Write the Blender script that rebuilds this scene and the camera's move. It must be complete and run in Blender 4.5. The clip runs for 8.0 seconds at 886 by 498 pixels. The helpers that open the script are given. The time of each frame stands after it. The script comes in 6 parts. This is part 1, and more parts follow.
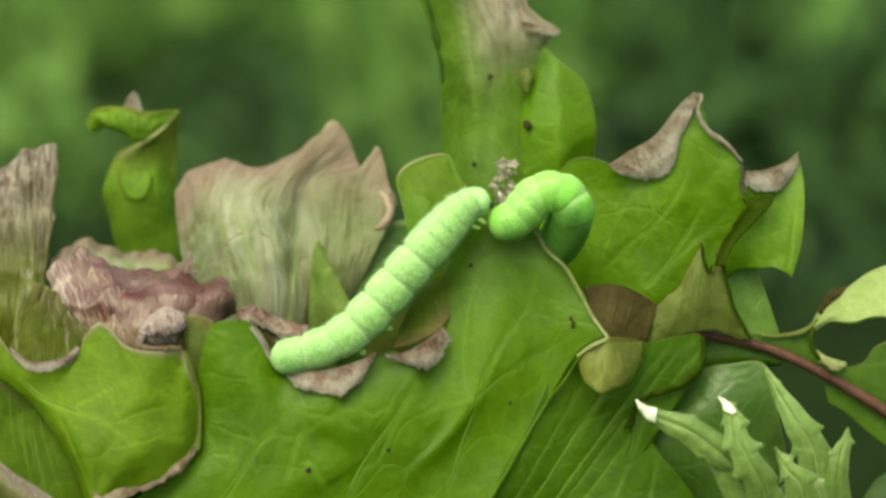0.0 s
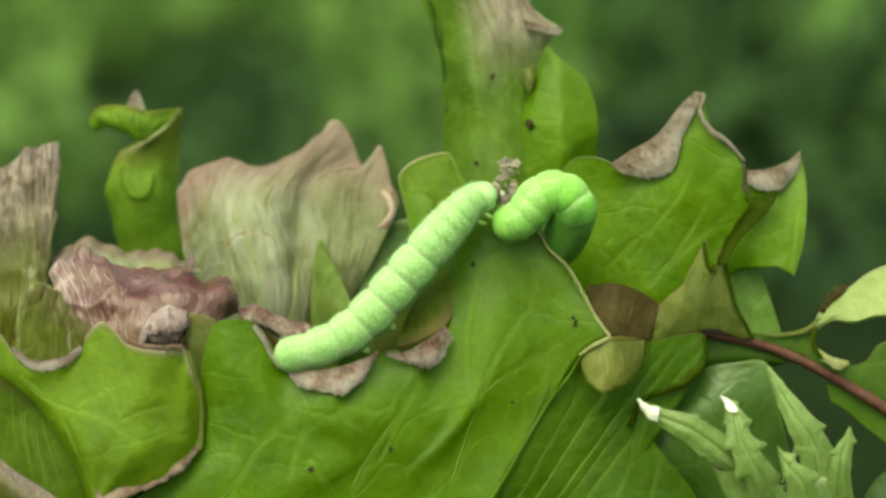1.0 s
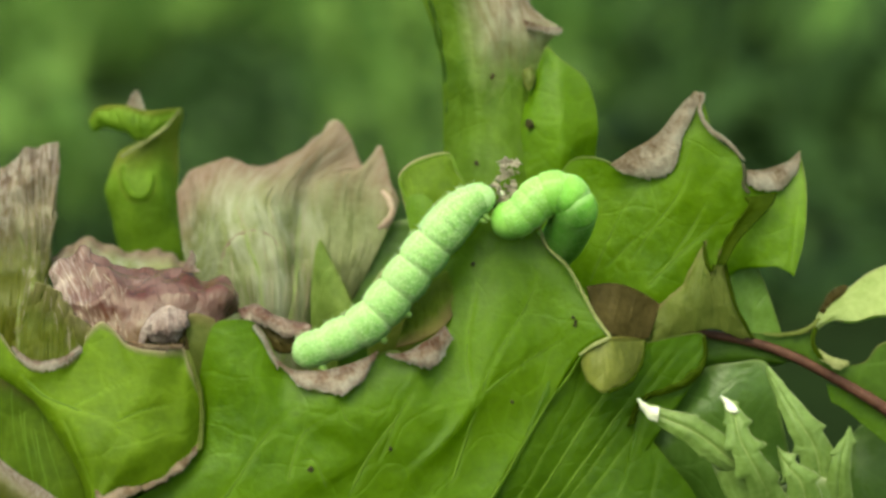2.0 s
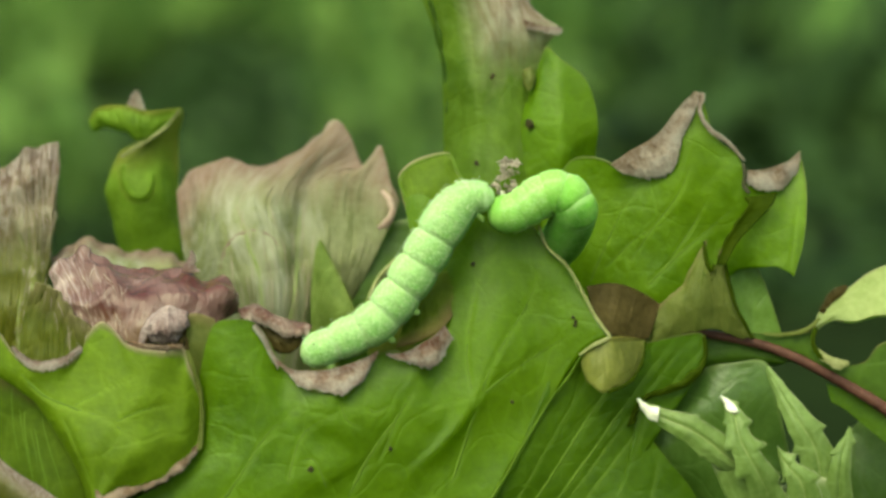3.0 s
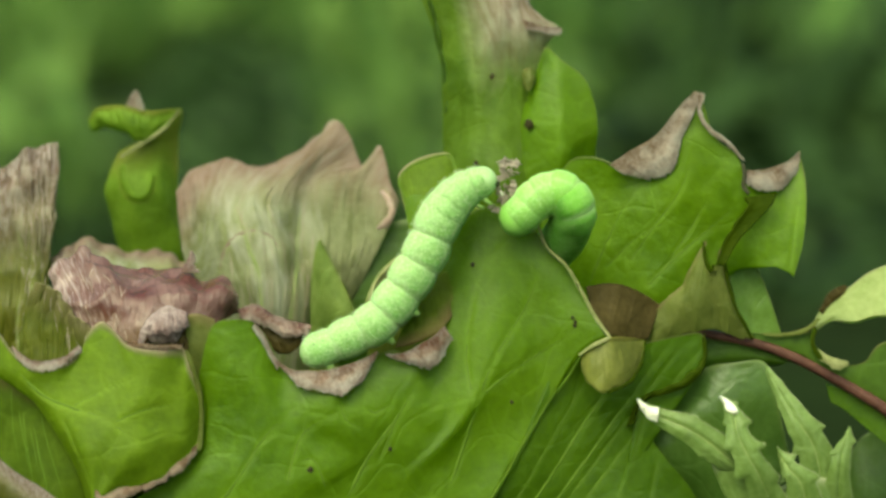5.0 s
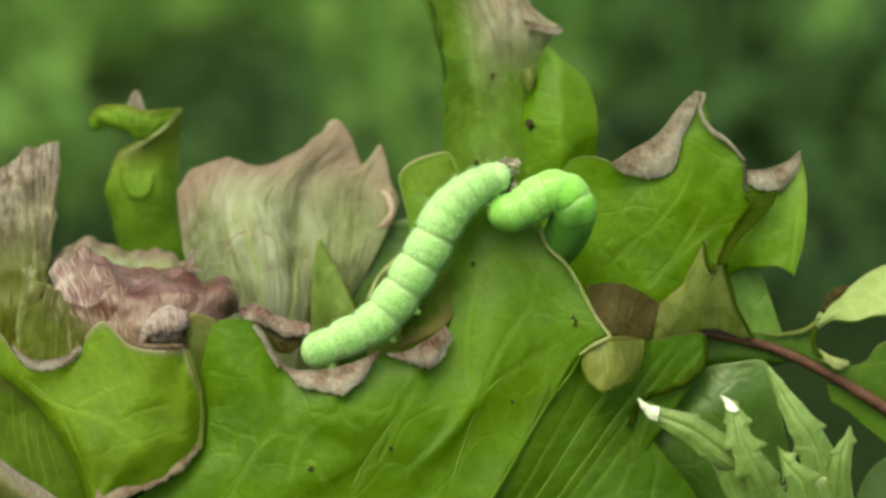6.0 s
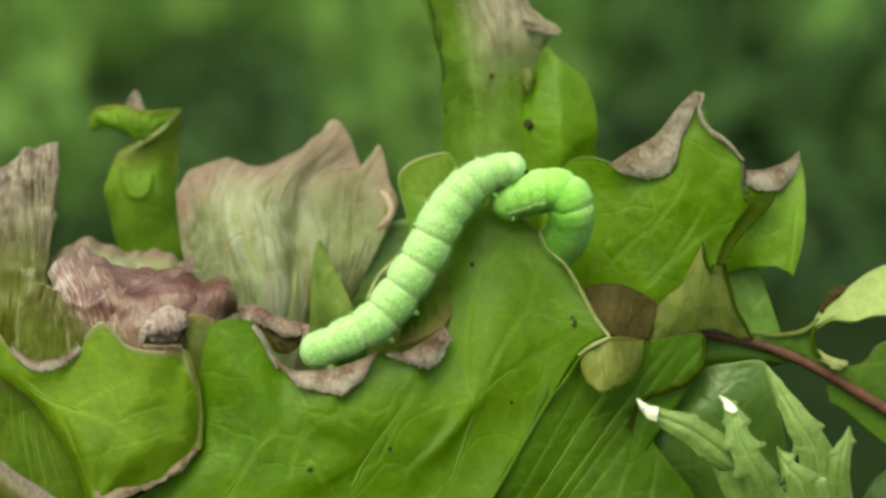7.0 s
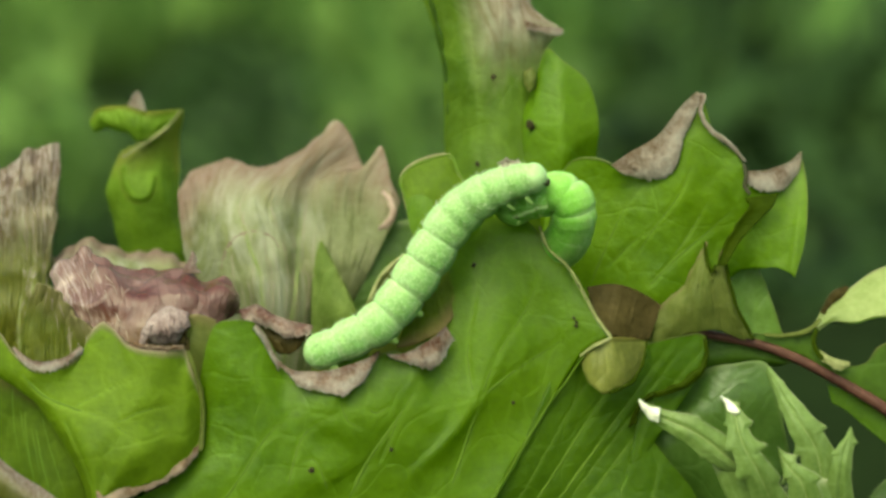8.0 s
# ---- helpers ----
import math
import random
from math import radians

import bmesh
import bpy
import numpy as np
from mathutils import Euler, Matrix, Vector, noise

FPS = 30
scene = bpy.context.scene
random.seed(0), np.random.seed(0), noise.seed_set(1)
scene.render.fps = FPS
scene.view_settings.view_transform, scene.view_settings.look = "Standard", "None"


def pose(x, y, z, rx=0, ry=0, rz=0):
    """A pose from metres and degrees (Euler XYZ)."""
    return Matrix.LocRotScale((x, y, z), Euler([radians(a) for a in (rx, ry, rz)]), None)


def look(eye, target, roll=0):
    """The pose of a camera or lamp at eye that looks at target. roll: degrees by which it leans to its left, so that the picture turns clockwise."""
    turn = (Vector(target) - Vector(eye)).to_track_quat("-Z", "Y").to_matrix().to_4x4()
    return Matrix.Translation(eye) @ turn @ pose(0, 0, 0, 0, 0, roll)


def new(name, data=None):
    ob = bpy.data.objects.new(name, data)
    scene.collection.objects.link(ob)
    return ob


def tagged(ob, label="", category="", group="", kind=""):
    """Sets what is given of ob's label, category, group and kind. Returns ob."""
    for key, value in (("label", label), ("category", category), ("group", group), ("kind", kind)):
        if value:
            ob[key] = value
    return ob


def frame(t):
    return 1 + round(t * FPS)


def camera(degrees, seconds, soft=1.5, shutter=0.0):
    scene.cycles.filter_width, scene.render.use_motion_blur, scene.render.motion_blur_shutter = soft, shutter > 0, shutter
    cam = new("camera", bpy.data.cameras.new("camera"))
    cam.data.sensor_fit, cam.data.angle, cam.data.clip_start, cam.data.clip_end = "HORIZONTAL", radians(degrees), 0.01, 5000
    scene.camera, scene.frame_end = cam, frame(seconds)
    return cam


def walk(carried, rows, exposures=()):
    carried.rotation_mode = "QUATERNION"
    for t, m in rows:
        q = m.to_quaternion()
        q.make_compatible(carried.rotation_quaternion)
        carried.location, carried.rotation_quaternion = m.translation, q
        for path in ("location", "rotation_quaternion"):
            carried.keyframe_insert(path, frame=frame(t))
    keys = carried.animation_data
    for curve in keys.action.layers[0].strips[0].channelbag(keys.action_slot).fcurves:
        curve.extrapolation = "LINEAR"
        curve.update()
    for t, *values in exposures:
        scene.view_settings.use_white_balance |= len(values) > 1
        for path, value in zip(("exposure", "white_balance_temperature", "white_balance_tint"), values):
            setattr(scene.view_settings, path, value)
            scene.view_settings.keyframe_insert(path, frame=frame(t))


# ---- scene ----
# The eye stands a quarter of a metre before the lettuce and looks down on it by twelve degrees.
cam = camera(20, 8.0, soft=3.0)
cam.data.dof.use_dof = True
cam.data.dof.focus_distance = 0.258
cam.data.dof.aperture_fstop = 18.0
EYE = (0.0, -0.24943, 0.21302)


def aim(yaw, pitch):
    return pose(*EYE, 78.0 + pitch, 0, yaw)


STEP = 0.012755
walk(cam, [
    (0.0, aim(-2.4 * STEP, 1.4 * STEP)), (0.5, aim(0.0, 0.0)), (1.0, aim(1.6 * STEP, -0.4 * STEP)), (1.5, aim(1.5 * STEP, -0.4 * STEP)),
    (3.0, aim(1.6 * STEP, -0.4 * STEP)), (3.5, aim(0.0, 0.0)), (4.0, aim(0.0, 0.0)), (4.5, aim(0.2 * STEP, 0.4 * STEP)),
    (6.0, aim(1.8 * STEP, -1.0 * STEP)), (6.5, aim(0.0, -0.3 * STEP)), (7.0, aim(0.0, -0.3 * STEP)), (7.5, aim(1.5 * STEP, 1.0 * STEP)),
    (8.0, aim(3.2 * STEP, 1.0 * STEP)),
], [(0.0, 0.15, 7600, -24), (1.7, 0.15, 7600, -24), (2.8, 0.1, 7600, -24), (8.0, 0.1, 7600, -24)])

# ---- light: a bright overcast day, the glow strongest from above, a little left and behind the eye
world = bpy.data.worlds.new("world")
scene.world = world
world.use_nodes = True
wn = world.node_tree
sky = wn.nodes.new("ShaderNodeTexSky")
sky.sky_type = "NISHITA"
sky.sun_disc = False
sky.sun_elevation = radians(58)
sky.sun_rotation = radians(205)
sky.air_density, sky.dust_density, sky.ozone_density = 1.0, 6.0, 0.3
wn.nodes["Background"].inputs["Strength"].default_value = 0.24
wn.links.new(sky.outputs["Color"], wn.nodes["Background"].inputs["Color"])
sun = new("sun", bpy.data.lights.new("sun", "SUN"))
sun.data.energy, sun.data.angle, sun.data.color = 2.25, radians(75), (1.0, 0.96, 0.86)
sun.matrix_world = look((-0.45, -0.55, 1.3), (0, 0, 0))


# ---- materials
def node(nt, kind, **inputs):
    n = nt.nodes.new("ShaderNode" + kind)
    for key, value in inputs.items():
        n.inputs[key.replace("_", " ")].default_value = value
    return n


def material(name):
    m = bpy.data.materials.new(name)
    m.use_nodes = True
    nt = m.node_tree
    return m, nt, nt.nodes["Principled BSDF"]


def math_node(nt, op, a, b):
    n = nt.nodes.new("ShaderNodeMath")
    n.operation = op
    n.use_clamp = False
    for i, v in enumerate((a, b)):
        if isinstance(v, (int, float)):
            n.inputs[i].default_value = v
        else:
            nt.links.new(v, n.inputs[i])
    return n.outputs[0]


def ramp(nt, fac, stops):
    n = nt.nodes.new("ShaderNodeValToRGB")
    el = n.color_ramp.elements
    while len(el) < len(stops):
        el.new(0.5)
    for e, (p, c) in zip(el, stops):
        e.position, e.color = p, (*c, 1)
    nt.links.new(fac, n.inputs[0])
    return n.outputs[0]


def mix(nt, fac, a, b, mode="MIX"):
    n = nt.nodes.new("ShaderNodeMixRGB")
    n.blend_type = mode
    for i, v in enumerate((fac, a, b)):
        if isinstance(v, (int, float)):
            n.inputs[i].default_value = v
        elif isinstance(v, tuple):
            n.inputs[i].default_value = (*v, 1)
        else:
            nt.links.new(v, n.inputs[i])
    return n.outputs[0]


def noise_at(nt, coords, scale, detail=3.0, rough=0.55, stretch=None, distortion=0.0):
    n = node(nt, "TexNoise", Scale=scale, Detail=detail, Roughness=rough, Distortion=distortion)
    if stretch:
        mp = nt.nodes.new("ShaderNodeMapping")
        mp.inputs["Scale"].default_value = stretch
        nt.links.new(coords, mp.inputs["Vector"])
        coords = mp.outputs[0]
    nt.links.new(coords, n.inputs["Vector"])
    return n.outputs["Fac"]


def leaf_material(name, green, pale, rim, rim_from, rim_to, rim_pale, streak=30.0, through_light=0.5, gloss=0.55, vein=0.5, thin=(0.3, 0.52, 0.006), bleach=0.0, sharp=(0.3, 0.75), pale_side=None, green_side=None, spec=0.32, grain=6.0, fibre=0.6, coat=0.0):
    """A lettuce leaf: green blade with fine veins, a coloured margin that starts rim_from..rim_to of the way down from the edge."""
    m, nt, bsdf = material(name)
    uv = nt.nodes.new("ShaderNodeUVMap").outputs[0]
    sep = nt.nodes.new("ShaderNodeSeparateXYZ")
    nt.links.new(uv, sep.inputs[0])
    obj = nt.nodes.new("ShaderNodeTexCoord").outputs["Object"]
    big = noise_at(nt, obj, 60.0, 3.0)
    mid = noise_at(nt, obj, 220.0, 4.0)
    fine = noise_at(nt, obj, 1500.0, 3.0)
    base = ramp(nt, big, [(0.3, green), (0.72, pale)])
    base = mix(nt, 0.42, base, ramp(nt, mid, [(0.3, tuple(c * 0.55 for c in green)), (0.75, tuple(c * 1.35 for c in pale))]))
    base = mix(nt, 0.2, base, ramp(nt, fine, [(0.3, tuple(c * 0.5 for c in green)), (0.7, tuple(c * 1.4 for c in pale))]))
    # net of small veins
    net = node(nt, "TexVoronoi", Scale=150.0)
    net.feature = "DISTANCE_TO_EDGE"
    warp = mix(nt, 0.012, obj, noise_colour(nt, obj, 90.0), "ADD")
    nt.links.new(warp, net.inputs["Vector"])
    netline = ramp(nt, net.outputs["Distance"], [(0.0, (1, 1, 1)), (0.05, (0, 0, 0))])
    base = mix(nt, math_node(nt, "MULTIPLY", netline, vein * 0.22), base, tuple(min(1, c * 1.6 + 0.02) for c in pale))
    net2 = node(nt, "TexVoronoi", Scale=430.0)
    net2.feature = "DISTANCE_TO_EDGE"
    nt.links.new(warp, net2.inputs["Vector"])
    netfine = ramp(nt, net2.outputs["Distance"], [(0.0, (1, 1, 1)), (0.09, (0, 0, 0))])
    base = mix(nt, math_node(nt, "MULTIPLY", netfine, vein * 0.22), base, tuple(min(1, c * 1.4 + 0.02) for c in pale))
    # the larger veins, paler and a little sunken
    held = nt.nodes.new("ShaderNodeAttribute")
    held.attribute_name = "vein"
    broad = held.outputs["Fac"]
    base = mix(nt, math_node(nt, "MULTIPLY", broad, vein * 1.05), base, tuple(min(1, c * 1.3 + 0.025) for c in pale))
    # small dark specks
    speck = ramp(nt, noise_at(nt, obj, 420.0, 1.0), [(0.72, (0, 0, 0)), (0.78, (1, 1, 1))])
    base = mix(nt, math_node(nt, "MULTIPLY", speck, 0.35), base, tuple(c * 0.35 for c in green))
    if bleach:
        middle = math_node(nt, "ADD", sep.outputs["X"], math_node(nt, "MULTIPLY", math_node(nt, "SUBTRACT", mid, 0.5), 0.3))
        bleach_at = math_node(nt, "MULTIPLY", ramp(nt, middle, [(0.5, (1, 1, 1)), (0.72, (0.12, 0.12, 0.12))]), bleach)
        pallor = noise_at(nt, uv, 1.0, 4.0, 0.6, (5.0, 2.2, 1.0), 2.0)
        base = mix(nt, math_node(nt, "MULTIPLY", ramp(nt, pallor, [(0.4, (0, 0, 0)), (0.62, (1, 1, 1))]), bleach_at), base, (0.6, 0.58, 0.5))
    # margin
    lines = noise_at(nt, uv, 1.0, 4.0, 0.6, (streak, grain, 1.0), 2.4)
    v = math_node(nt, "ADD", sep.outputs["Y"], math_node(nt, "MULTIPLY", math_node(nt, "SUBTRACT", big, 0.5), (rim_to - rim_from) * 1.2))
    v = math_node(nt, "ADD", v, math_node(nt, "MULTIPLY", math_node(nt, "SUBTRACT", lines, 0.5), (rim_to - rim_from) * 0.9))
    edge = ramp(nt, v, [(max(0.0, rim_from), (1, 1, 1)), (max(0.004, rim_to), (0, 0, 0))])
    if green_side:
        away = ramp(nt, math_node(nt, "ADD", sep.outputs["X"], math_node(nt, "MULTIPLY", math_node(nt, "SUBTRACT", mid, 0.5), 0.25)), [(green_side[0], (0, 0, 0)), (green_side[1], (1, 1, 1))])
        edge = math_node(nt, "MULTIPLY", edge, away)
    if pale_side:
        lines = math_node(nt, "ADD", lines, math_node(nt, "MULTIPLY", math_node(nt, "SUBTRACT", pale_side, sep.outputs["X"]), 0.7))
    rimcol = mix(nt, ramp(nt, lines, [(sharp[0], (0, 0, 0)), (sharp[1], (1, 1, 1))]), rim, rim_pale)
    rimcol = mix(nt, 0.3, rimcol, ramp(nt, mid, [(0.3, tuple(c * 0.55 for c in rim)), (0.7, rim_pale)]))
    colour = mix(nt, edge, base, rimcol)
    nt.links.new(colour, bsdf.inputs["Base Color"])
    rough = math_node(nt, "ADD", math_node(nt, "MULTIPLY", mid, 0.3), gloss - 0.12)
    nt.links.new(rough, bsdf.inputs["Roughness"])
    bsdf.inputs["Specular IOR Level"].default_value = spec
    bsdf.inputs["Coat Weight"].default_value = coat
    bsdf.inputs["Coat Roughness"].default_value = 0.16
    bump = node(nt, "Bump", Strength=0.6, Distance=0.0007)
    height = math_node(nt, "ADD", math_node(nt, "MULTIPLY", mid, 0.6), math_node(nt, "MULTIPLY", fine, 0.18))
    height = math_node(nt, "ADD", height, math_node(nt, "MULTIPLY", netline, -0.08))
    height = math_node(nt, "ADD", height, math_node(nt, "MULTIPLY", broad, -0.25))
    height = math_node(nt, "ADD", height, math_node(nt, "MULTIPLY", math_node(nt, "MULTIPLY", lines, edge), fibre))
    nt.links.new(height, bump.inputs["Height"])
    nt.links.new(bump.outputs[0], bsdf.inputs["Normal"])
    tr = node(nt, "BsdfTranslucent")
    nt.links.new(mix(nt, edge, mix(nt, 0.5, base, thin), mix(nt, 0.5, rimcol, thin)), tr.inputs["Color"])
    nt.links.new(bump.outputs[0], tr.inputs["Normal"])
    sh = nt.nodes.new("ShaderNodeMixShader")
    sh.inputs[0].default_value = through_light
    nt.links.new(bsdf.outputs[0], sh.inputs[1])
    nt.links.new(tr.outputs[0], sh.inputs[2])
    nt.links.new(sh.outputs[0], nt.nodes["Material Output"].inputs["Surface"])
    return m


def noise_colour(nt, coords, scale):
    n = node(nt, "TexNoise", Scale=scale, Detail=2.0)
    nt.links.new(coords, n.inputs["Vector"])
    return n.outputs["Color"]


def dull(name, dark, light, scale, rough=0.6, bump_scale=900.0, strength=0.4, depth=0.0004, through_light=0.0, spec=0.18):
    m, nt, bsdf = material(name)
    obj = nt.nodes.new("ShaderNodeTexCoord").outputs["Object"]
    a = noise_at(nt, obj, scale, 4.0)
    b = noise_at(nt, obj, scale * 6, 3.0)
    col = mix(nt, 0.4, ramp(nt, a, [(0.3, dark), (0.7, light)]), ramp(nt, b, [(0.3, dark), (0.7, light)]))
    nt.links.new(col, bsdf.inputs["Base Color"])
    bsdf.inputs["Roughness"].default_value = rough
    bsdf.inputs["Specular IOR Level"].default_value = spec
    bump = node(nt, "Bump", Strength=strength, Distance=depth)
    nt.links.new(noise_at(nt, obj, bump_scale, 4.0), bump.inputs["Height"])
    nt.links.new(bump.outputs[0], bsdf.inputs["Normal"])
    if through_light:
        tr = node(nt, "BsdfTranslucent")
        nt.links.new(col, tr.inputs["Color"])
        sh = nt.nodes.new("ShaderNodeMixShader")
        sh.inputs[0].default_value = through_light
        nt.links.new(bsdf.outputs[0], sh.inputs[1])
        nt.links.new(tr.outputs[0], sh.inputs[2])
        nt.links.new(sh.outputs[0], nt.nodes["Material Output"].inputs["Surface"])
    return m


def dry_material(name, dark, mid, light, streak=40.0, through_light=0.2, gloss=0.4):
    """A withered leaf margin: streaks run across the strip, with pale bleached spots between brown; the palest also
    paint in wet glints.
    """
    m, nt, bsdf = material(name)
    uv = nt.nodes.new("ShaderNodeUVMap").outputs[0]
    obj = nt.nodes.new("ShaderNodeTexCoord").outputs["Object"]
    lines = noise_at(nt, uv, 1.0, 4.0, 0.65, (streak, 7.0, 1.0), 1.5)
    spots = noise_at(nt, obj, 480.0, 4.0, 0.62)
    fine = noise_at(nt, obj, 2400.0, 3.0, 0.6)
    col = ramp(nt, math_node(nt, "ADD", math_node(nt, "MULTIPLY", lines, 0.3), math_node(nt, "MULTIPLY", spots, 0.7)), [(0.38, dark), (0.44, mid), (0.475, mid), (0.525, light)])
    col = mix(nt, 0.38, col, ramp(nt, fine, [(0.38, dark), (0.6, light)]))
    sep = nt.nodes.new("ShaderNodeSeparateXYZ")
    nt.links.new(uv, sep.inputs[0])
    depth = math_node(nt, "ADD", sep.outputs["Y"], math_node(nt, "MULTIPLY", math_node(nt, "SUBTRACT", spots, 0.5), 1.2))
    col = mix(nt, 0.55, col, ramp(nt, depth, [(0.1, dark), (0.4, mid), (0.9, light)]))
    nt.links.new(col, bsdf.inputs["Base Color"])
    bsdf.inputs["Roughness"].default_value = gloss
    bsdf.inputs["Coat Weight"].default_value = 0.2
    bsdf.inputs["Coat Roughness"].default_value = 0.12
    bump = node(nt, "Bump", Strength=1.0, Distance=0.0011)
    nt.links.new(math_node(nt, "ADD", math_node(nt, "ADD", lines, math_node(nt, "MULTIPLY", spots, 0.4)), math_node(nt, "MULTIPLY", fine, 0.7)), bump.inputs["Height"])
    nt.links.new(bump.outputs[0], bsdf.inputs["Normal"])
    tr = node(nt, "BsdfTranslucent")
    nt.links.new(col, tr.inputs["Color"])
    sh = nt.nodes.new("ShaderNodeMixShader")
    sh.inputs[0].default_value = through_light
    nt.links.new(bsdf.outputs[0], sh.inputs[1])
    nt.links.new(tr.outputs[0], sh.inputs[2])
    nt.links.new(sh.outputs[0], nt.nodes["Material Output"].inputs["Surface"])
    return m


def island_material(name, stops, rough=0.55, through_light=0.3, scale=3.0):
    """Blades and leaves of the ground cover: each island its own green, with broad patches over the ground."""
    m, nt, bsdf = material(name)
    geo = nt.nodes.new("ShaderNodeNewGeometry")
    pos = noise_at(nt, geo.outputs["Position"], scale, 3.0, 0.55, (1.0, 0.45, 1.6))
    f = math_node(nt, "ADD", math_node(nt, "MULTIPLY", geo.outputs["Random Per Island"], 0.45), math_node(nt, "MULTIPLY", pos, 0.55))
    col = ramp(nt, f, stops)
    nt.links.new(col, bsdf.inputs["Base Color"])
    bsdf.inputs["Roughness"].default_value = rough
    bsdf.inputs["Specular IOR Level"].default_value = 0.08
    tr = node(nt, "BsdfTranslucent")
    nt.links.new(col, tr.inputs["Color"])
    sh = nt.nodes.new("ShaderNodeMixShader")
    sh.inputs[0].default_value = through_light
    nt.links.new(bsdf.outputs[0], sh.inputs[1])
    nt.links.new(tr.outputs[0], sh.inputs[2])
    nt.links.new(sh.outputs[0], nt.nodes["Material Output"].inputs["Surface"])
    return m


def caterpillar_material(name, back, side, belly, flank=0.7, belly_shade=0.0, relief=0.7, speckle=0.25):
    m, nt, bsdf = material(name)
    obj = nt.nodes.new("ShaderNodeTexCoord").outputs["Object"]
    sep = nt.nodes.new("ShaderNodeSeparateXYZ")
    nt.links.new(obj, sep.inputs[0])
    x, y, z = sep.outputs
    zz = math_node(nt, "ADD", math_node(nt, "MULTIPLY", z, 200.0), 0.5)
    # On the arched body the dark belly stops put its shade into the colour.
    col = ramp(nt, zz, [(0.08 + belly_shade, belly), (0.4 + belly_shade, side), (0.62 + belly_shade * 0.5, side), (0.92, back)])
    wob = noise_at(nt, obj, 700.0, 3.0)
    col = mix(nt, 0.3, col, ramp(nt, wob, [(0.3, tuple(c * 0.72 for c in side)), (0.72, tuple(min(1, c * 1.25) for c in back))]))
    # pale line along each flank, low on the body
    line = math_node(nt, "ABSOLUTE", math_node(nt, "ADD", math_node(nt, "ADD", z, math_node(nt, "MULTIPLY", math_node(nt, "SUBTRACT", wob, 0.5), 0.0003)), 0.0009), 0.0)
    line = ramp(nt, math_node(nt, "MULTIPLY", line, 1000.0), [(0.1, (1, 1, 1)), (0.24, (0, 0, 0))])
    col = mix(nt, math_node(nt, "MULTIPLY", line, flank), col, (0.62, 0.8, 0.4))
    # two faint pale lines beside the middle of the back
    stripe = math_node(nt, "ABSOLUTE", math_node(nt, "SUBTRACT", math_node(nt, "ABSOLUTE", y, 0.0), 0.0008), 0.0)
    stripe = math_node(nt, "MULTIPLY", ramp(nt, math_node(nt, "MULTIPLY", stripe, 1000.0), [(0.08, (1, 1, 1)), (0.3, (0, 0, 0))]), ramp(nt, zz, [(0.6, (0, 0, 0)), (0.7, (1, 1, 1))]))
    col = mix(nt, math_node(nt, "MULTIPLY", stripe, 0.16), col, (0.6, 0.85, 0.45))
    ends = math_node(nt, "ADD", math_node(nt, "MULTIPLY", math_node(nt, "ABSOLUTE", x, 0.0), 1000.0), math_node(nt, "MULTIPLY", math_node(nt, "SUBTRACT", wob, 0.5), 0.5))
    col = mix(nt, math_node(nt, "MULTIPLY", ramp(nt, math_node(nt, "SUBTRACT", ends, 0.9), [(0.2, (0, 0, 0)), (0.5, (1, 1, 1))]), 0.3), col, (0.5, 0.66, 0.36))
    dots = node(nt, "TexVoronoi", Scale=4200.0)
    nt.links.new(obj, dots.inputs["Vector"])
    dot = ramp(nt, dots.outputs["Distance"], [(0.15, (1, 1, 1)), (0.45, (0, 0, 0))])
    col = mix(nt, math_node(nt, "MULTIPLY", dot, speckle), col, (0.68, 0.82, 0.56))
    nt.links.new(col, bsdf.inputs["Base Color"])
    bsdf.inputs["Roughness"].default_value = 0.58
    bsdf.inputs["Specular IOR Level"].default_value = 0.28
    bsdf.inputs["Subsurface Weight"].default_value = 0.25
    bsdf.inputs["Subsurface Radius"].default_value = (0.5, 1.0, 0.25)
    bsdf.inputs["Subsurface Scale"].default_value = 0.0008
    wrinkle = noise_at(nt, obj, 1.0, 3.0, 0.6, (1500.0, 800.0, 800.0), 0.4)
    h = math_node(nt, "ADD", wrinkle, math_node(nt, "MULTIPLY", dot, 0.35))
    bump = node(nt, "Bump", Strength=relief, Distance=0.00035)
    nt.links.new(h, bump.inputs["Height"])
    nt.links.new(bump.outputs[0], bsdf.inputs["Normal"])
    return m


GREEN = (0.082, 0.182, 0.003)
PALE = (0.156, 0.272, 0.007)
TAN = (0.30, 0.20, 0.13)
BLUSH = (0.52, 0.42, 0.34)
M_MAIN = leaf_material("leaf_green", GREEN, PALE, (0.13, 0.14, 0.03), -0.01, 0.012, (0.26, 0.29, 0.1), gloss=0.45, spec=0.42)
# Darker copy of the leaf green: the lower leaf's shade is in the colour.
M_LOW_SHADE = leaf_material("leaf_green_low_shade", (0.055, 0.13, 0.003), (0.106, 0.2, 0.005), (0.13, 0.14, 0.03), -0.01, 0.01, (0.22, 0.25, 0.08), gloss=0.42, spec=0.42)
M_RIGHT = leaf_material("leaf_green_upright", (0.1, 0.208, 0.004), (0.18, 0.3, 0.009), (0.13, 0.14, 0.04), -0.01, 0.01, (0.24, 0.26, 0.1), gloss=0.45, spec=0.4, vein=0.34)
M_BAY = leaf_material("leaf_browning", (0.12, 0.18, 0.01), (0.22, 0.28, 0.025), (0.3, 0.19, 0.08), -0.05, 0.4, (0.46, 0.34, 0.18), through_light=0.65)
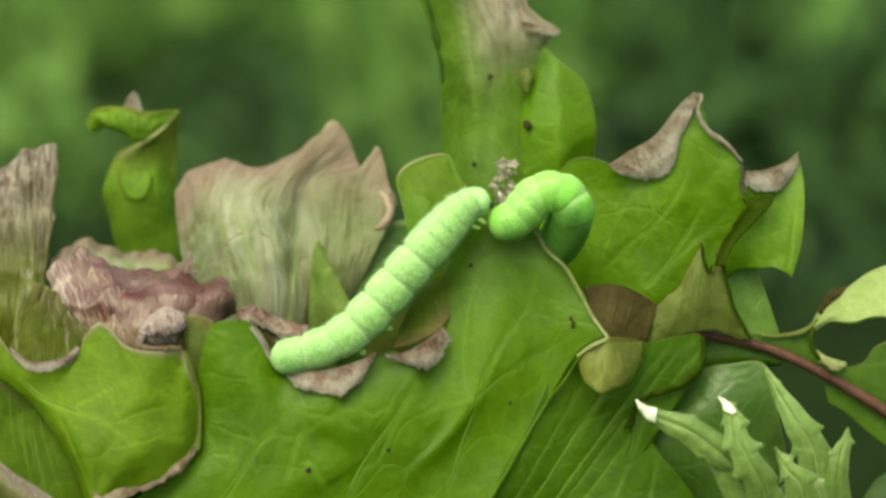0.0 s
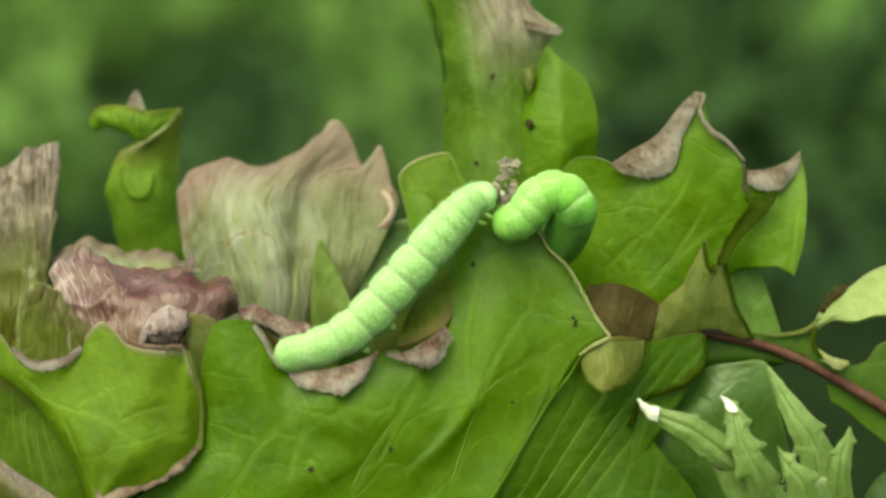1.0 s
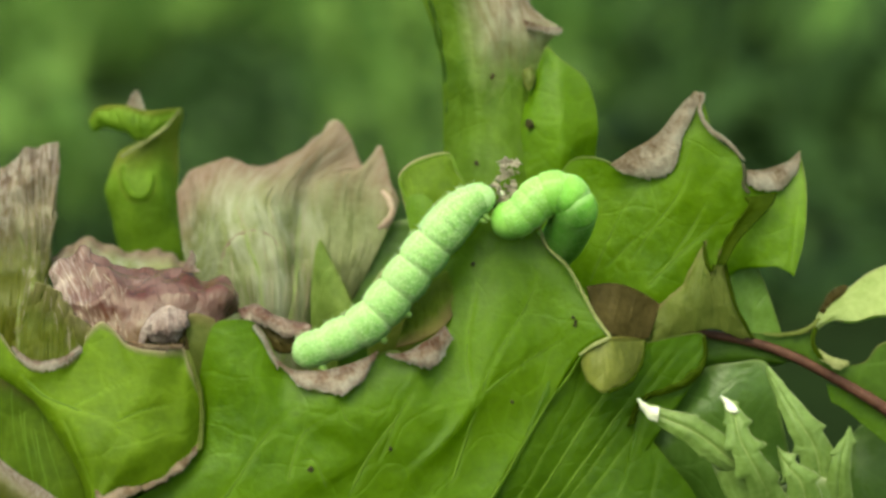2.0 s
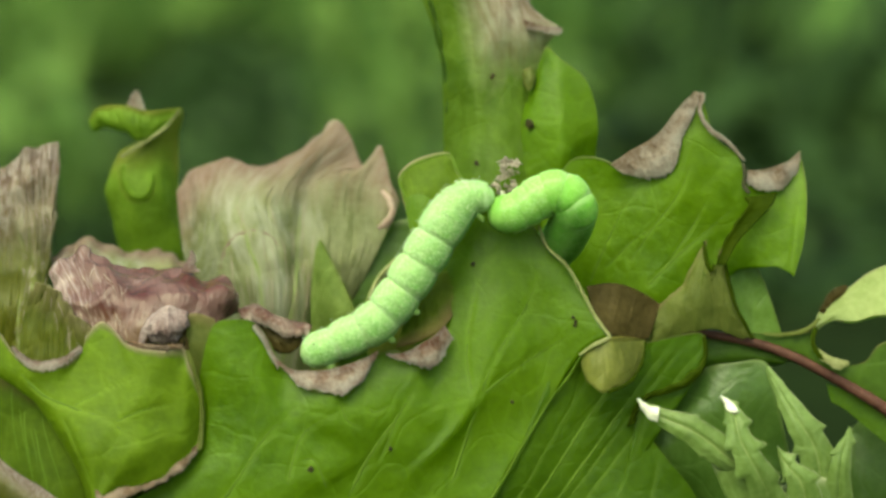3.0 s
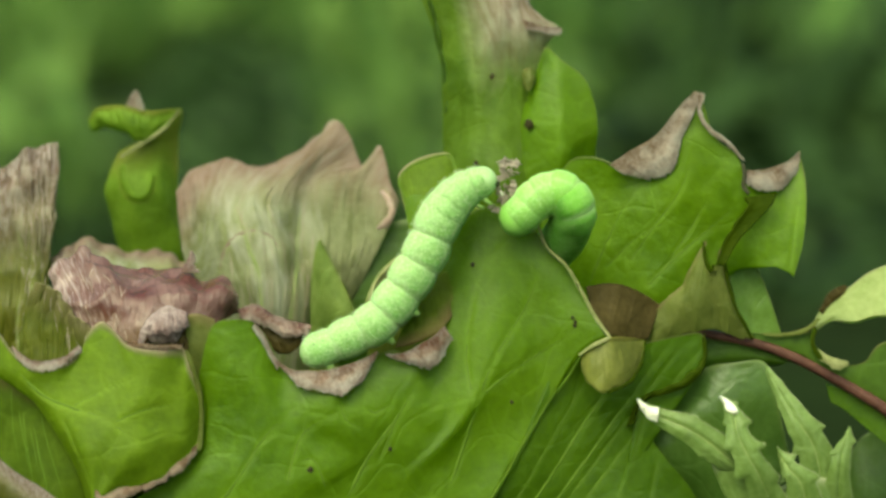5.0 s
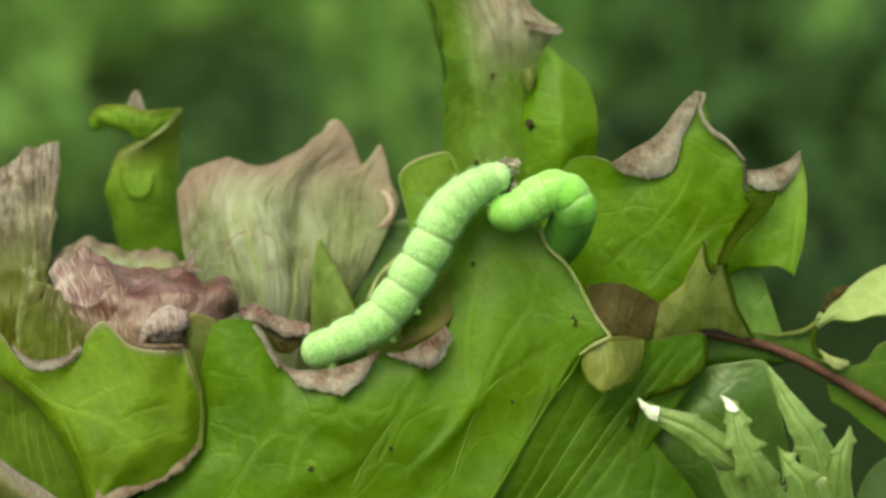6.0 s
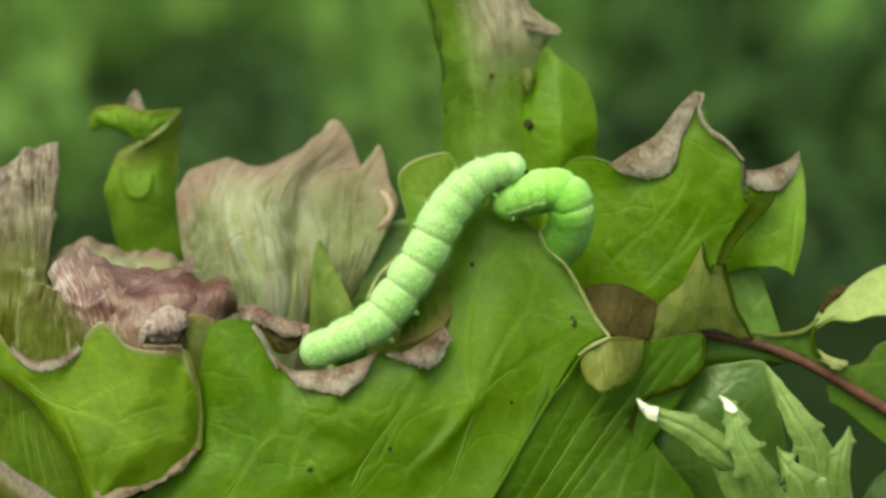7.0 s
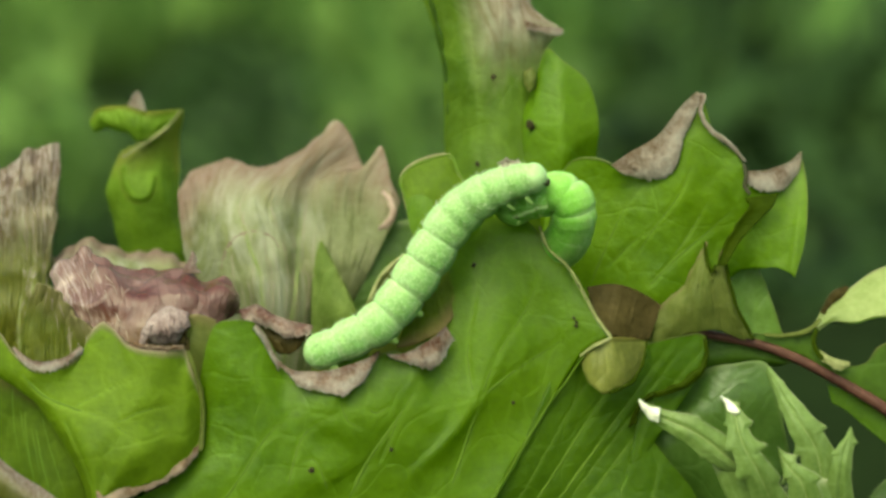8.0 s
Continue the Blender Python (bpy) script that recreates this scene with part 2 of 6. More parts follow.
M_STRIP = leaf_material("leaf_soft_green", (0.11, 0.19, 0.02), (0.25, 0.31, 0.09), (0.16, 0.22, 0.04), 0.0, 0.05, (0.3, 0.34, 0.12))
M_FRONT = leaf_material("leaf_yellow_green", (0.105, 0.19, 0.006), (0.2, 0.3, 0.014), (0.3, 0.2, 0.14), 0.0, 0.03, (0.5, 0.4, 0.32))
M_BLUSH = leaf_material("leaf_faded_red", (0.17, 0.19, 0.065), (0.34, 0.34, 0.2), (0.22, 0.1, 0.08), 0.02, 0.26, (0.5, 0.38, 0.35), 30.0, bleach=0.85)
M_TALL = leaf_material("leaf_tall_tan_tip", (0.075, 0.15, 0.008), (0.15, 0.24, 0.02), (0.25, 0.16, 0.12), 0.14, 0.42, (0.68, 0.59, 0.53), 8.0, green_side=(0.18, 0.5), sharp=(0.38, 0.66))
M_CURL = leaf_material("leaf_upright_curl", (0.12, 0.22, 0.01), (0.24, 0.36, 0.04), (0.17, 0.18, 0.015), 0.02, 0.2, (0.3, 0.31, 0.06))
M_EDGE = leaf_material("leaf_streaked", (0.07, 0.085, 0.008), (0.18, 0.18, 0.025), (0.13, 0.036, 0.03), 0.06, 0.34, (0.68, 0.56, 0.55), 34.0, fibre=2.0, gloss=0.35, spec=0.5, coat=0.15, bleach=0.0, sharp=(0.46, 0.6), grain=9.0)
M_STREAK = leaf_material("leaf_olive_streaked", (0.075, 0.1, 0.01), (0.19, 0.2, 0.035), (0.11, 0.06, 0.03), 0.0, 0.25, (0.4, 0.34, 0.2), 30.0, fibre=1.4, gloss=0.4)
# Its pale streaks paint in some of the gloss along the wrinkles.
M_ROLL = leaf_material("leaf_dark_red", (0.12, 0.085, 0.025), (0.22, 0.16, 0.07), (0.088, 0.012, 0.01), 0.34, 0.8, (0.42, 0.32, 0.31), 30.0, 0.1, 0.2, sharp=(0.48, 0.68), pale_side=0.17, coat=0.25, spec=0.5, fibre=0.7, grain=4.5)
M_WITHERED = dull("withered_line", (0.24, 0.17, 0.12), (0.4, 0.31, 0.24), 300.0, 0.5, 1500.0, 0.2, 0.0002, 0.3)
M_OLIVE = leaf_material("leaf_olive", (0.1, 0.135, 0.02), (0.2, 0.215, 0.055), (0.17, 0.11, 0.05), 0.0, 0.1, (0.34, 0.27, 0.14))
# Dull green, lowered further for shade that is put into the colour.
M_DULL = leaf_material("leaf_dull_green", (0.05, 0.112, 0.014), (0.125, 0.21, 0.045), (0.12, 0.18, 0.05), 0.0, 0.05, (0.22, 0.28, 0.1), gloss=0.3, spec=0.6)
M_PALELEAF = leaf_material("leaf_pale", (0.28, 0.36, 0.1), (0.48, 0.54, 0.24), (0.3, 0.26, 0.14), 0.0, 0.05, (0.6, 0.58, 0.4))
# Pale green raised: part of the lobes' sheen is in the colour.
M_FRISEE = leaf_material("leaf_frilled", (0.11, 0.2, 0.025), (0.29, 0.39, 0.14), (0.3, 0.36, 0.14), 0.0, 0.04, (0.6, 0.62, 0.42), 20.0, 0.45, 0.2, thin=(0.2, 0.34, 0.03))
# Leaf green darkened: the rib lobes' shade is put into this colour.
M_DEEP_SHADE = leaf_material("leaf_deep_green_shade", (0.03, 0.08, 0.005), (0.075, 0.14, 0.01), (0.1, 0.1, 0.02), 0.0, 0.04, (0.2, 0.18, 0.06), through_light=0.35, thin=(0.14, 0.25, 0.01))
M_YELLOW = leaf_material("leaf_yellowing", (0.15, 0.17, 0.03), (0.3, 0.3, 0.08), (0.16, 0.12, 0.03), 0.0, 0.12, (0.25, 0.2, 0.06), gloss=0.4)
# Green lowered: the shade beneath the front leaf is in the colour.
M_UNDER_SHADE = leaf_material("leaf_under_shade", (0.035, 0.078, 0.003), (0.1, 0.155, 0.01), (0.14, 0.08, 0.03), 0.0, 0.16, (0.26, 0.19, 0.09), 24.0, through_light=0.4, thin=(0.16, 0.24, 0.01), gloss=0.6, spec=0.1)
M_GLOSSY = leaf_material("leaf_glossy", (0.1, 0.2, 0.02), (0.22, 0.34, 0.08), (0.3, 0.3, 0.12), 0.0, 0.04, (0.45, 0.45, 0.25), gloss=0.24)
# The lightest colours of lips and tips also carry their white highlights.
M_LIP = dry_material("dried_margin", (0.22, 0.09, 0.055), (0.6, 0.4, 0.32), (0.97, 0.89, 0.85), 30.0, 0.35, 0.14)
M_RUST = dry_material("rusty_margin", (0.14, 0.055, 0.025), (0.36, 0.21, 0.12), (0.68, 0.52, 0.42), 30.0, 0.25, 0.22)
M_TIP = dry_material("tan_tip", (0.27, 0.17, 0.1), (0.62, 0.47, 0.38), (0.97, 0.88, 0.81), 44.0, 0.35, 0.18)
M_PINK = dry_material("pink_margin", (0.12, 0.03, 0.025), (0.36, 0.17, 0.14), (0.8, 0.64, 0.6), 26.0, 0.15, 0.2)
M_FADED = dull("faded_pink", (0.36, 0.24, 0.19), (0.58, 0.46, 0.4), 300.0, 0.5, 1200.0, 0.4, 0.0004, 0.25)
M_STRAND = dull("dried_strand", (0.3, 0.26, 0.15), (0.6, 0.52, 0.43), 300.0, 0.4, 1500.0, 0.2, 0.0002, 0.3)
# Mauve set pale: the folded lobe's whitish highlight is in the colour.
M_MAUVE = dull("mauve_sheen", (0.15, 0.085, 0.085), (0.42, 0.34, 0.35), 520.0, 0.22, 1500.0, 0.7, 0.0006, 0.05)
M_PALELIP = dull("pale_margin", (0.15, 0.18, 0.045), (0.38, 0.38, 0.19), 420.0, 0.5, 1200.0, 0.4, 0.0004, 0.2)
# Near-black green: underside shade and shadow gaps along edges, put in as colour.
M_SHADEFOLD = dull("fold_green_shaded", (0.016, 0.03, 0.001), (0.036, 0.054, 0.002), 200.0, 0.65, 900.0, 0.4, 0.0004, 0.05, 0.04)
M_BROWNFOLD = dull("fold_red_brown", (0.028, 0.022, 0.005), (0.085, 0.064, 0.024), 260.0, 0.45, 900.0, 0.5, 0.0005, 0.12, 0.08)
M_VEIN = dull("vein_pale_green", (0.13, 0.235, 0.02), (0.19, 0.3, 0.04), 300.0, 0.5, 1500.0, 0.2, 0.0002, 0.4)
M_VEINPALE = dull("vein_light", (0.26, 0.34, 0.1), (0.38, 0.44, 0.18), 300.0, 0.5, 1500.0, 0.2, 0.0002, 0.3)
M_REDRIB = dull("rib_red", (0.042, 0.016, 0.013), (0.135, 0.062, 0.048), 420.0, 0.45, 1100.0, 0.5, 0.0005)
M_FRAY = dull("chewed_tissue", (0.42, 0.34, 0.28), (0.74, 0.66, 0.6), 700.0, 0.3, 1800.0, 0.8, 0.0006, 0.5)
M_HOLE = dull("brown_scar", (0.02, 0.022, 0.006), (0.06, 0.05, 0.02), 500.0)
# Plain white for a glint between the caterpillars and the endive's whitish tips.
M_WHITE = dull("plain_white", (0.6, 0.6, 0.48), (0.82, 0.82, 0.72), 600.0, 0.25)
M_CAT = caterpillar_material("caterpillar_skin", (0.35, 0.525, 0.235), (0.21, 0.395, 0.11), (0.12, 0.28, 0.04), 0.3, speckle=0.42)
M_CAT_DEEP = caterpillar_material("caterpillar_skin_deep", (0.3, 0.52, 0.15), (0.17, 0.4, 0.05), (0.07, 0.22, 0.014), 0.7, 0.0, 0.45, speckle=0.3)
# Rear rings: belly colour darkened for the shade inside the arch.
M_CAT_REAR_SHADE = caterpillar_material("caterpillar_skin_rear_shade", (0.27, 0.49, 0.12), (0.14, 0.36, 0.035), (0.03, 0.12, 0.005), 0.0, 0.12, 0.25, speckle=0.12)
M_HEAD = dull("head_capsule", (0.3, 0.5, 0.18), (0.46, 0.62, 0.34), 900.0, 0.35, 2500.0, 0.2, 0.0001)
M_HEAD_DEEP = dull("head_capsule_deep", (0.15, 0.35, 0.05), (0.28, 0.5, 0.13), 900.0, 0.35, 2500.0, 0.2, 0.0001)
M_LEG = dull("leg_skin", (0.25, 0.42, 0.1), (0.4, 0.55, 0.2), 1500.0, 0.4)
M_BRISTLE = dull("pale_hair", (0.5, 0.62, 0.4), (0.7, 0.78, 0.6), 2000.0)
M_DARK = dull("dark_spot", (0.02, 0.02, 0.01), (0.05, 0.05, 0.02), 2000.0, 0.3)


# ---- shaping tools (handles in millimetres)
def flow(points, n):
    """n places along a smooth curve through evenly counted handles; works on rows of curves too."""
    p = np.asarray(points, float)
    p = np.concatenate([[2 * p[0] - p[1]], p, [2 * p[-1] - p[-2]]])
    t = np.linspace(0, len(p) - 3, n)
    i = np.minimum(t.astype(int), len(p) - 4)
    f = (t - i).reshape((-1,) + (1,) * (p.ndim - 1))
    a, b, c, d = p[i], p[i + 1], p[i + 2], p[i + 3]
    return 0.5 * (2 * b + (c - a) * f + (2 * a - 5 * b + 4 * c - d) * f * f + (3 * b - a - 3 * c + d) * f ** 3)


def flow_rows(rows, n):
    """n rows through a pile of rows that lie unevenly far apart, with no overshoot after a short gap."""
    p = np.asarray(rows, float)
    k = len(p)
    d = np.array([max(1e-3, np.linalg.norm(p[i + 1] - p[i], axis=-1).mean()) ** 0.75 for i in range(k - 1)])
    slope = [(p[i + 1] - p[i]) / d[i] for i in range(k - 1)]
    m = [slope[0]] + [(slope[i - 1] * d[i] + slope[i] * d[i - 1]) / (d[i - 1] + d[i]) for i in range(1, k - 1)] + [slope[-1]]
    out = []
    for t in np.linspace(0, k - 1, n):
        i = min(int(t), k - 2)
        f = t - i
        h = d[i]
        out.append((2 * f ** 3 - 3 * f ** 2 + 1) * p[i] + (f ** 3 - 2 * f ** 2 + f) * h * m[i] + (3 * f ** 2 - 2 * f ** 3) * p[i + 1] + (f ** 3 - f ** 2) * h * m[i + 1])
    return np.array(out)


def normals_of(grid):
    du = np.gradient(grid, axis=1)
    dv = np.gradient(grid, axis=0)
    n = np.cross(du, dv)
    return n / np.maximum(np.linalg.norm(n, axis=2, keepdims=True), 1e-9)


def blade(rows, nu, nv, crumple=0.35, ruffle=0.0, seed=0.0, blister=0.0, wrinkle=0.0, ridge=0.0):
    """A leaf surface through rows of handles, the margin first; crumpled, and ruffled towards the margin."""
    grid = flow_rows([flow(r, nu) for r in rows], nv)
    nrm = normals_of(grid)
    amount = np.zeros((nv, nu))
    for j in range(nv):
        near = max(0.0, 1 - 2.2 * j / (nv - 1))
        for i in range(nu):
            q = Vector(grid[j, i])
            s = crumple * noise.noise(q * 0.11 + Vector((seed, 0, 0))) + 0.35 * crumple * noise.noise(q * 0.35 + Vector((0, seed, 0))) + 0.12 * crumple * noise.noise(q * 0.9)
            if wrinkle:
                s += wrinkle * (0.5 - 1.6 * abs(noise.noise(Vector((q.x * 0.32, q.y * 0.15, q.z * 0.09 + seed))))) + 0.4 * wrinkle * noise.noise(Vector((q.x * 1.1, q.y, q.z * 0.3)))
            if ridge:
                s += ridge * (noise.noise(Vector((i * 0.34, j * 0.05, seed))) + 0.7 * noise.noise(Vector((i * 0.8, j * 0.09, seed + 3))))
            if blister:
                s += blister * abs(noise.noise(q * 0.22 + Vector((seed, seed, 0))))
            if ruffle:
                s += ruffle * near * near * math.sin(i / nu * 46 + 3 * noise.noise(q * 0.08 + Vector((seed, 5, 0))))
            amount[j, i] = s
    return grid + nrm * amount[:, :, None]


def sheet_mesh(name, grid, thick=0.4, v_scale=1.0):
    """A grid of places as a thin solid, with its own front, back and edge faces; the map runs along and down from the margin."""
    nv, nu, _ = grid.shape
    nrm = normals_of(grid)
    g = np.concatenate([(grid + nrm * thick / 2).reshape(-1, 3), (grid - nrm * thick / 2).reshape(-1, 3)]) / 1000.0
    k = nv * nu
    j, i = np.meshgrid(np.arange(nv - 1), np.arange(nu - 1), indexing="ij")
    a = (j * nu + i).ravel()
    front = np.stack([a, a + 1, a + nu + 1, a + nu], 1)
    back = np.stack([a + k, a + nu + k, a + nu + 1 + k, a + 1 + k], 1)
    loop = np.concatenate([np.arange(nu), np.arange(1, nv) * nu + nu - 1, (nv - 1) * nu + np.arange(nu - 2, -1, -1), np.arange(nv - 2, -1, -1) * nu])
    e0, e1 = loop[:-1], loop[1:]
    side = np.stack([e1, e0, e0 + k, e1 + k], 1)
    me = bpy.data.meshes.new(name)
    faces = np.concatenate([front, back, side])
    me.from_pydata(g.tolist(), [], faces.tolist())
    uv = np.stack(np.meshgrid(np.linspace(0, 1, nu), np.linspace(0, v_scale, nv)), 2).reshape(-1, 2)
    uv = np.concatenate([uv, uv])
    lay = me.uv_layers.new(name="UVMap")
    lay.data.foreach_set("uv", uv[faces.ravel()].ravel().astype(np.float32))
    me.shade_smooth()
    me.update()
    return me


def child(name, me, mat, parent, label=""):
    ob = new(name, me)
    me.materials.append(mat)
    ob.parent = parent
    return tagged(ob, label)


def part(name, bm, mat, parent, label=""):
    me = bpy.data.meshes.new(name)
    bm.normal_update()
    bm.to_mesh(me)
    bm.free()
    me.shade_smooth()
    return child(name, me, mat, parent, label)


def thing(name, label, category, group="", kind="", place=(0, 0, 0)):
    ob = new(name)
    ob.empty_display_size = 0.01
    ob.location = place
    return tagged(ob, label, category, group, kind)


def leaf(parent, mat, label, rows, nu=110, nv=70, thick=0.4, crumple=0.35, ruffle=0.0, seed=0.0, blister=0.0, wrinkle=0.0, name="leaf", ridge=0.0):
    grid = blade(rows, nu, nv, crumple, ruffle, seed, blister, wrinkle, ridge)
    return child(name, sheet_mesh(name, grid, thick), mat, parent, label), grid


def curl(parent, mat, first, second, bulge, name="curled_edge", label="", n=70, crumple=0.25, thick=0.3, seed=0.0, ragged=0.0):
    """A margin turned over between two edges: a thin strip that arches towards the eye, highest near the second edge, and crinkles along it."""
    a, b = flow(first, n), flow(second, n)
    wide = np.linalg.norm(b - a, axis=1).mean()
    b = a + (b - a) * np.array([1 + min(0.45, 0.3 / wide) * noise.noise(Vector((k * 0.1, seed + first[0][0], 7.0))) for k in range(n)])[:, None]
    if ragged:
        across = b - a
        across /= np.maximum(np.linalg.norm(across, axis=1, keepdims=True), 1e-6)
        b = b + across * np.array([ragged * (noise.noise(Vector((k * 0.35, seed, 2.0))) + 0.6 * noise.noise(Vector((k * 0.9, seed, 5.0)))) for k in range(n)])[:, None]
    ends = np.sin(np.linspace(0.1, math.pi - 0.1, n))[:, None] ** 0.6
    rows = []
    for k in range(17):
        f = k / 16
        out = (math.sin(math.pi * f ** 1.5) * 0.75 + 0.25 * math.sin(math.pi * f)) * bulge * 0.45
        rows.append(a * (1 - f) + b * f + np.array([0, -0.98, 0.2]) * out * ends)
    grid = np.array(rows)
    nrm = normals_of(grid)
    amt = np.zeros(grid.shape[:2])
    for j, r in enumerate(grid):
        f = j / 16
        for i, q in enumerate(r):
            w = Vector(q) * 0.45 + Vector((seed, 0, 0))
            ridge = 0.5 - abs(noise.noise(Vector((i * 0.35, f * 1.2 + seed, seed)))) * 2
            amt[j, i] = crumple * (noise.noise(w) + 0.55 * ridge * math.sin(math.pi * f) + 0.4 * noise.noise(Vector(q) * 1.6))
    return child(name, sheet_mesh(name, grid + nrm * amt[:, :, None], thick), mat, parent, label)


def tube_mesh(name, path, radii, sides=8, squash=1.0):
    p = np.asarray(path, float)
    t = np.gradient(p, axis=0)
    t /= np.maximum(np.linalg.norm(t, axis=1, keepdims=True), 1e-9)
    ref = np.array([0.0, -1.0, 0.15])
    s = np.cross(t, ref)
    s /= np.maximum(np.linalg.norm(s, axis=1, keepdims=True), 1e-9)
    o = np.cross(s, t)
    verts, faces = [], []
    for k in range(len(p)):
        for q in range(sides):
            a = 2 * math.pi * q / sides
            verts.append((p[k] + radii[k] * (math.cos(a) * s[k] + squash * math.sin(a) * o[k])) / 1000.0)
    for k in range(len(p) - 1):
        for q in range(sides):
            r = (q + 1) % sides
            faces.append((k * sides + q, k * sides + r, (k + 1) * sides + r, (k + 1) * sides + q))
    faces.append(tuple(range(sides))[::-1])
    faces.append(tuple(range((len(p) - 1) * sides, len(p) * sides)))
    me = bpy.data.meshes.new(name)
    me.from_pydata([tuple(v) for v in verts], [], faces)
    me.shade_smooth()
    return me


def taper(n):
    s = np.linspace(0, 1, n)
    return np.clip(s * 7 + 0.15, 0, 1) * np.clip((1 - s) * 2.5 + 0.1, 0, 1)


def mark_vein(ob, line, width):
    """Notes on the leaf how near each place lies to a vein, fading out along it."""
    me = ob.data
    co = np.empty(len(me.vertices) * 3)
    me.vertices.foreach_get("co", co)
    co = co.reshape(-1, 3) * 1000.0
    layer = me.attributes.get("vein") or me.attributes.new("vein", "FLOAT", "POINT")
    value = np.empty(len(co))
    layer.data.foreach_get("value", value)
    n = len(line)
    for k, p in enumerate(line):
        d = ((co - p) ** 2).sum(1)
        fade = min(1.0, 6 * (k + 1) / n, 0.25 + 2.5 * (n - 1 - k) / n)
        value = np.maximum(value, fade * np.exp(-d / (width * width)))
    layer.data.foreach_set("value", value.astype(np.float32))


def vein(parent, grid, mat, path, r0, r1, n=40, lift=0.19):
    """A raised rib that follows the leaf's surface along a path of (across, down) places."""
    nv, nu, _ = grid.shape
    nrm = normals_of(grid)
    uv = np.clip(flow(path, n), 0, 0.999)
    i, j = uv[:, 0] * (nu - 1), uv[:, 1] * (nv - 1)
    i0, j0 = np.minimum(i.astype(int), nu - 2), np.minimum(j.astype(int), nv - 2)
    fi, fj = (i - i0)[:, None], (j - j0)[:, None]

    def at(g):
        return (g[j0, i0] * (1 - fi) + g[j0, i0 + 1] * fi) * (1 - fj) + (g[j0 + 1, i0] * (1 - fi) + g[j0 + 1, i0 + 1] * fi) * fj
    q, d = at(grid), at(nrm)
    d = d * np.where(d[:, 1:2] > 0, -1, 1)
    if r0 > 0.1:
        mark_vein(parent, q, 0.2 + 0.7 * r0)
    return child("vein", tube_mesh("vein", q + d * lift, np.linspace(r0, r1, n) * 0.65 * taper(n), 8, 0.3), mat, parent)


def rib(parent, grid, mat, line, r0, r1, n=60, lift=0.225):
    """A raised vein laid on the leaf along a line that passes near its surface."""
    nv, nu, _ = grid.shape
    q = flow(line, n)
    flat = grid.reshape(-1, 3)
    near = [int(np.argmin((flat[:, 0] - x) ** 2 + (flat[:, 2] - z) ** 2 + 0.05 * (flat[:, 1] - y) ** 2)) for x, y, z in q]
    depth = np.array([flat[k, 1] for k in near])
    depth = np.convolve(np.pad(depth, 4, mode="edge"), np.ones(9) / 9, "valid")
    place = np.stack([q[:, 0], depth - lift, q[:, 2]], 1)
    mark_vein(parent, place, 0.18 + 0.7 * r0)
    return child("vein", tube_mesh("vein", place, np.linspace(r0, r1, n) * 0.8 * taper(n), 8, 0.25), mat, parent)


def strands(parent, grid, mat, count, across, down, run, radius, seed):
    """Fine dried fibres along the leaf, each at its own place, length and slant."""
    rng = random.Random(seed)
    for _ in range(count):
        u, v, s = rng.uniform(*across), rng.uniform(*down), rng.uniform(-0.03, 0.03)
        d = rng.uniform(0.4, 1.0) * run
        vein(parent, grid, mat, [(u, v), (u + s + rng.uniform(-0.008, 0.008), v + d * 0.5), (u + 1.6 * s, v + d)], radius * rng.uniform(0.6, 1.1), radius * 0.4, 14, rng.uniform(0.2, 0.32))


def crown(x, y, half, lean=0.0):
    """The narrow foot of a leaf on the short stem near the soil."""
    return [(x - half, y + lean, 5.0), (x, y - 1.5, 3.0), (x + half, y - lean, 5.0)]


# ---- the ground and what grows behind
def lumpy(x, y):
    return 0.012 * noise.noise(Vector((x * 2.1, y * 2.1, 0.3)))


def ground():
    xs = np.concatenate([[-400, -120, -40, -12, -5], np.linspace(-2.5, 2.5, 51), [5, 12, 40, 120, 400]])
    ys = np.concatenate([[-400, -120, -40, -12, -4], np.linspace(-1.5, 5, 66), [9, 20, 60, 150, 400]])
    verts = [(x, y, lumpy(x, y)) for y in ys for x in xs]
    w = len(xs)
    faces = [(j * w + i, j * w + i + 1, (j + 1) * w + i + 1, (j + 1) * w + i) for j in range(len(ys) - 1) for i in range(w - 1)]
    me = bpy.data.meshes.new("ground")
    me.from_pydata(verts, [], faces)
    me.shade_smooth()
    m, nt, bsdf = material("soil_and_moss")
    pos = nt.nodes.new("ShaderNodeNewGeometry").outputs["Position"]
    a, b = noise_at(nt, pos, 3.0, 4.0), noise_at(nt, pos, 60.0, 5.0)
    col = mix(nt, 0.5, ramp(nt, a, [(0.35, (0.005, 0.01, 0.003)), (0.65, (0.014, 0.028, 0.007))]), ramp(nt, b, [(0.3, (0.006, 0.007, 0.003)), (0.7, (0.016, 0.026, 0.008))]))
    nt.links.new(col, bsdf.inputs["Base Color"])
    bsdf.inputs["Roughness"].default_value = 0.95
    bsdf.inputs["Specular IOR Level"].default_value = 0.03
    me.materials.append(m)
    tagged(new("ground", me), "dark soil and moss under the garden plants", "ground", kind="structure")


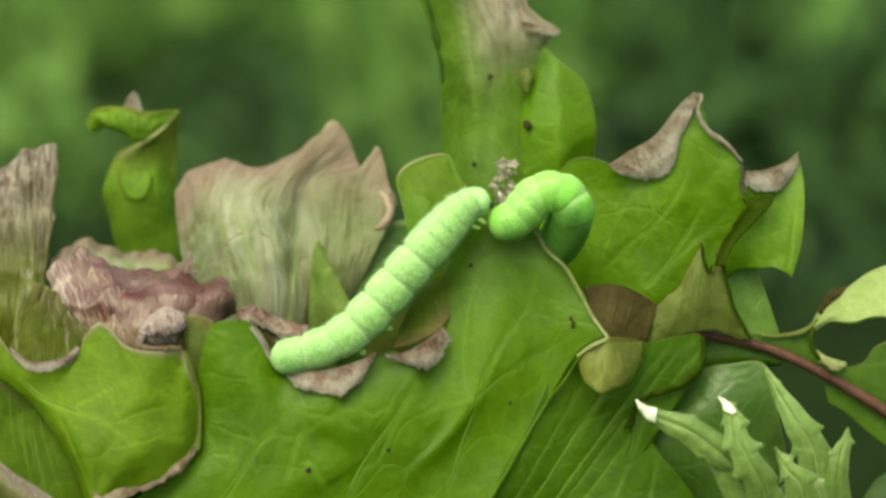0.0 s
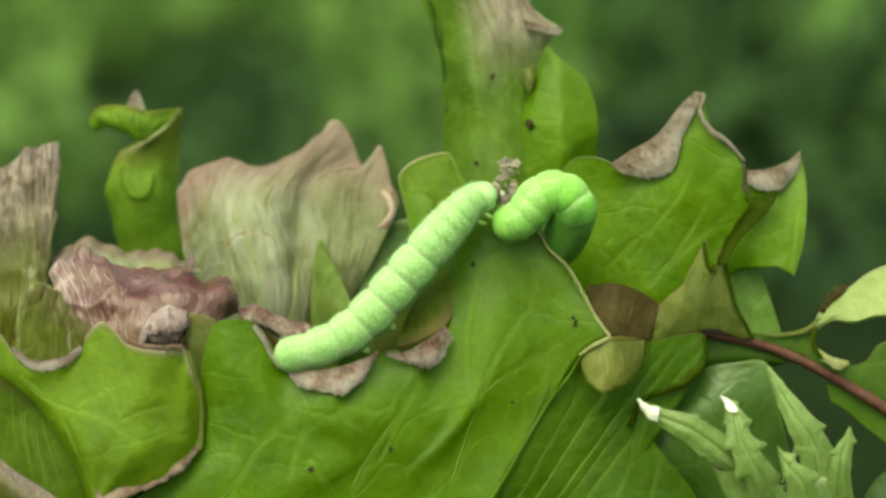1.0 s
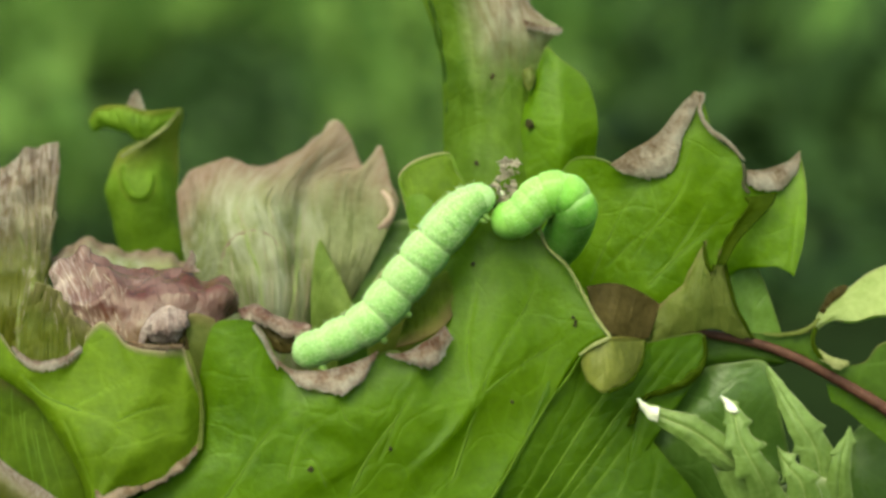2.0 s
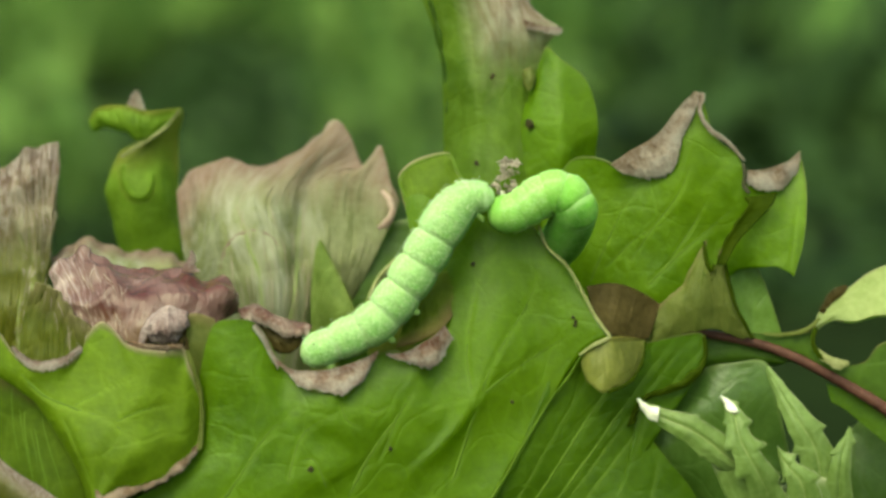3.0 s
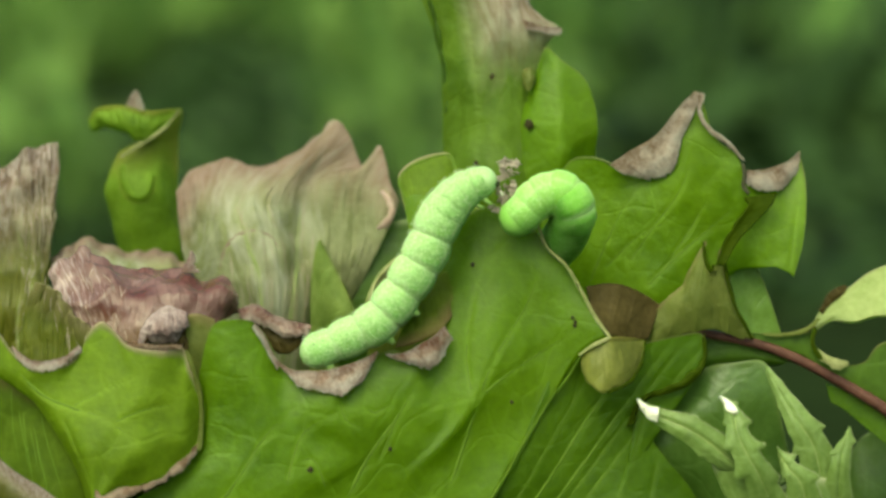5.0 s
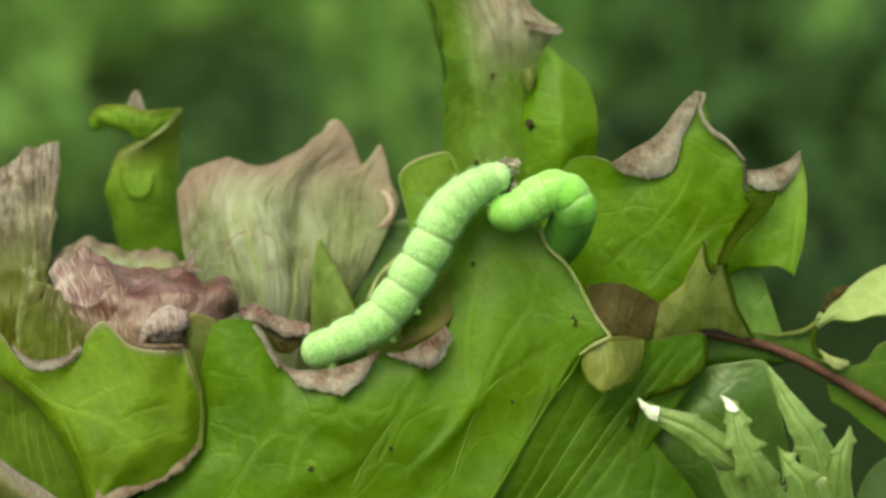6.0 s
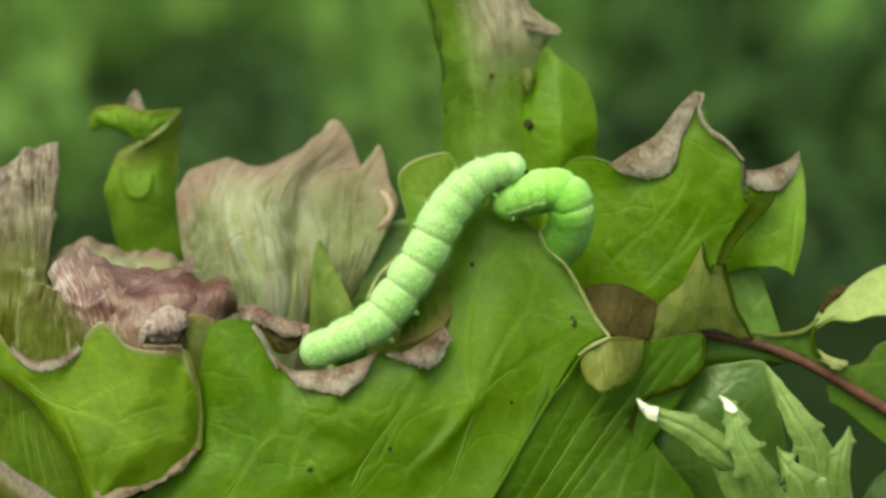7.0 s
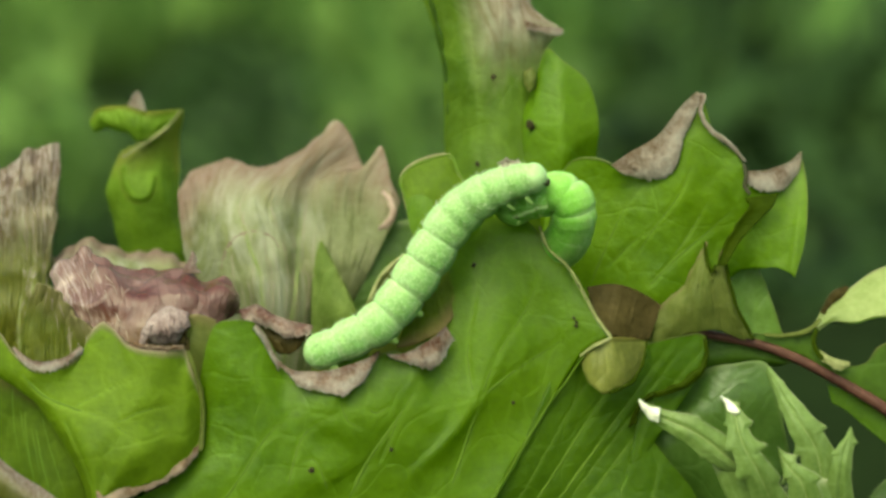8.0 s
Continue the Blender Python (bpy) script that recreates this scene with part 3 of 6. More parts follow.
def scatter_blades(name, count, area, size, wide, mat, label, seed, lie=0.6, keep=None):
    """Many bent blades in one mesh: three steps long, tapered, leaning every way."""
    rng = np.random.default_rng(seed)
    verts, faces = [], []
    made = 0
    while made < count:
        x, y = rng.uniform(area[0], area[1]), rng.uniform(area[2], area[3])
        rim = min(x - area[0], area[1] - x, area[3] - y) / min(area[1] - area[0], area[3] - area[2])
        if rim < 0.14 * rng.random() + 0.1 * noise.noise(Vector((x * 2.0, y * 2.0, 5.0))):
            continue
        if keep and not keep(x, y, rng):
            continue
        made += 1
        h, w, a, b = rng.uniform(*size), rng.uniform(*wide), rng.uniform(0, 2 * math.pi), rng.uniform(0.15, lie)
        side = np.array([math.cos(a), math.sin(a), 0.0])
        ahead = np.array([-math.sin(a), math.cos(a), 0.0])
        p = np.array([x, y, lumpy(x, y) - 0.004])
        k = len(verts)
        for s, ww in ((0.0, 0.55), (0.35, 1.0), (0.7, 0.75), (1.0, 0.05)):
            c = p + ahead * h * math.sin(b * s * 1.6) * s + np.array([0, 0, h * s * math.cos(b * s * 1.4)])
            verts += [tuple(c - side * w * ww / 2), tuple(c + side * w * ww / 2)]
        faces += [(k + 2 * q, k + 2 * q + 1, k + 2 * q + 3, k + 2 * q + 2) for q in range(3)]
    me = bpy.data.meshes.new(name)
    me.from_pydata(verts, [], faces)
    me.shade_smooth()
    me.materials.append(mat)
    return tagged(new(name, me), label, name.replace("_", " "), kind="stuff")


def background():
    ground()
    m_grass = island_material("grass_blade", [(0.28, (0.04, 0.085, 0.018)), (0.46, (0.1, 0.185, 0.042)), (0.66, (0.2, 0.31, 0.08))], scale=6.5)
    m_weed = island_material("weed_leaf", [(0.28, (0.04, 0.085, 0.02)), (0.46, (0.09, 0.175, 0.045)), (0.68, (0.16, 0.28, 0.075))], scale=5.0)
    # Very dark green: the dim parts of the background are put in as colour.
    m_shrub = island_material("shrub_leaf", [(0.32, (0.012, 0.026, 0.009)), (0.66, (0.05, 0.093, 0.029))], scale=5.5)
    # Wedge from the camera, placed to cover a dark patch in its view.
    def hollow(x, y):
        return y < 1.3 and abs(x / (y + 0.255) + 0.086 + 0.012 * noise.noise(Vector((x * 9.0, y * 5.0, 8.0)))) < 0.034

    # Border of the dim right side, set by where the camera sees it.
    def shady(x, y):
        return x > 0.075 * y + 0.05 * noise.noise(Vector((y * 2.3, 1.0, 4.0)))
    scatter_blades("grass", 42000, (-1.8, 1.8, 0.4, 4.8), (0.04, 0.1), (0.005, 0.01), m_grass, "blurred green grass on the garden ground", 3, 1.4,
                   lambda x, y, r: noise.noise(Vector((x * 2.6, y * 1.5, 7.0))) > -0.6 and (y > 1.15 or y > 0.75 and r.random() < 0.3) and not hollow(x, y) and (not shady(x, y) or y > 0.95 and r.random() < 0.06))
    scatter_blades("weeds", 7000, (-1.9, 1.9, 1.2, 4.8), (0.05, 0.12), (0.02, 0.045), m_weed, "blurred broad-leaved weeds among the grass", 5, 1.5,
                   lambda x, y, r: noise.noise(Vector((x * 3.1, y * 1.7, 2.0))) > 0.0 and not hollow(x, y) and (not shady(x, y) or r.random() < 0.03))
    scatter_blades("shrub_foliage", 14000, (-0.3, 2.2, 0.7, 4.8), (0.03, 0.075), (0.015, 0.035), m_shrub, "foliage behind the lettuce, its shade in the leaf colour", 9, 1.3,
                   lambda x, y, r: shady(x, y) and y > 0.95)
    scatter_blades("moss", 14000, (-0.6, 0.9, 0.62, 1.15), (0.006, 0.02), (0.006, 0.014), m_shrub, "low dark blades on the bare soil", 14, 1.3,
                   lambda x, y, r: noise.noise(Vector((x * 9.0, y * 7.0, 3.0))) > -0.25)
    scatter_blades("dark_weeds", 1300, (-0.16, 0.02, 0.7, 1.5), (0.02, 0.04), (0.012, 0.024), m_shrub, "low dark blades in a gap of the grass", 12, 1.1,
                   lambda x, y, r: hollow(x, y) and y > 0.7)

background()


# ---- the red-tinged lettuce
def lettuce():
    top = thing("lettuce", "loose-leaf lettuce with green blades and faded reddish-brown margins", "lettuce", place=(0, 0, 0))

    # broad leaf on which both caterpillars feed
    ob, g = leaf(top, M_MAIN, "broad bright green leaf with chewed wavy margin", [
        [(-24.87, -2.36, 144.08), (-24.5, -2.86, 148.96), (-23.36, -2.61, 152.55), (-21.37, -2.46, 153.22), (-19.04, -1.62, 152.37), (-16.81, -1.46, 148.3), (-13.99, -2.93, 146.2), (-10.51, -3.97, 146.13), (-7.43, -1.36, 148.81), (-4.86, -0.22, 149.35), (-2.25, -1.46, 148.3), (0.12, 1.4, 152.65), (0, 3.6, 155.72), (0.82, 4.8, 160.24), (3.15, 5, 162.81), (5.83, 4.9, 163.43), (8.5, 4.5, 161.96), (10.21, 3.13, 160.28), (12.82, 2.52, 157.45), (14.91, 0.77, 153.99), (16.81, -0.88, 151.06)],
        [(-25.28, -2.84, 141.83), (-22.79, -3.34, 149.09), (-19.65, -3.46, 148.53), (-16.26, -3.65, 144.74), (-11.09, -4.49, 143.19), (-5.98, -2.49, 145.9), (-1.38, -1.83, 145.13), (1.28, 1.9, 153.72), (3.14, 3.6, 159.3), (6.16, 3.7, 160.46), (10.2, 2.2, 157.22), (14.33, -0.22, 149.35)]] + [
        [(-27.29, -3.8, 137.32), (-20.79, -4.77, 142.38), (-15.66, -5.03, 140.68), (-10.54, -4.81, 138.83), (-5.41, -3.37, 140.79), (-0.81, -2.67, 141.18), (3.22, -2, 145.77), (6.7, -0.19, 149.46), (9.63, 0.41, 147.51), (10.5, -0.46, 143.43)],
        [(-32.35, -5.59, 133.69), (-19.07, -6.41, 135.15), (-12.86, -5.28, 134.19), (-6.58, -3.85, 133.73), (-0.81, -3.56, 133.63), (4.86, -3.44, 134.2)],
        [(-23.44, -7.43, 110.62), (-8.39, -6.49, 110.22), (3.84, -6.49, 110.22)],
        [(-10.8, -11.94, 74.98), (-5.48, -13.76, 76.04), (0.35, -11.94, 74.98)],
        crown(-4, 26, 8)], 200, 120, 0.4, 0.4, seed=1.0)
    for line, a, b in (
            ([(-22.7, -7.39, 134.87), (-20.51, -5.72, 137.91), (-17.94, -4.89, 141.82), (-14.57, -3.23, 144.8)], 0.2, 0.07),
            ([(-9.75, -8.34, 135.18), (-7.62, -6.44, 139.32), (-4.82, -3.59, 143.11), (-2.42, -1.79, 146.78)], 0.22, 0.07),
            ([(-15.81, -7.99, 136.84), (-15.31, -6.5, 139.04), (-14.22, -4.89, 141.82), (-11.13, -3.39, 144.07)], 0.16, 0.06),
            ([(-11.85, -8.11, 136.29), (-12.63, -6.62, 138.49), (-13.43, -6.42, 139.43), (-14.91, -6.51, 138.99)], 0.12, 0.06),
            ([(-10.55, -3.15, 145.19), (-9.86, -3.54, 143.34), (-8.23, -4.77, 142.38)], 0.12, 0.06),
            ([(-7.69, -3.35, 144.24), (-6.82, -3.42, 143.9), (-5.41, -2.27, 144.53)], 0.12, 0.05)):
        rib(ob, g, M_VEIN, line, a, b)
    for line, a, b in (
            ([(-4.82, -3.62, 142.95), (-5.94, -5.24, 140.15), (-6.8, -5.6, 138.47)], 0.1, 0.06),
            ([(0.34, -7.39, 134.87), (2.65, -2.84, 141.83), (4.97, -0.44, 148.33), (8.47, 1.74, 153.76), (10.21, 2.58, 157.73)], 0.2, 0.06),
            ([(3.8, -2.12, 145.21), (6.7, -0.68, 147.2), (10.21, 0.77, 149.22), (13.06, 0.17, 151.16)], 0.12, 0.05),
            ([(3.22, -2.36, 144.08), (2.38, 0.77, 149.22), (3.15, 2.96, 154.67), (4.43, 3.92, 159.23)], 0.12, 0.05)):
        rib(ob, g, M_VEIN, line, a, b)
    curl(ob, M_LIP, [(-16.98, -2.35, 148.95), (-15.11, -3.04, 148.12), (-11.65, -3.52, 148.25), (-8.23, -3.29, 149.31), (-6.65, -2.16, 149.85)], [(-16.4, -2.5, 148.22), (-14.51, -3.85, 146.69), (-10.49, -4.6, 146.06), (-8.34, -3.77, 147.08), (-6.82, -2.21, 149.62)], 0.6, label="dried pinkish-brown curled lip", ragged=0.3, seed=3)
    curl(ob, M_LIP, [(-5.86, -1.75, 149.39), (-3.67, -2.16, 149.85), (-1.09, -2.33, 151.43), (0.23, -1.63, 152.31)], [(-5.4, -1.77, 149.27), (-2.81, -2.44, 148.5), (-1.09, -2.47, 148.39), (0.92, -1.05, 150.75)], 0.6, label="dried brown curled lip", ragged=0.3, seed=8)
    curl(ob, M_BAY, [(-4.86, 0.2, 149.6), (-2.42, -0.4, 150.47), (-0.35, -0.2, 151.61), (1.04, 1.6, 153.08), (0.93, 2.6, 154.99)], [(-3.94, 1.2, 152.34), (-2.79, 2.6, 154.27), (-1.28, 3.4, 156), (0.12, 3.7, 156.89), (0.82, 3.5, 156.58)], 0.25, label="olive brown turned-over margin", seed=5)
    curl(ob, M_PALELIP, [(9.73, 2.94, 161.8), (10.47, 2.22, 159.88), (12.49, 1.63, 158.06), (13.73, 0.7, 156.08), (15.32, -0.39, 153.37), (17.01, -1.36, 151.18)], [(9.87, 2.73, 161.4), (10.72, 2.02, 159.52), (12.76, 1.28, 157.62), (14.0, 0.28, 155.62), (15.38, -0.72, 152.97), (16.79, -1.51, 151.07)], 0.15, label="pale rolled margin", crumple=0.05)
    curl(ob, M_YELLOW, [(14.02, -1.89, 148.71), (14.8, -2.05, 150.35), (15.94, -1.92, 150.97), (17.09, -1.85, 151.3), (18.96, 0.07, 150.71), (20.62, 1.95, 149.94)], [(14.13, -2.26, 147.92), (14.77, -3.33, 146.72), (16.35, -3.78, 146.07), (18.12, -2.89, 146.42), (19.83, -0.62, 147.49), (20.68, 1.84, 149.43)], 1.0, label="small yellowish curled lobe", crumple=0.15)
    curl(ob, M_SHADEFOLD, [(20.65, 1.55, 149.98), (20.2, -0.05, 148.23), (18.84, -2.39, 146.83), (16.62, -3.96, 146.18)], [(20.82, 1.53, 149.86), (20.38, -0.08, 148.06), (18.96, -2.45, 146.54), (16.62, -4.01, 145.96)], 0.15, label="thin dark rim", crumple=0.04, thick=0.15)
    curl(ob, M_PALELIP, [(13.78, -2.04, 149.46), (14.95, -2.43, 150.51), (15.91, -2.43, 150.98), (16.98, -1.85, 151.3)], [(13.88, -2.27, 149.34), (15.02, -2.67, 150.36), (15.96, -2.61, 150.85), (17.0, -1.97, 151.22)], 0.15, label="pale rolled margin", crumple=0.05)
    curl(ob, M_VEIN, [(14.43, -0.51, 149.43), (12.61, -0.63, 146.47), (10.49, -0.75, 143.51), (7.58, -2.19, 138.63), (4.85, -3.63, 134.26)], [(14.25, -0.61, 149.45), (12.43, -0.71, 146.55), (10.25, -0.93, 143.62), (7.34, -2.37, 138.75), (4.62, -3.82, 134.32)], 0.1, label="thin olive margin", crumple=0.05)
    curl(ob, M_LIP, [(-19.11, -2.16, 152.74), (-18.22, -2.02, 151.47), (-17.45, -1.96, 149.8), (-16.76, -2.23, 148.56)], [(-19.32, -2.53, 152.42), (-18.6, -2.48, 151.23), (-17.76, -2.45, 149.45), (-16.85, -2.65, 148.02)], 0.2, label="thin brown margin", seed=9, crumple=0.08, n=30)
    # small scar in the blade
    for x, y, z, r in ((13.2, 0.02, 152.8, 0.17), (13.46, -0.09, 152.4, 0.16), (13.4, -0.14, 152.05, 0.19)):
        spot(ob, x, y, z, r)

    for x, y, z, r in ((-13.48, -5.62, 138.36, 0.3), (3.01, 2.22, 157.93, 0.22), (-5.4, -4.03, 140.08, 0.2), (6.98, -1.88, 144.42, 0.2)):
        spot(ob, x, y, z, r)
    # chewed tip between the caterpillars
    rng = random.Random(4)
    for k in range(40):
        s = k / 39
        fray(ob, 6.8 - 1.15 * s + rng.uniform(-1.15, 1.15), 168.5 - 4.9 * s + rng.uniform(-0.4, 0.4), rng)
    # White blob added for the specular glint between the caterpillars.
    spot(ob, *(5.92, 1.56, 165.42, 0.2), M_WHITE, "droplet")

    # upright leaf with rolled tips
    ob, g = leaf(top, M_RIGHT, "upright green leaf with rolled tan tips", [
        [(12.07, 13.12, 164.02), (13.52, 12.7, 166.84), (15.85, 11.8, 167.42), (18.47, 10.64, 166.78), (21.73, 10.67, 166.9), (23.72, 10.3, 169.97), (25.81, 10.14, 174.05), (26.87, 10.14, 174.05), (28.17, 9.31, 170.13), (30.7, 8.84, 167.94), (31.47, 8.27, 165.23), (33.18, 9.19, 164.76), (35.63, 10.15, 166.39), (37.29, 10.85, 167.77), (37.97, 9.13, 164.47), (37.59, 7.1, 159.76), (36.46, 5.76, 155.83)],
        [(10.57, 12.25, 159.91), (14.72, 12.02, 163.62), (19.95, 9.99, 163.7), (24.51, 8.33, 165.52), (27.46, 8.57, 166.67), (30.99, 7.96, 163.79), (34.02, 8.24, 162.23), (36.18, 6.98, 159.18), (35.89, 5.95, 156.27)]] + [
        [(10.57, 11.25, 155.21), (15.88, 10.28, 157.88), (21.1, 8.33, 158.29), (25.79, 8.08, 159.55), (29.93, 7.96, 158.97), (32.54, 7.26, 157.61), (34.18, 6.47, 156.76)],
        [(10.04, 11.69, 147.68), (15.91, 9.65, 152.5), (21.14, 7.7, 152.96), (24.7, 7.83, 153.54), (28.38, 8.07, 154.7), (30.64, 8.3, 155.75)],
        [(4.11, 14.28, 121.36), (13.26, 10.47, 122.69), (21.01, 8.88, 129.62)],
        [(-0.26, 12.57, 74.83), (4.2, 10.73, 75.8), (8.66, 10.73, 75.8)],
        crown(2, 36, 8)], 190, 100, 0.4, 0.45, seed=2.0)
    for line, a, b in (
            ([(15.37, 11, 154.04), (17.11, 10.9, 158.36), (18.83, 10.66, 162.06), (20.54, 10.17, 164.58)], 0.16, 0.06),
            ([(20.7, 9.9, 153.68), (24.2, 9.67, 157.4), (27.08, 9.16, 159.81), (31.11, 8.94, 163.6)], 0.18, 0.06),
            ([(23.6, 9.61, 157.1), (25.89, 9.31, 160.51), (27.56, 8.94, 163.6)], 0.1, 0.05),
            ([(17.11, 10.4, 156.02), (20.03, 10.04, 159.15), (24.11, 9.56, 161.67)], 0.1, 0.05),
            ([(19.5, 10.52, 156.6), (21.81, 10.29, 160.31), (24.7, 10.17, 164.58), (26.09, 10.05, 168.81)], 0.12, 0.05),
            ([(36.09, 11.5, 156.39), (36.55, 11.27, 160.11), (37.19, 11.03, 163.81)], 0.1, 0.05)):
        rib(ob, g, M_VEIN, line, a, b)
    for x, y, z, r in ((20.96, 9.03, 155.34, 0.38), (20.26, 9.04, 154.91, 0.2), (21.79, 9.02, 155.77, 0.2), (26.08, 8.97, 166.6, 0.16)):
        spot(ob, x, y, z, r)
    curl(ob, M_TIP, [(17.39, 9.66, 166.96), (19.25, 9.44, 168.32), (22.16, 9.31, 170.13), (24.47, 9.43, 173.09), (26.11, 9.76, 174.64)], [(18.68, 9.29, 166.18), (21.62, 8.94, 165.53), (23.81, 8.6, 166.79), (24.95, 8.91, 170.2), (26.71, 9.82, 174.45)], 0.8, label="tan rolled tip", ragged=0.3, seed=11)
    curl(ob, M_TIP, [(26.58, 9.75, 174.58), (26.42, 8.81, 172.59), (27.53, 8.41, 170.7), (29.29, 8.15, 169.49), (31.11, 8.31, 167.85)], [(27.17, 9.72, 174.47), (26.77, 8.85, 172.76), (27.82, 8.47, 170.98), (29.59, 8.2, 169.72), (31.29, 8.27, 167.62)], 0.15, label="pale rolled margin", seed=12, crumple=0.08)
    curl(ob, M_TIP, [(31.47, 8.55, 166.56), (33.06, 8.55, 166.56), (35.55, 9.68, 167.07), (37.53, 10.94, 168.18)], [(31.47, 8.27, 165.23), (33.29, 7.62, 164.57), (35.48, 8.7, 164.85), (37.29, 10.57, 166.43)], 1.0, label="tan curled tip", ragged=0.3, seed=13)
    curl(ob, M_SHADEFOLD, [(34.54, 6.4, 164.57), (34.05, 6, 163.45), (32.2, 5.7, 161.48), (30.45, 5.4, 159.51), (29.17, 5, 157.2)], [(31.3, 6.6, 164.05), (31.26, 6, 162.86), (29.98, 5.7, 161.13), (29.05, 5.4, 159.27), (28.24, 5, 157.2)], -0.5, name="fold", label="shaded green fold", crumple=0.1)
    curl(ob, M_DARK, [(31.03, 8.01, 167.37), (31.14, 7.66, 166.24), (31.02, 7.42, 165.09), (31.58, 7.04, 164.26)], [(31.21, 8.01, 167.37), (31.37, 7.66, 166.24), (31.31, 7.44, 165.2), (31.82, 7.06, 164.38)], 0.2, name="torn_edge", label="dark torn edge", n=24, crumple=0.03)
    curl(ob, M_BROWNFOLD, [(14.71, 3.59, 155.24), (16.76, 4.62, 155.3), (18.84, 5.08, 155.02), (20.94, 5.37, 153.99), (22.63, 5.63, 152.84)], [(15.24, 2.26, 153.33), (16.22, 0.92, 151.81), (17.24, 0.29, 150.77), (19.28, 1.96, 149.99), (21.19, 3.93, 149.62)], -0.9, name="fold", label="red-brown shaded underside fold", crumple=0.12)

    # tall leaf behind
    ob, g = leaf(top, M_TALL, "tall green leaf with a wide tan tip", [
        [(-4.2, 26.91, 190.39), (0.5, 26.16, 191.67), (5.3, 26.03, 191.07), (9.03, 26.65, 189.18), (10.3, 27.01, 186.05)],
        [(-2.95, 25.62, 184.34), (0.8, 23.75, 185.15), (4.67, 23.75, 185.15), (8.07, 24.49, 183.84), (9.34, 25.11, 181.92)],
        [(-0.99, 24.46, 178.89), (2.21, 22.6, 179.74), (5.26, 21.6, 179.86), (8.96, 22.6, 179.74), (12.69, 23.59, 179.62)],
        [(-0.25, 23.56, 174.66), (2.81, 20.58, 175.08), (5.87, 20.58, 175.08), (8.96, 21.83, 176.14), (10.97, 23.08, 177.21)]] + [
        [(-0.12, 22.53, 169.82), (2.81, 19.44, 169.69), (5.85, 18.45, 169.85), (9.54, 19.44, 169.69), (12.69, 21.67, 170.58)],
        [(-0.74, 20.99, 162.56), (2.8, 17.06, 163.29), (5.83, 15.95, 162.88), (9.51, 16.93, 162.69), (13.26, 19.02, 162.92)],
        [(-1.51, 21.4, 145.25), (2.85, 17.52, 146.22), (5.92, 16.55, 146.47), (9.03, 17.52, 146.22), (12.3, 21.4, 145.25)],
        [(-2.86, 21.65, 98.32), (1.03, 19.77, 99.11), (4.94, 21.65, 98.32)],
        crown(0, 48, 7)], 110, 110, 0.4, 0.7, seed=3.0, wrinkle=0.25)
    vein(ob, g, M_VEIN, [(0.35, 0.75), (0.33, 0.5), (0.3, 0.3), (0.28, 0.1)], 0.2, 0.06, lift=-0.05)
    curl(ob, M_DEEP_SHADE, [(-2.35, 25.6, 183.72), (-1.36, 25, 180.69), (-0.5, 24.4, 177.04), (0.12, 23.4, 173.44), (0.25, 22.6, 170.43)], [(-1.67, 24.8, 183.81), (-0.74, 24.2, 180.78), (0, 23.6, 177.14), (0.43, 22.8, 173.52), (0.43, 22.2, 170.5)], 0.3, label="dark green turned edge", seed=23, crumple=0.1)
    ob2, g2 = leaf(top, M_MAIN, "rounded green side lobe of the tall leaf", [
        [(8.93, 19.82, 171.48), (10.15, 20.71, 175.67), (11.13, 21.17, 177.83), (12.56, 19.91, 176.71), (14.99, 19.4, 174.94), (16.15, 18.9, 172.37), (16.57, 18.3, 169.57), (16.26, 18.4, 165.84)],
        [(8.59, 18.07, 168.06), (10.1, 18.53, 172.61), (12.21, 18.35, 174.17), (13.72, 17.97, 172.38), (14.82, 17.27, 169.12), (14.51, 17.31, 164.48)],
        [(8.9, 17.06, 163.29), (10.38, 16.7, 166.44), (12.16, 15.97, 167.8), (13.07, 15.72, 166.62), (13.42, 16.2, 164.07)],
        [(9.1, 19.98, 148.17), (11.5, 18.29, 149.85), (13.46, 19.98, 148.17)],
        [(4.94, 20.3, 91.96), (6.24, 20.3, 91.96), (7.54, 20.3, 91.96)], crown(3, 46, 4)], 80, 70, 0.4, 0.5, seed=9.0)
    for x, y, z, r in ((9.16, 17.05, 170.01, 0.45), (5.24, 19.33, 174.94, 0.3), (3.52, 16.18, 165.92, 0.25)):
        spot(ob, x, y, z, r)
    curl(ob, M_TIP, [(8.65, 22.4, 180.63), (10.18, 22.2, 180.1), (11.53, 22.2, 179.91), (12.81, 22.2, 179.85)], [(8.97, 21.99, 179.61), (10.37, 21.83, 179.46), (11.57, 21.87, 179.09), (12.74, 22.04, 179.18)], 0.1, label="pinkish tan folded corner", ragged=0.25, seed=21)
    curl(ob, M_OLIVE, [(8.61, 20.09, 175.14), (9.2, 19.72, 175.81), (9.75, 19.59, 175.21)], [(8.78, 19.31, 173.9), (9.25, 18.81, 173.48), (9.81, 19.34, 174.02)], 0.6, name="blister", label="small pale blister", n=20)

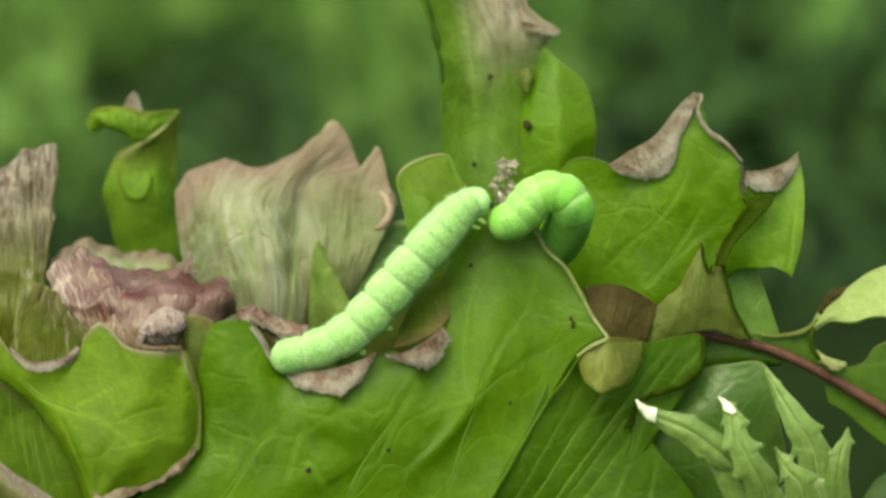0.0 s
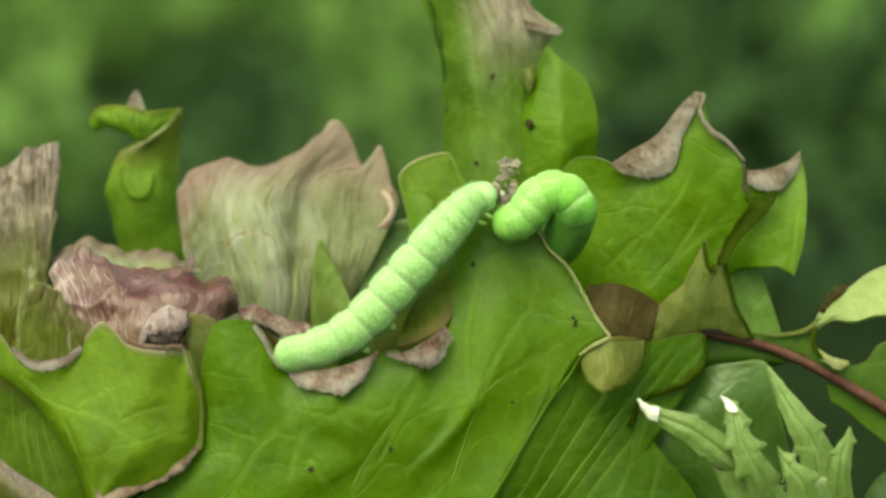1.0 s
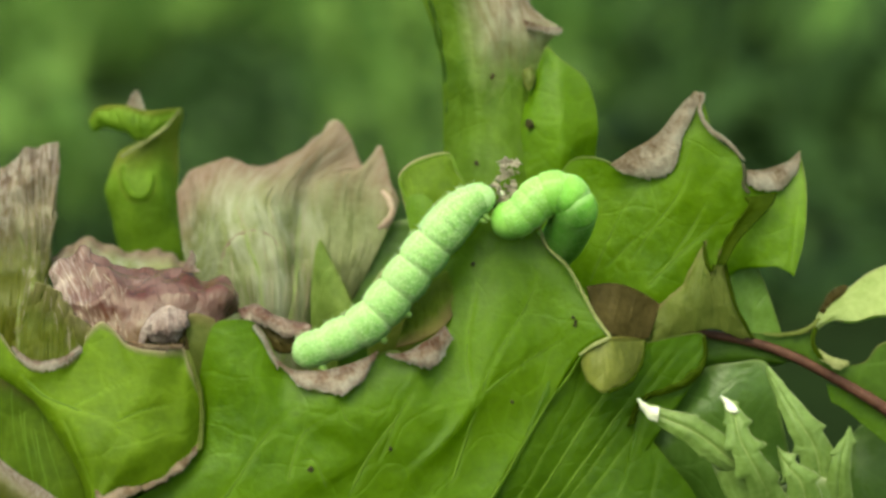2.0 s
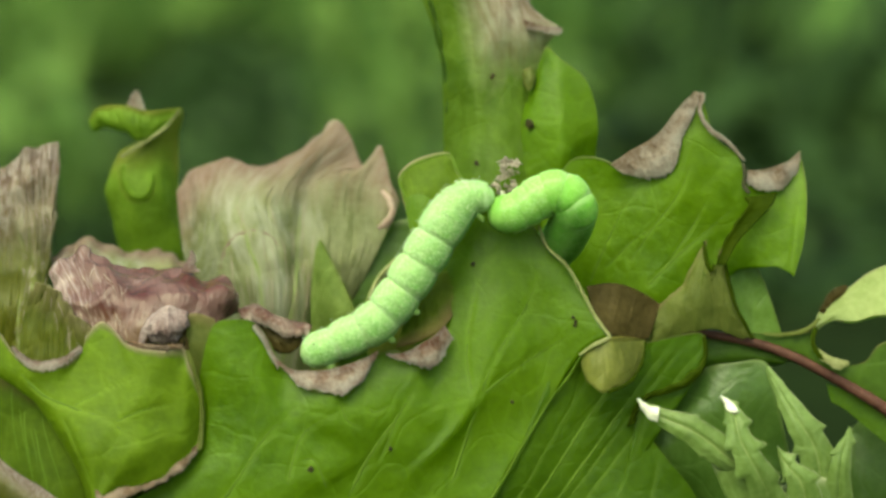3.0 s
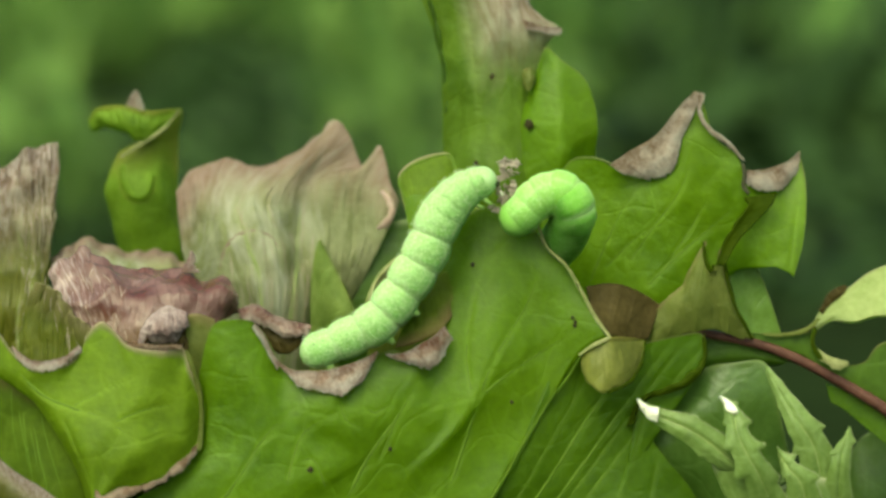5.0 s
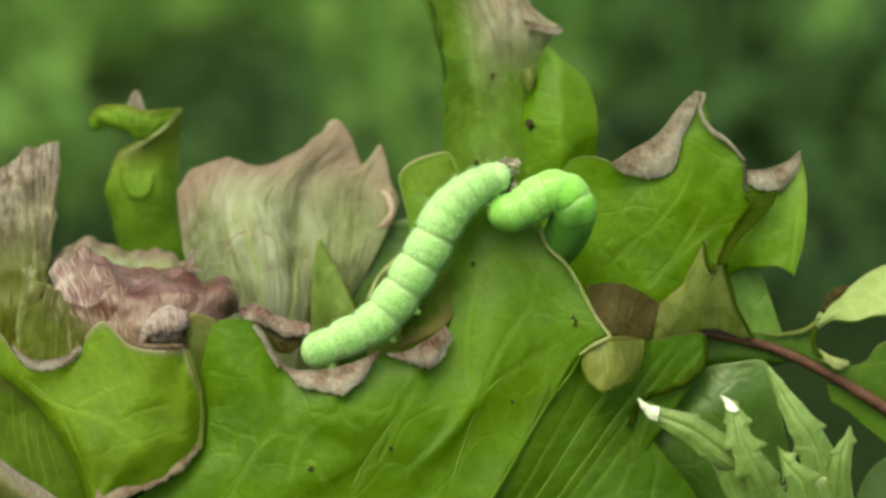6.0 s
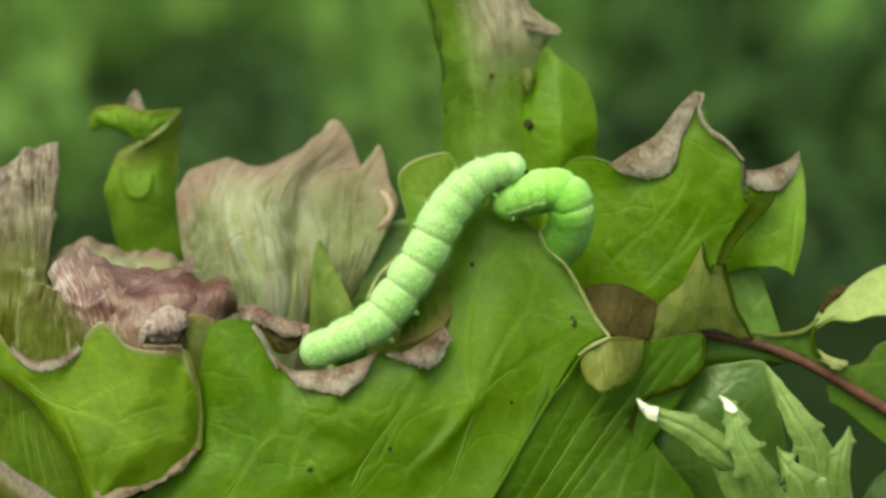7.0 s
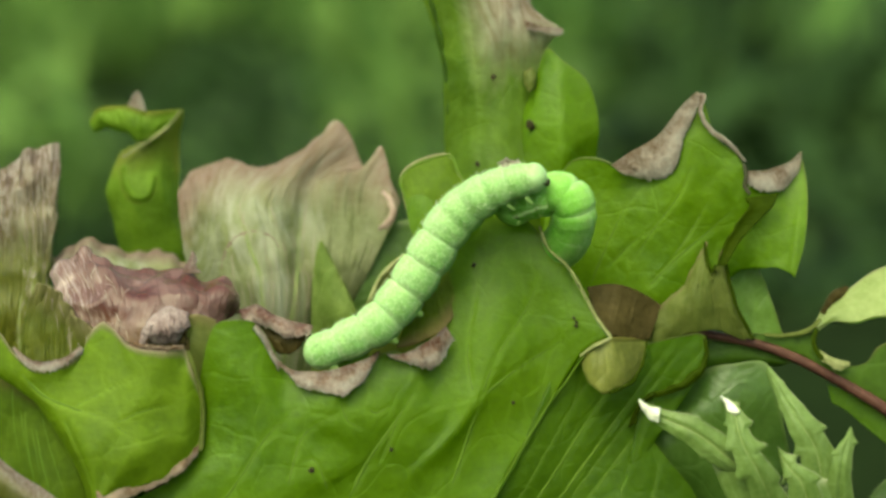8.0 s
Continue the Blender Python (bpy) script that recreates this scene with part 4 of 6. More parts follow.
    # small folded leaf behind the long caterpillar
    ob, g = leaf(top, M_FRONT, "small pale-edged leaf folded behind", [
        [(-3.22, 10.04, 159.15), (-4.3, 11.4, 163.13), (-4.73, 12.36, 165.26), (-2.94, 13.19, 166.75), (0.36, 13.35, 167.52), (1.32, 12.51, 165.96), (2.45, 11.65, 164.3), (3.93, 10.54, 161.48)],
        [(-2.02, 9.28, 157.48), (-2.32, 10.34, 161.52), (-0.84, 11.35, 164.36), (1.25, 10.46, 162.1), (3.33, 9.65, 159.23)],
        [(-1.44, 10.5, 151.69), (-0.24, 10.27, 155.43), (2.16, 11, 154.04)],
        [(-4.07, 17.34, 106.92), (-2.8, 17.34, 106.92), (-0.89, 17.34, 106.92)], crown(-2, 42, 5)], 80, 60, 0.4, 0.3, seed=4.0)
    curl(ob, M_VEIN, [(-3.32, 9.2, 161.87), (-4.28, 10, 163.7), (-4.76, 11, 165.27), (-3.1, 11.8, 166.7), (0.48, 11.9, 167.71), (1.43, 11, 166.24), (2.38, 10.2, 164.69)], [(-3.14, 9.2, 161.87), (-4.16, 10, 163.76), (-4.58, 11, 165.21), (-2.98, 11.8, 166.58), (0.36, 11.9, 167.53), (1.25, 11, 166.18), (2.2, 10.2, 164.63)], 0.08, label="thin pale margin", crumple=0.05, thick=0.15)
    leaf(ob, M_MAIN, "rounded inner lobe", [
        [(-3.67, 8.2, 160.74), (-4.03, 9, 162.87), (-3.32, 9.2, 163.8), (-2.13, 9.1, 163.82), (-1.18, 8.8, 163.27)],
        [(-3.31, 7.8, 159.61), (-3.37, 8.4, 161.66), (-2.84, 8.5, 162.61), (-2.01, 8.4, 162.75), (-1.18, 8.2, 162.18)],
        [(-2.89, 7.2, 157.32), (-2.6, 7.2, 158.53), (-2.12, 7.2, 159.44), (-1.41, 7.2, 159.74)]], 50, 30, 0.3, 0.2, seed=5.0, name="lobe")
    ob, g = leaf(top, M_OLIVE, "shaded olive leaf in the heart", [
        [(-8.65, 10.25, 150.52), (-7.75, 10.75, 152.86), (-6.25, 11.31, 155.51), (-4.32, 11.63, 156.98), (-3.24, 11.38, 155.8)],
        [(-8.08, 10.47, 146.74), (-5.67, 11.22, 150.28), (-3.25, 11.48, 151.46)],
        [(-7.84, 18.09, 120.04), (-5.94, 18.09, 120.04), (-3.41, 18.09, 120.04)], crown(-6, 44, 5)], 60, 40, 0.4, 0.3, seed=6.0)
    curl(ob, M_PALELIP, [(-8.5, 9.33, 150.98), (-7.9, 9.78, 153.09), (-6.46, 10.3, 155.55), (-4.31, 10.67, 157.3)], [(-8.2, 9.33, 150.98), (-7.6, 9.74, 152.91), (-6.22, 10.24, 155.26), (-4.19, 10.61, 157.01)], 0.3, label="pale rolled margin", crumple=0.05)
    leaf(top, M_DULL, "soft grey-green leaf in the heart", [
        [(-11.46, 21.14, 153.66), (-8.97, 21.79, 156.71), (-5.86, 22.12, 158.23), (-3.36, 22.18, 158.53), (0.37, 21.79, 156.71)],
        [(-12.09, 19.98, 148.17), (-8.35, 20.24, 149.39), (-3.99, 20.24, 149.39), (0.37, 20.24, 149.39)],
        [(-11.79, 21.89, 118.71), (-6.03, 21.89, 118.71), (-0.26, 21.89, 118.71)], crown(-8, 46, 5)], 60, 40, 0.4, 0.5, seed=7.0)

    # faded leaf behind, blushed along the margin
    ob, g = leaf(top, M_BLUSH, "faded pale leaf with a reddish-brown ragged margin", [
        [(-29.62, 24.79, 161.21), (-28.49, 25.25, 163.36), (-26.29, 25.38, 163.97), (-23.97, 25.62, 165.08), (-21.51, 24.42, 164.27), (-18.38, 24.53, 164.76), (-14.68, 25.81, 166), (-13.11, 26.1, 167.35), (-11.92, 26.41, 168.82), (-10.6, 26.1, 167.35), (-9.78, 25.4, 165.81), (-8.89, 24.6, 163.92), (-8.01, 24.4, 163.64), (-7.25, 24.4, 164.47), (-6.81, 24.8, 166.17), (-6.29, 23.4, 164.26), (-5.73, 22.8, 162.22), (-4.98, 22.4, 160.71)],
        [(-29.32, 23.03, 157.73), (-26.32, 21.72, 161.16), (-22.51, 20.86, 161.95), (-18.8, 20.86, 161.95), (-15.2, 22.96, 162.19), (-12.09, 23.09, 162.8), (-8.97, 22.83, 161.58), (-5.83, 21.07, 158.12)]] + [
        [(-28.7, 22.12, 153.44), (-25.61, 19.7, 156.51), (-21.74, 18, 158.12), (-18.67, 18, 158.12), (-15.77, 20.68, 156.3), (-12.66, 20.68, 156.3), (-9.56, 20.68, 156.3), (-7.08, 20.55, 155.69)],
        [(-27.86, 21.92, 147.71), (-23.75, 18.55, 151.06), (-20.51, 16.73, 152.11), (-18.05, 16.73, 152.11), (-15.71, 18.55, 151.06), (-13.28, 19.78, 152.05), (-10.8, 19.78, 152.05), (-9.59, 20.5, 150.61)],
        [(-24.44, 22.64, 131.83), (-20.96, 19.05, 134.2), (-17.19, 19.05, 134.2), (-12.98, 22.9, 133.07)],
        [(-17.4, 24.03, 90.28), (-14.01, 22.16, 91.12), (-10.81, 24.03, 90.28)], crown(-12, 42, 7)], 150, 100, 0.4, 0.7, 0.25, seed=12.0, wrinkle=0.3, ridge=0.14)
    vein(ob, g, M_VEINPALE, [(0.42, 0.72), (0.41, 0.5), (0.40, 0.3), (0.39, 0.1)], 0.6, 0.15, lift=-0.2)
    vein(ob, g, M_VEINPALE, [(0.36, 0.66), (0.31, 0.42), (0.27, 0.2)], 0.4, 0.15)
    vein(ob, g, M_VEINPALE, [(0.48, 0.66), (0.54, 0.42), (0.58, 0.2)], 0.4, 0.15)
    strands(ob, g, M_STRAND, 30, (0.22, 0.66), (0.16, 0.6), 0.22, 0.08, 74)
    curl(ob, M_FADED, [(-6.71, 22, 161.99), (-5.7, 21.4, 161.1), (-5.39, 20.8, 159.7), (-5.94, 20.4, 158.39), (-7.19, 20.6, 157.84)], [(-6.95, 21.8, 161.78), (-6.2, 21.2, 160.94), (-5.94, 20.6, 159.86), (-6.43, 20.3, 158.91), (-7.31, 20.5, 158.3)], 0.3, label="pink curled lobe", ragged=0.12, seed=31, crumple=0.15)
    rib(ob, g, M_WITHERED, [(-24.39, 18, 153.85), (-23.73, 18, 156.24), (-22.36, 18, 157.75), (-20.63, 18, 158.25), (-18.92, 18, 157.62), (-17.71, 18, 155.86), (-17.25, 18, 153.72)], 0.2, 0.16)
    ob, g = leaf(top, M_STRIP, "narrow soft green leaf strip", [
        [(-13.37, 17.5, 157.29), (-12.49, 16.8, 155.87), (-11.62, 16, 154.29), (-10.49, 15, 152.26), (-9.38, 14, 150.12)],
        [(-13.98, 17.2, 155.78), (-13.17, 16.5, 154.3), (-12.35, 15.6, 152.87), (-11.35, 14.8, 151.05), (-10.36, 14, 149.24)],
        [(-14.38, 16, 147.24), (-12.82, 15.4, 147.07), (-11.26, 14.8, 146.9)],
        [(-12.79, 19.23, 106.18), (-11.83, 19.23, 106.18), (-10.87, 19.23, 106.18)], crown(-10, 40, 4)], 60, 60, 0.4, 0.4, seed=14.0, wrinkle=0.2, ridge=0.1)

    # upright curled leaf
    ob, g = leaf(top, M_CURL, "upright green leaf with a folded tip", [
        [(-36.22, 29.65, 164.82), (-33.87, 28.93, 166.24), (-31.33, 29.32, 168.1), (-29.79, 30.68, 169.68), (-30.28, 31.04, 166.53), (-30.02, 30.24, 162.78)],
        [(-37.49, 29.12, 162.33), (-35.33, 27.28, 163.31), (-33.43, 27.42, 163.93), (-31.65, 28.53, 164.37), (-30.15, 29.84, 160.91)],
        [(-38.13, 28.72, 160.47), (-35.96, 26.63, 160.22), (-33.94, 25.65, 160.41), (-31.54, 26.63, 160.22), (-29.77, 29.04, 157.16)],
        [(-36.98, 28.65, 155.28), (-34.5, 26.56, 155.07), (-31.97, 26.56, 155.07), (-29, 28.25, 153.41)],
        [(-35.76, 29.7, 145.83), (-33.06, 28.73, 146.07), (-28.66, 29.7, 145.83)],
        [(-20.31, 29.15, 95.14), (-18.3, 29.15, 95.14), (-16.3, 29.15, 95.14)], crown(-16, 46, 5)], 90, 80, 0.4, 0.6, seed=15.0)
    curl(ob, M_CURL, [(-39.7, 29.39, 168.41), (-38.49, 28.7, 169.99), (-35.83, 27.77, 170.39), (-33, 27.66, 169.89), (-29.75, 29.69, 169.83)], [(-39.26, 29.17, 167.35), (-37.54, 28.27, 167.95), (-35.2, 27.09, 167.18), (-32.87, 26.95, 166.57), (-30.7, 29.26, 167.79)], 1.6, name="folded_tip", label="olive green folded-over tip", crumple=0.4)
    curl(ob, M_TIP, [(-35.52, 28.7, 169.99), (-35.14, 28.93, 171.04), (-34.51, 29.12, 171.97)], [(-33.62, 28.65, 169.74), (-33.87, 28.89, 170.85), (-34.25, 29.1, 171.84)], 0.5, name="tip", label="dried pale tip", ragged=0.3, n=20)
    # Strip added to shape the bright arc of light on the inner lobe.
    curl(ob, M_CURL, [(-35.88, 24.4, 164.34), (-35.71, 24, 162), (-34.77, 23.7, 160.53), (-33.15, 23.7, 160.34), (-32.16, 24, 161.49), (-31.85, 24.4, 163.2)], [(-35.08, 24, 164.41), (-34.89, 23.6, 162.58), (-34.21, 23.4, 161.41), (-33.28, 23.4, 161.28), (-32.6, 23.6, 162.07), (-32.36, 24, 163.4)], 0.5, name="fold", label="rounded bright fold", crumple=0.08, seed=25)
    curl(ob, M_PALELIP, [(-36.09, 27.11, 164.88), (-33.63, 26.93, 166.44), (-31.11, 27.29, 168.17), (-29.58, 28.68, 169.86)], [(-35.9, 27.05, 164.63), (-33.5, 26.88, 166.2), (-30.98, 27.24, 167.92), (-29.58, 28.62, 169.62)], 0.25, label="pale margin", crumple=0.1)

    # streaked leaf at the side
    ob, g = leaf(top, M_EDGE, "streaked green and pale brown leaf", [
        [(-52.82, 20.8, 161.65), (-50.16, 20.39, 164.55), (-48.24, 20.02, 164.74), (-46.86, 20.01, 165.62), (-45.54, 20.48, 166.91), (-44.43, 20.46, 166.79), (-43.32, 20.56, 167.27), (-41.94, 20.78, 167.35), (-42.03, 20.39, 164.55)],
        [(-52.63, 18.98, 157.92), (-49.91, 18.12, 160.6), (-48.03, 17.99, 160.94), (-46.47, 17.98, 161.87), (-45.06, 18.11, 162.47), (-43.99, 18.24, 162.14), (-42.92, 18.38, 161.8), (-42.04, 18.73, 162.04), (-42.38, 18.61, 160.5)],
        [(-52.44, 17.11, 153.92), (-49.08, 15.8, 155.46), (-47.51, 15.67, 155.8), (-45.96, 15.66, 156.73), (-44.62, 15.66, 156.73), (-43.67, 15.8, 156.39), (-42.88, 16.06, 155.71), (-42.46, 16.64, 156.53), (-42.85, 16.46, 154.69)]] + [
        [(-52.24, 15.11, 149.34), (-48.29, 13.56, 149.72), (-46.43, 13.36, 149.77), (-44.88, 13.17, 149.81), (-43.39, 13.36, 149.77), (-42.36, 13.75, 149.67), (-41.69, 14.14, 149.58)],
        [(-51.82, 14.81, 143.1), (-47.96, 13.84, 143.36), (-44.74, 12.88, 143.62), (-40.16, 14.81, 143.1), (-37.22, 15.78, 142.85)],
        [(-36.65, 14.88, 114.56), (-33.89, 12.98, 115.27), (-31.63, 14.88, 114.56)],
        [(-19.49, 11.23, 68.56), (-17.56, 11.23, 68.56), (-15.64, 11.23, 68.56)], crown(-18, 36, 6)], 150, 110, 0.4, 0.5, 0.1, seed=16.0, wrinkle=0.2, blister=0.9, ridge=0.28)
    vein(ob, g, M_VEINPALE, [(0.85, 0.55), (0.84, 0.35), (0.82, 0.2)], 0.3, 0.15)
    vein(ob, g, M_VEINPALE, [(0.6, 0.6), (0.58, 0.4), (0.5, 0.2)], 0.35, 0.15)
    vein(ob, g, M_VEINPALE, [(0.45, 0.6), (0.42, 0.4), (0.38, 0.2)], 0.3, 0.12)
    strands(ob, g, M_STRAND, 70, (0.36, 0.97), (0.02, 0.5), 0.12, 0.08, 71)
    leaf(top, M_BLUSH, "pale pinkish leaf behind the dark red one", [
        [(-42.75, 19, 154.76), (-41.13, 20, 155.81), (-39.39, 21, 156.55), (-37.06, 22, 155.9), (-34.71, 23, 154.92), (-32.82, 24, 154.96), (-30.94, 24, 154.45), (-28.97, 23, 153.77), (-27.35, 21, 153.05)],
        [(-42.25, 17, 153.31), (-39.96, 18, 154.35), (-36.7, 19, 154.64), (-33.12, 20, 154.23), (-30.03, 20, 153.78), (-27.17, 19, 152.23)],
        [(-41.31, 15.5, 148.62), (-37.07, 16, 149.13), (-32.85, 16.5, 148.7), (-27.29, 16, 147.24)],
        [(-24.44, 17.37, 88.25), (-22.53, 17.37, 88.25), (-20.62, 17.37, 88.25)], crown(-16, 40, 5)], 90, 60, 0.4, 0.6, 0.2, seed=41.0, wrinkle=0.3)

    # dark red rolled leaf
    ob, g = leaf(top, M_ROLL, "dark red crumpled leaf rolled over", [
        [(-41.64, 8, 155.63), (-40.58, 8.4, 157.31), (-38.95, 8.8, 158.19), (-37.28, 8.8, 158.56), (-35.84, 8.6, 157.87), (-33.75, 8.3, 156.96), (-30.96, 8.3, 157.09), (-28.73, 8.3, 156.24), (-26.06, 8.2, 155.77), (-23.26, 8, 155.21), (-21.96, 7.8, 153.85), (-21.62, 7.5, 151.48)],
        [(-41.03, 4.9, 154.22), (-38.24, 4.3, 156.16), (-35.9, 4.48, 157.02), (-32.85, 3.32, 156.38), (-29.36, 3.14, 155.52), (-25.86, 3.08, 155.24), (-23.04, 3.93, 154.44), (-21.53, 6.48, 152.03)]] + [
        [(-39.84, 2.59, 152.96), (-36.79, 1.86, 154.32), (-33.76, 0.89, 154.55), (-30.29, 0.83, 154.27), (-26.82, 0.65, 153.42), (-24.12, 2.59, 152.96), (-22.63, 5.33, 151.4)],
        [(-38.53, 1.14, 150.92), (-35.49, 0.35, 152.01), (-32.5, -0.49, 151.92), (-29.04, -0.61, 151.35), (-26.24, 0.17, 151.16), (-23.04, 3.08, 150.44)],
        [(-38.02, 1.02, 147.96), (-33.82, 0.17, 148.77), (-30.35, 0.05, 148.21), (-25.76, 0.65, 148.65), (-22.45, 2.47, 147.58)],
        [(-30.37, 14.88, 114.56), (-27.04, 12.98, 115.27), (-24.1, 14.88, 114.56)],
        [(-15.86, 14.89, 66.53), (-13.91, 14.89, 66.53), (-11.96, 14.89, 66.53)], crown(-15, 36, 6)], 190, 120, 0.4, 0.9, 0.2, seed=17.0, blister=1.7, wrinkle=0.42, ridge=0.07)
    curl(ob, M_MAUVE, [(-30.46, -1.2, 151.97), (-29.59, -1.4, 153.44), (-28.01, -1.5, 154.35), (-26.62, -1.2, 153.8), (-25.89, -0.8, 152.59)], [(-29.96, -1.8, 150.82), (-28.79, -2, 150.75), (-27.52, -2, 150.99), (-26.5, -1.8, 151.53), (-25.85, -1.2, 152.21)], 3.4, name="fold", label="pale mauve folded lobe", ragged=0.2, seed=43, crumple=0.6)
    curl(ob, M_MAUVE, [(-31.01, -1.8, 149.99), (-30.84, -2, 151.23), (-30.33, -2.2, 152.34), (-29.51, -2.2, 153.28)], [(-30.47, -2.12, 149.98), (-30.3, -2.32, 151.02), (-29.84, -2.52, 151.95), (-29.12, -2.52, 152.7)], 0.3, name="fold", label="pale leg of the folded lobe", seed=47, crumple=0.3, n=40)
    curl(ob, M_BROWNFOLD, [(-30.23, -1.4, 150.84), (-28.92, -1.8, 150.82), (-27.46, -2, 151.23), (-26.21, -1.2, 151.86)], [(-30.21, -1.8, 149.64), (-28.93, -2, 149.69), (-27.49, -2, 149.69), (-26.11, -1.4, 150.01)], 0.8, name="fold", label="red-brown hollow under the lobe", seed=48, crumple=0.5)
    curl(ob, M_PINK, [(-27.35, 5.37, 156.4), (-26.65, 5.64, 157.66), (-26.18, 5.82, 158.52)], [(-25.48, 5.37, 156.4), (-25.77, 5.61, 157.55), (-26.06, 5.8, 158.41)], 0.6, name="tip", label="pale pointed tip", ragged=0.3, n=20)
    curl(ob, M_PINK, [(-21.29, 3.59, 152.84), (-19.46, 2.74, 153.64), (-17.06, 1.5, 152.62), (-13.53, 0.35, 152.01)], [(-20.99, 3.44, 152.15), (-19.16, 2.35, 151.82), (-16.48, 1.08, 150.64), (-13.81, 0.17, 151.16)], 0.9, label="pinkish rolled margin", ragged=0.3, seed=44, crumple=0.4)
    curl(ob, M_BROWNFOLD, [(-21.07, 4.42, 151.92), (-19.24, 3.3, 151.47), (-16.54, 2.08, 150.56), (-13.87, 1.14, 150.92)], [(-20.19, 3.93, 149.62), (-18.36, 2.78, 149.01), (-15.96, 1.68, 148.68), (-14.16, 1.02, 150.35)], 0.5, name="fold", label="brown shaded fold", seed=45, crumple=0.4)
    strands(ob, g, M_STRAND, 22, (0.02, 0.45), (0.1, 0.5), 0.1, 0.055, 72)

    leaf(top, M_OLIVE, "olive brown leaf between the front leaves", [
        [(-27.01, 0.07, 152.61), (-25.31, -0.11, 153.25), (-23.43, 0.07, 152.61)],
        [(-26.95, -1.16, 149.71), (-25.26, -1.36, 149.76), (-23.05, -1.09, 149.1)],
        [(-26.75, -1.01, 143.7), (-25.11, -1.2, 143.76), (-22.83, -0.82, 143.65)],
        [(-23.9, -1.51, 114.42), (-22.12, -1.51, 114.42), (-20.35, -1.51, 114.42)], crown(-11, 28, 4)], 40, 50, 0.4, 0.4, seed=62.0)

    ob, g = leaf(top, M_STREAK, "olive brown streaked leaf before the dark red one", [
        [(-42.14, 3, 155.85), (-40.62, 2.2, 155.74), (-39.34, 1.2, 154.96), (-37.83, 0, 153.22), (-35.34, -0.8, 151.7), (-32.7, -1.4, 150.72), (-30.92, -1.6, 149.82)],
        [(-43.26, 2, 152.5), (-41.42, 1.4, 152.35), (-39.55, 0.4, 151.7), (-37.71, -0.6, 150.46), (-35.38, -1, 149.55), (-33.04, -1.4, 148.82), (-31.3, -1.6, 148.34)],
        [(-43.2, 0, 144.63), (-40.24, -0.4, 144.74), (-37.26, -1, 144.6), (-34.34, -1.2, 144.36), (-31.72, -1.4, 144.11)],
        [(-33.65, 6.88, 114.56), (-31.89, 5.98, 115.27), (-29.63, 6.88, 114.56)], crown(-19, 30, 4)], 110, 90, 0.4, 0.5, 0.35, seed=66.0, wrinkle=0.25, ridge=0.2)
    strands(ob, g, M_STRAND, 26, (0.1, 0.9), (0.02, 0.3), 0.2, 0.07, 75)

    # front leaf at the side
    ob, g = leaf(top, M_FRONT, "yellow-green front leaf with a scalloped brown-lipped margin", [
        [(-48.37, -1.61, 153.37), (-45.5, -1.85, 152.25), (-43.04, -3.42, 149.7), (-40.88, -4.68, 148.56), (-38.32, -4.56, 149.11), (-36.47, -3.3, 150.26), (-35.5, -2.88, 152.21), (-34.48, -2.7, 153.05), (-33.05, -2.94, 151.93), (-31.38, -4.2, 150.84), (-28.66, -4.29, 150.39), (-26.37, -3.27, 150.37), (-25.63, -3.77, 148.02), (-24.76, -3.28, 145.52), (-24.58, -4, 142.16), (-25.06, -5.43, 140.21)],
        [(-46.07, -2.57, 148.89), (-43.61, -3.77, 148.02), (-40.31, -5.1, 146.61), (-37.18, -5.1, 146.61), (-33.77, -4.74, 148.28), (-30.24, -6.06, 146.87), (-27.52, -5.45, 144.94), (-26.38, -6.04, 142.16), (-27.23, -6.81, 138.55)]] + [
        [(-40.76, -4.43, 144.95), (-39.17, -5.63, 144.11), (-37.32, -6.83, 143.27), (-35.2, -7.97, 142.72), (-32.38, -7.97, 142.72), (-30.12, -8.32, 141.07), (-30.81, -8.06, 137.46)],
        [(-36.05, -7.1, 137.16), (-35.45, -8.16, 137.01), (-34.92, -9.2, 136.93), (-34.52, -9.26, 136.65), (-34.07, -9.28, 136.54), (-33.64, -8.42, 135.79)],
        [(-39.51, -8.55, 111.1), (-37.05, -9.49, 111.49), (-34.88, -8.55, 111.1)],
        [(-18.24, -6.66, 71.91), (-16.38, -7.57, 72.44), (-14.64, -6.66, 71.91)], crown(-10, 24, 7)], 160, 100, 0.4, 0.4, seed=18.0)
    for line, a, b in (
            ([(-42.59, -4.76, 148.17), (-40.31, -5.18, 146.22), (-37.32, -6.44, 145.1), (-33.36, -6.67, 143.99), (-29.67, -7.24, 141.33)], 0.2, 0.06),
            ([(-34.92, -9.14, 137.2), (-36.19, -7.47, 140.22), (-37.49, -6.94, 142.72), (-38.61, -5.51, 144.66)], 0.16, 0.06),
            ([(-37.32, -6.44, 145.1), (-34.34, -5.1, 146.61), (-30.93, -4.8, 148)], 0.1, 0.05),
            ([(-33.07, -6.71, 143.83), (-30.24, -6.47, 144.93), (-26.95, -5.39, 145.22)], 0.1, 0.05)):
        rib(ob, g, M_VEIN, line, a, b)
    curl(ob, M_LIP, [(-43.52, -3.69, 150.82), (-41.16, -4.5, 149.39), (-38.32, -4.41, 149.84), (-36.69, -3.69, 150.82)], [(-43.32, -3.86, 150.04), (-41.1, -5.03, 148.62), (-38.27, -4.91, 149.15), (-36.49, -3.77, 150.44)], 0.6, label="pinkish dried lip", ragged=0.3, seed=51)
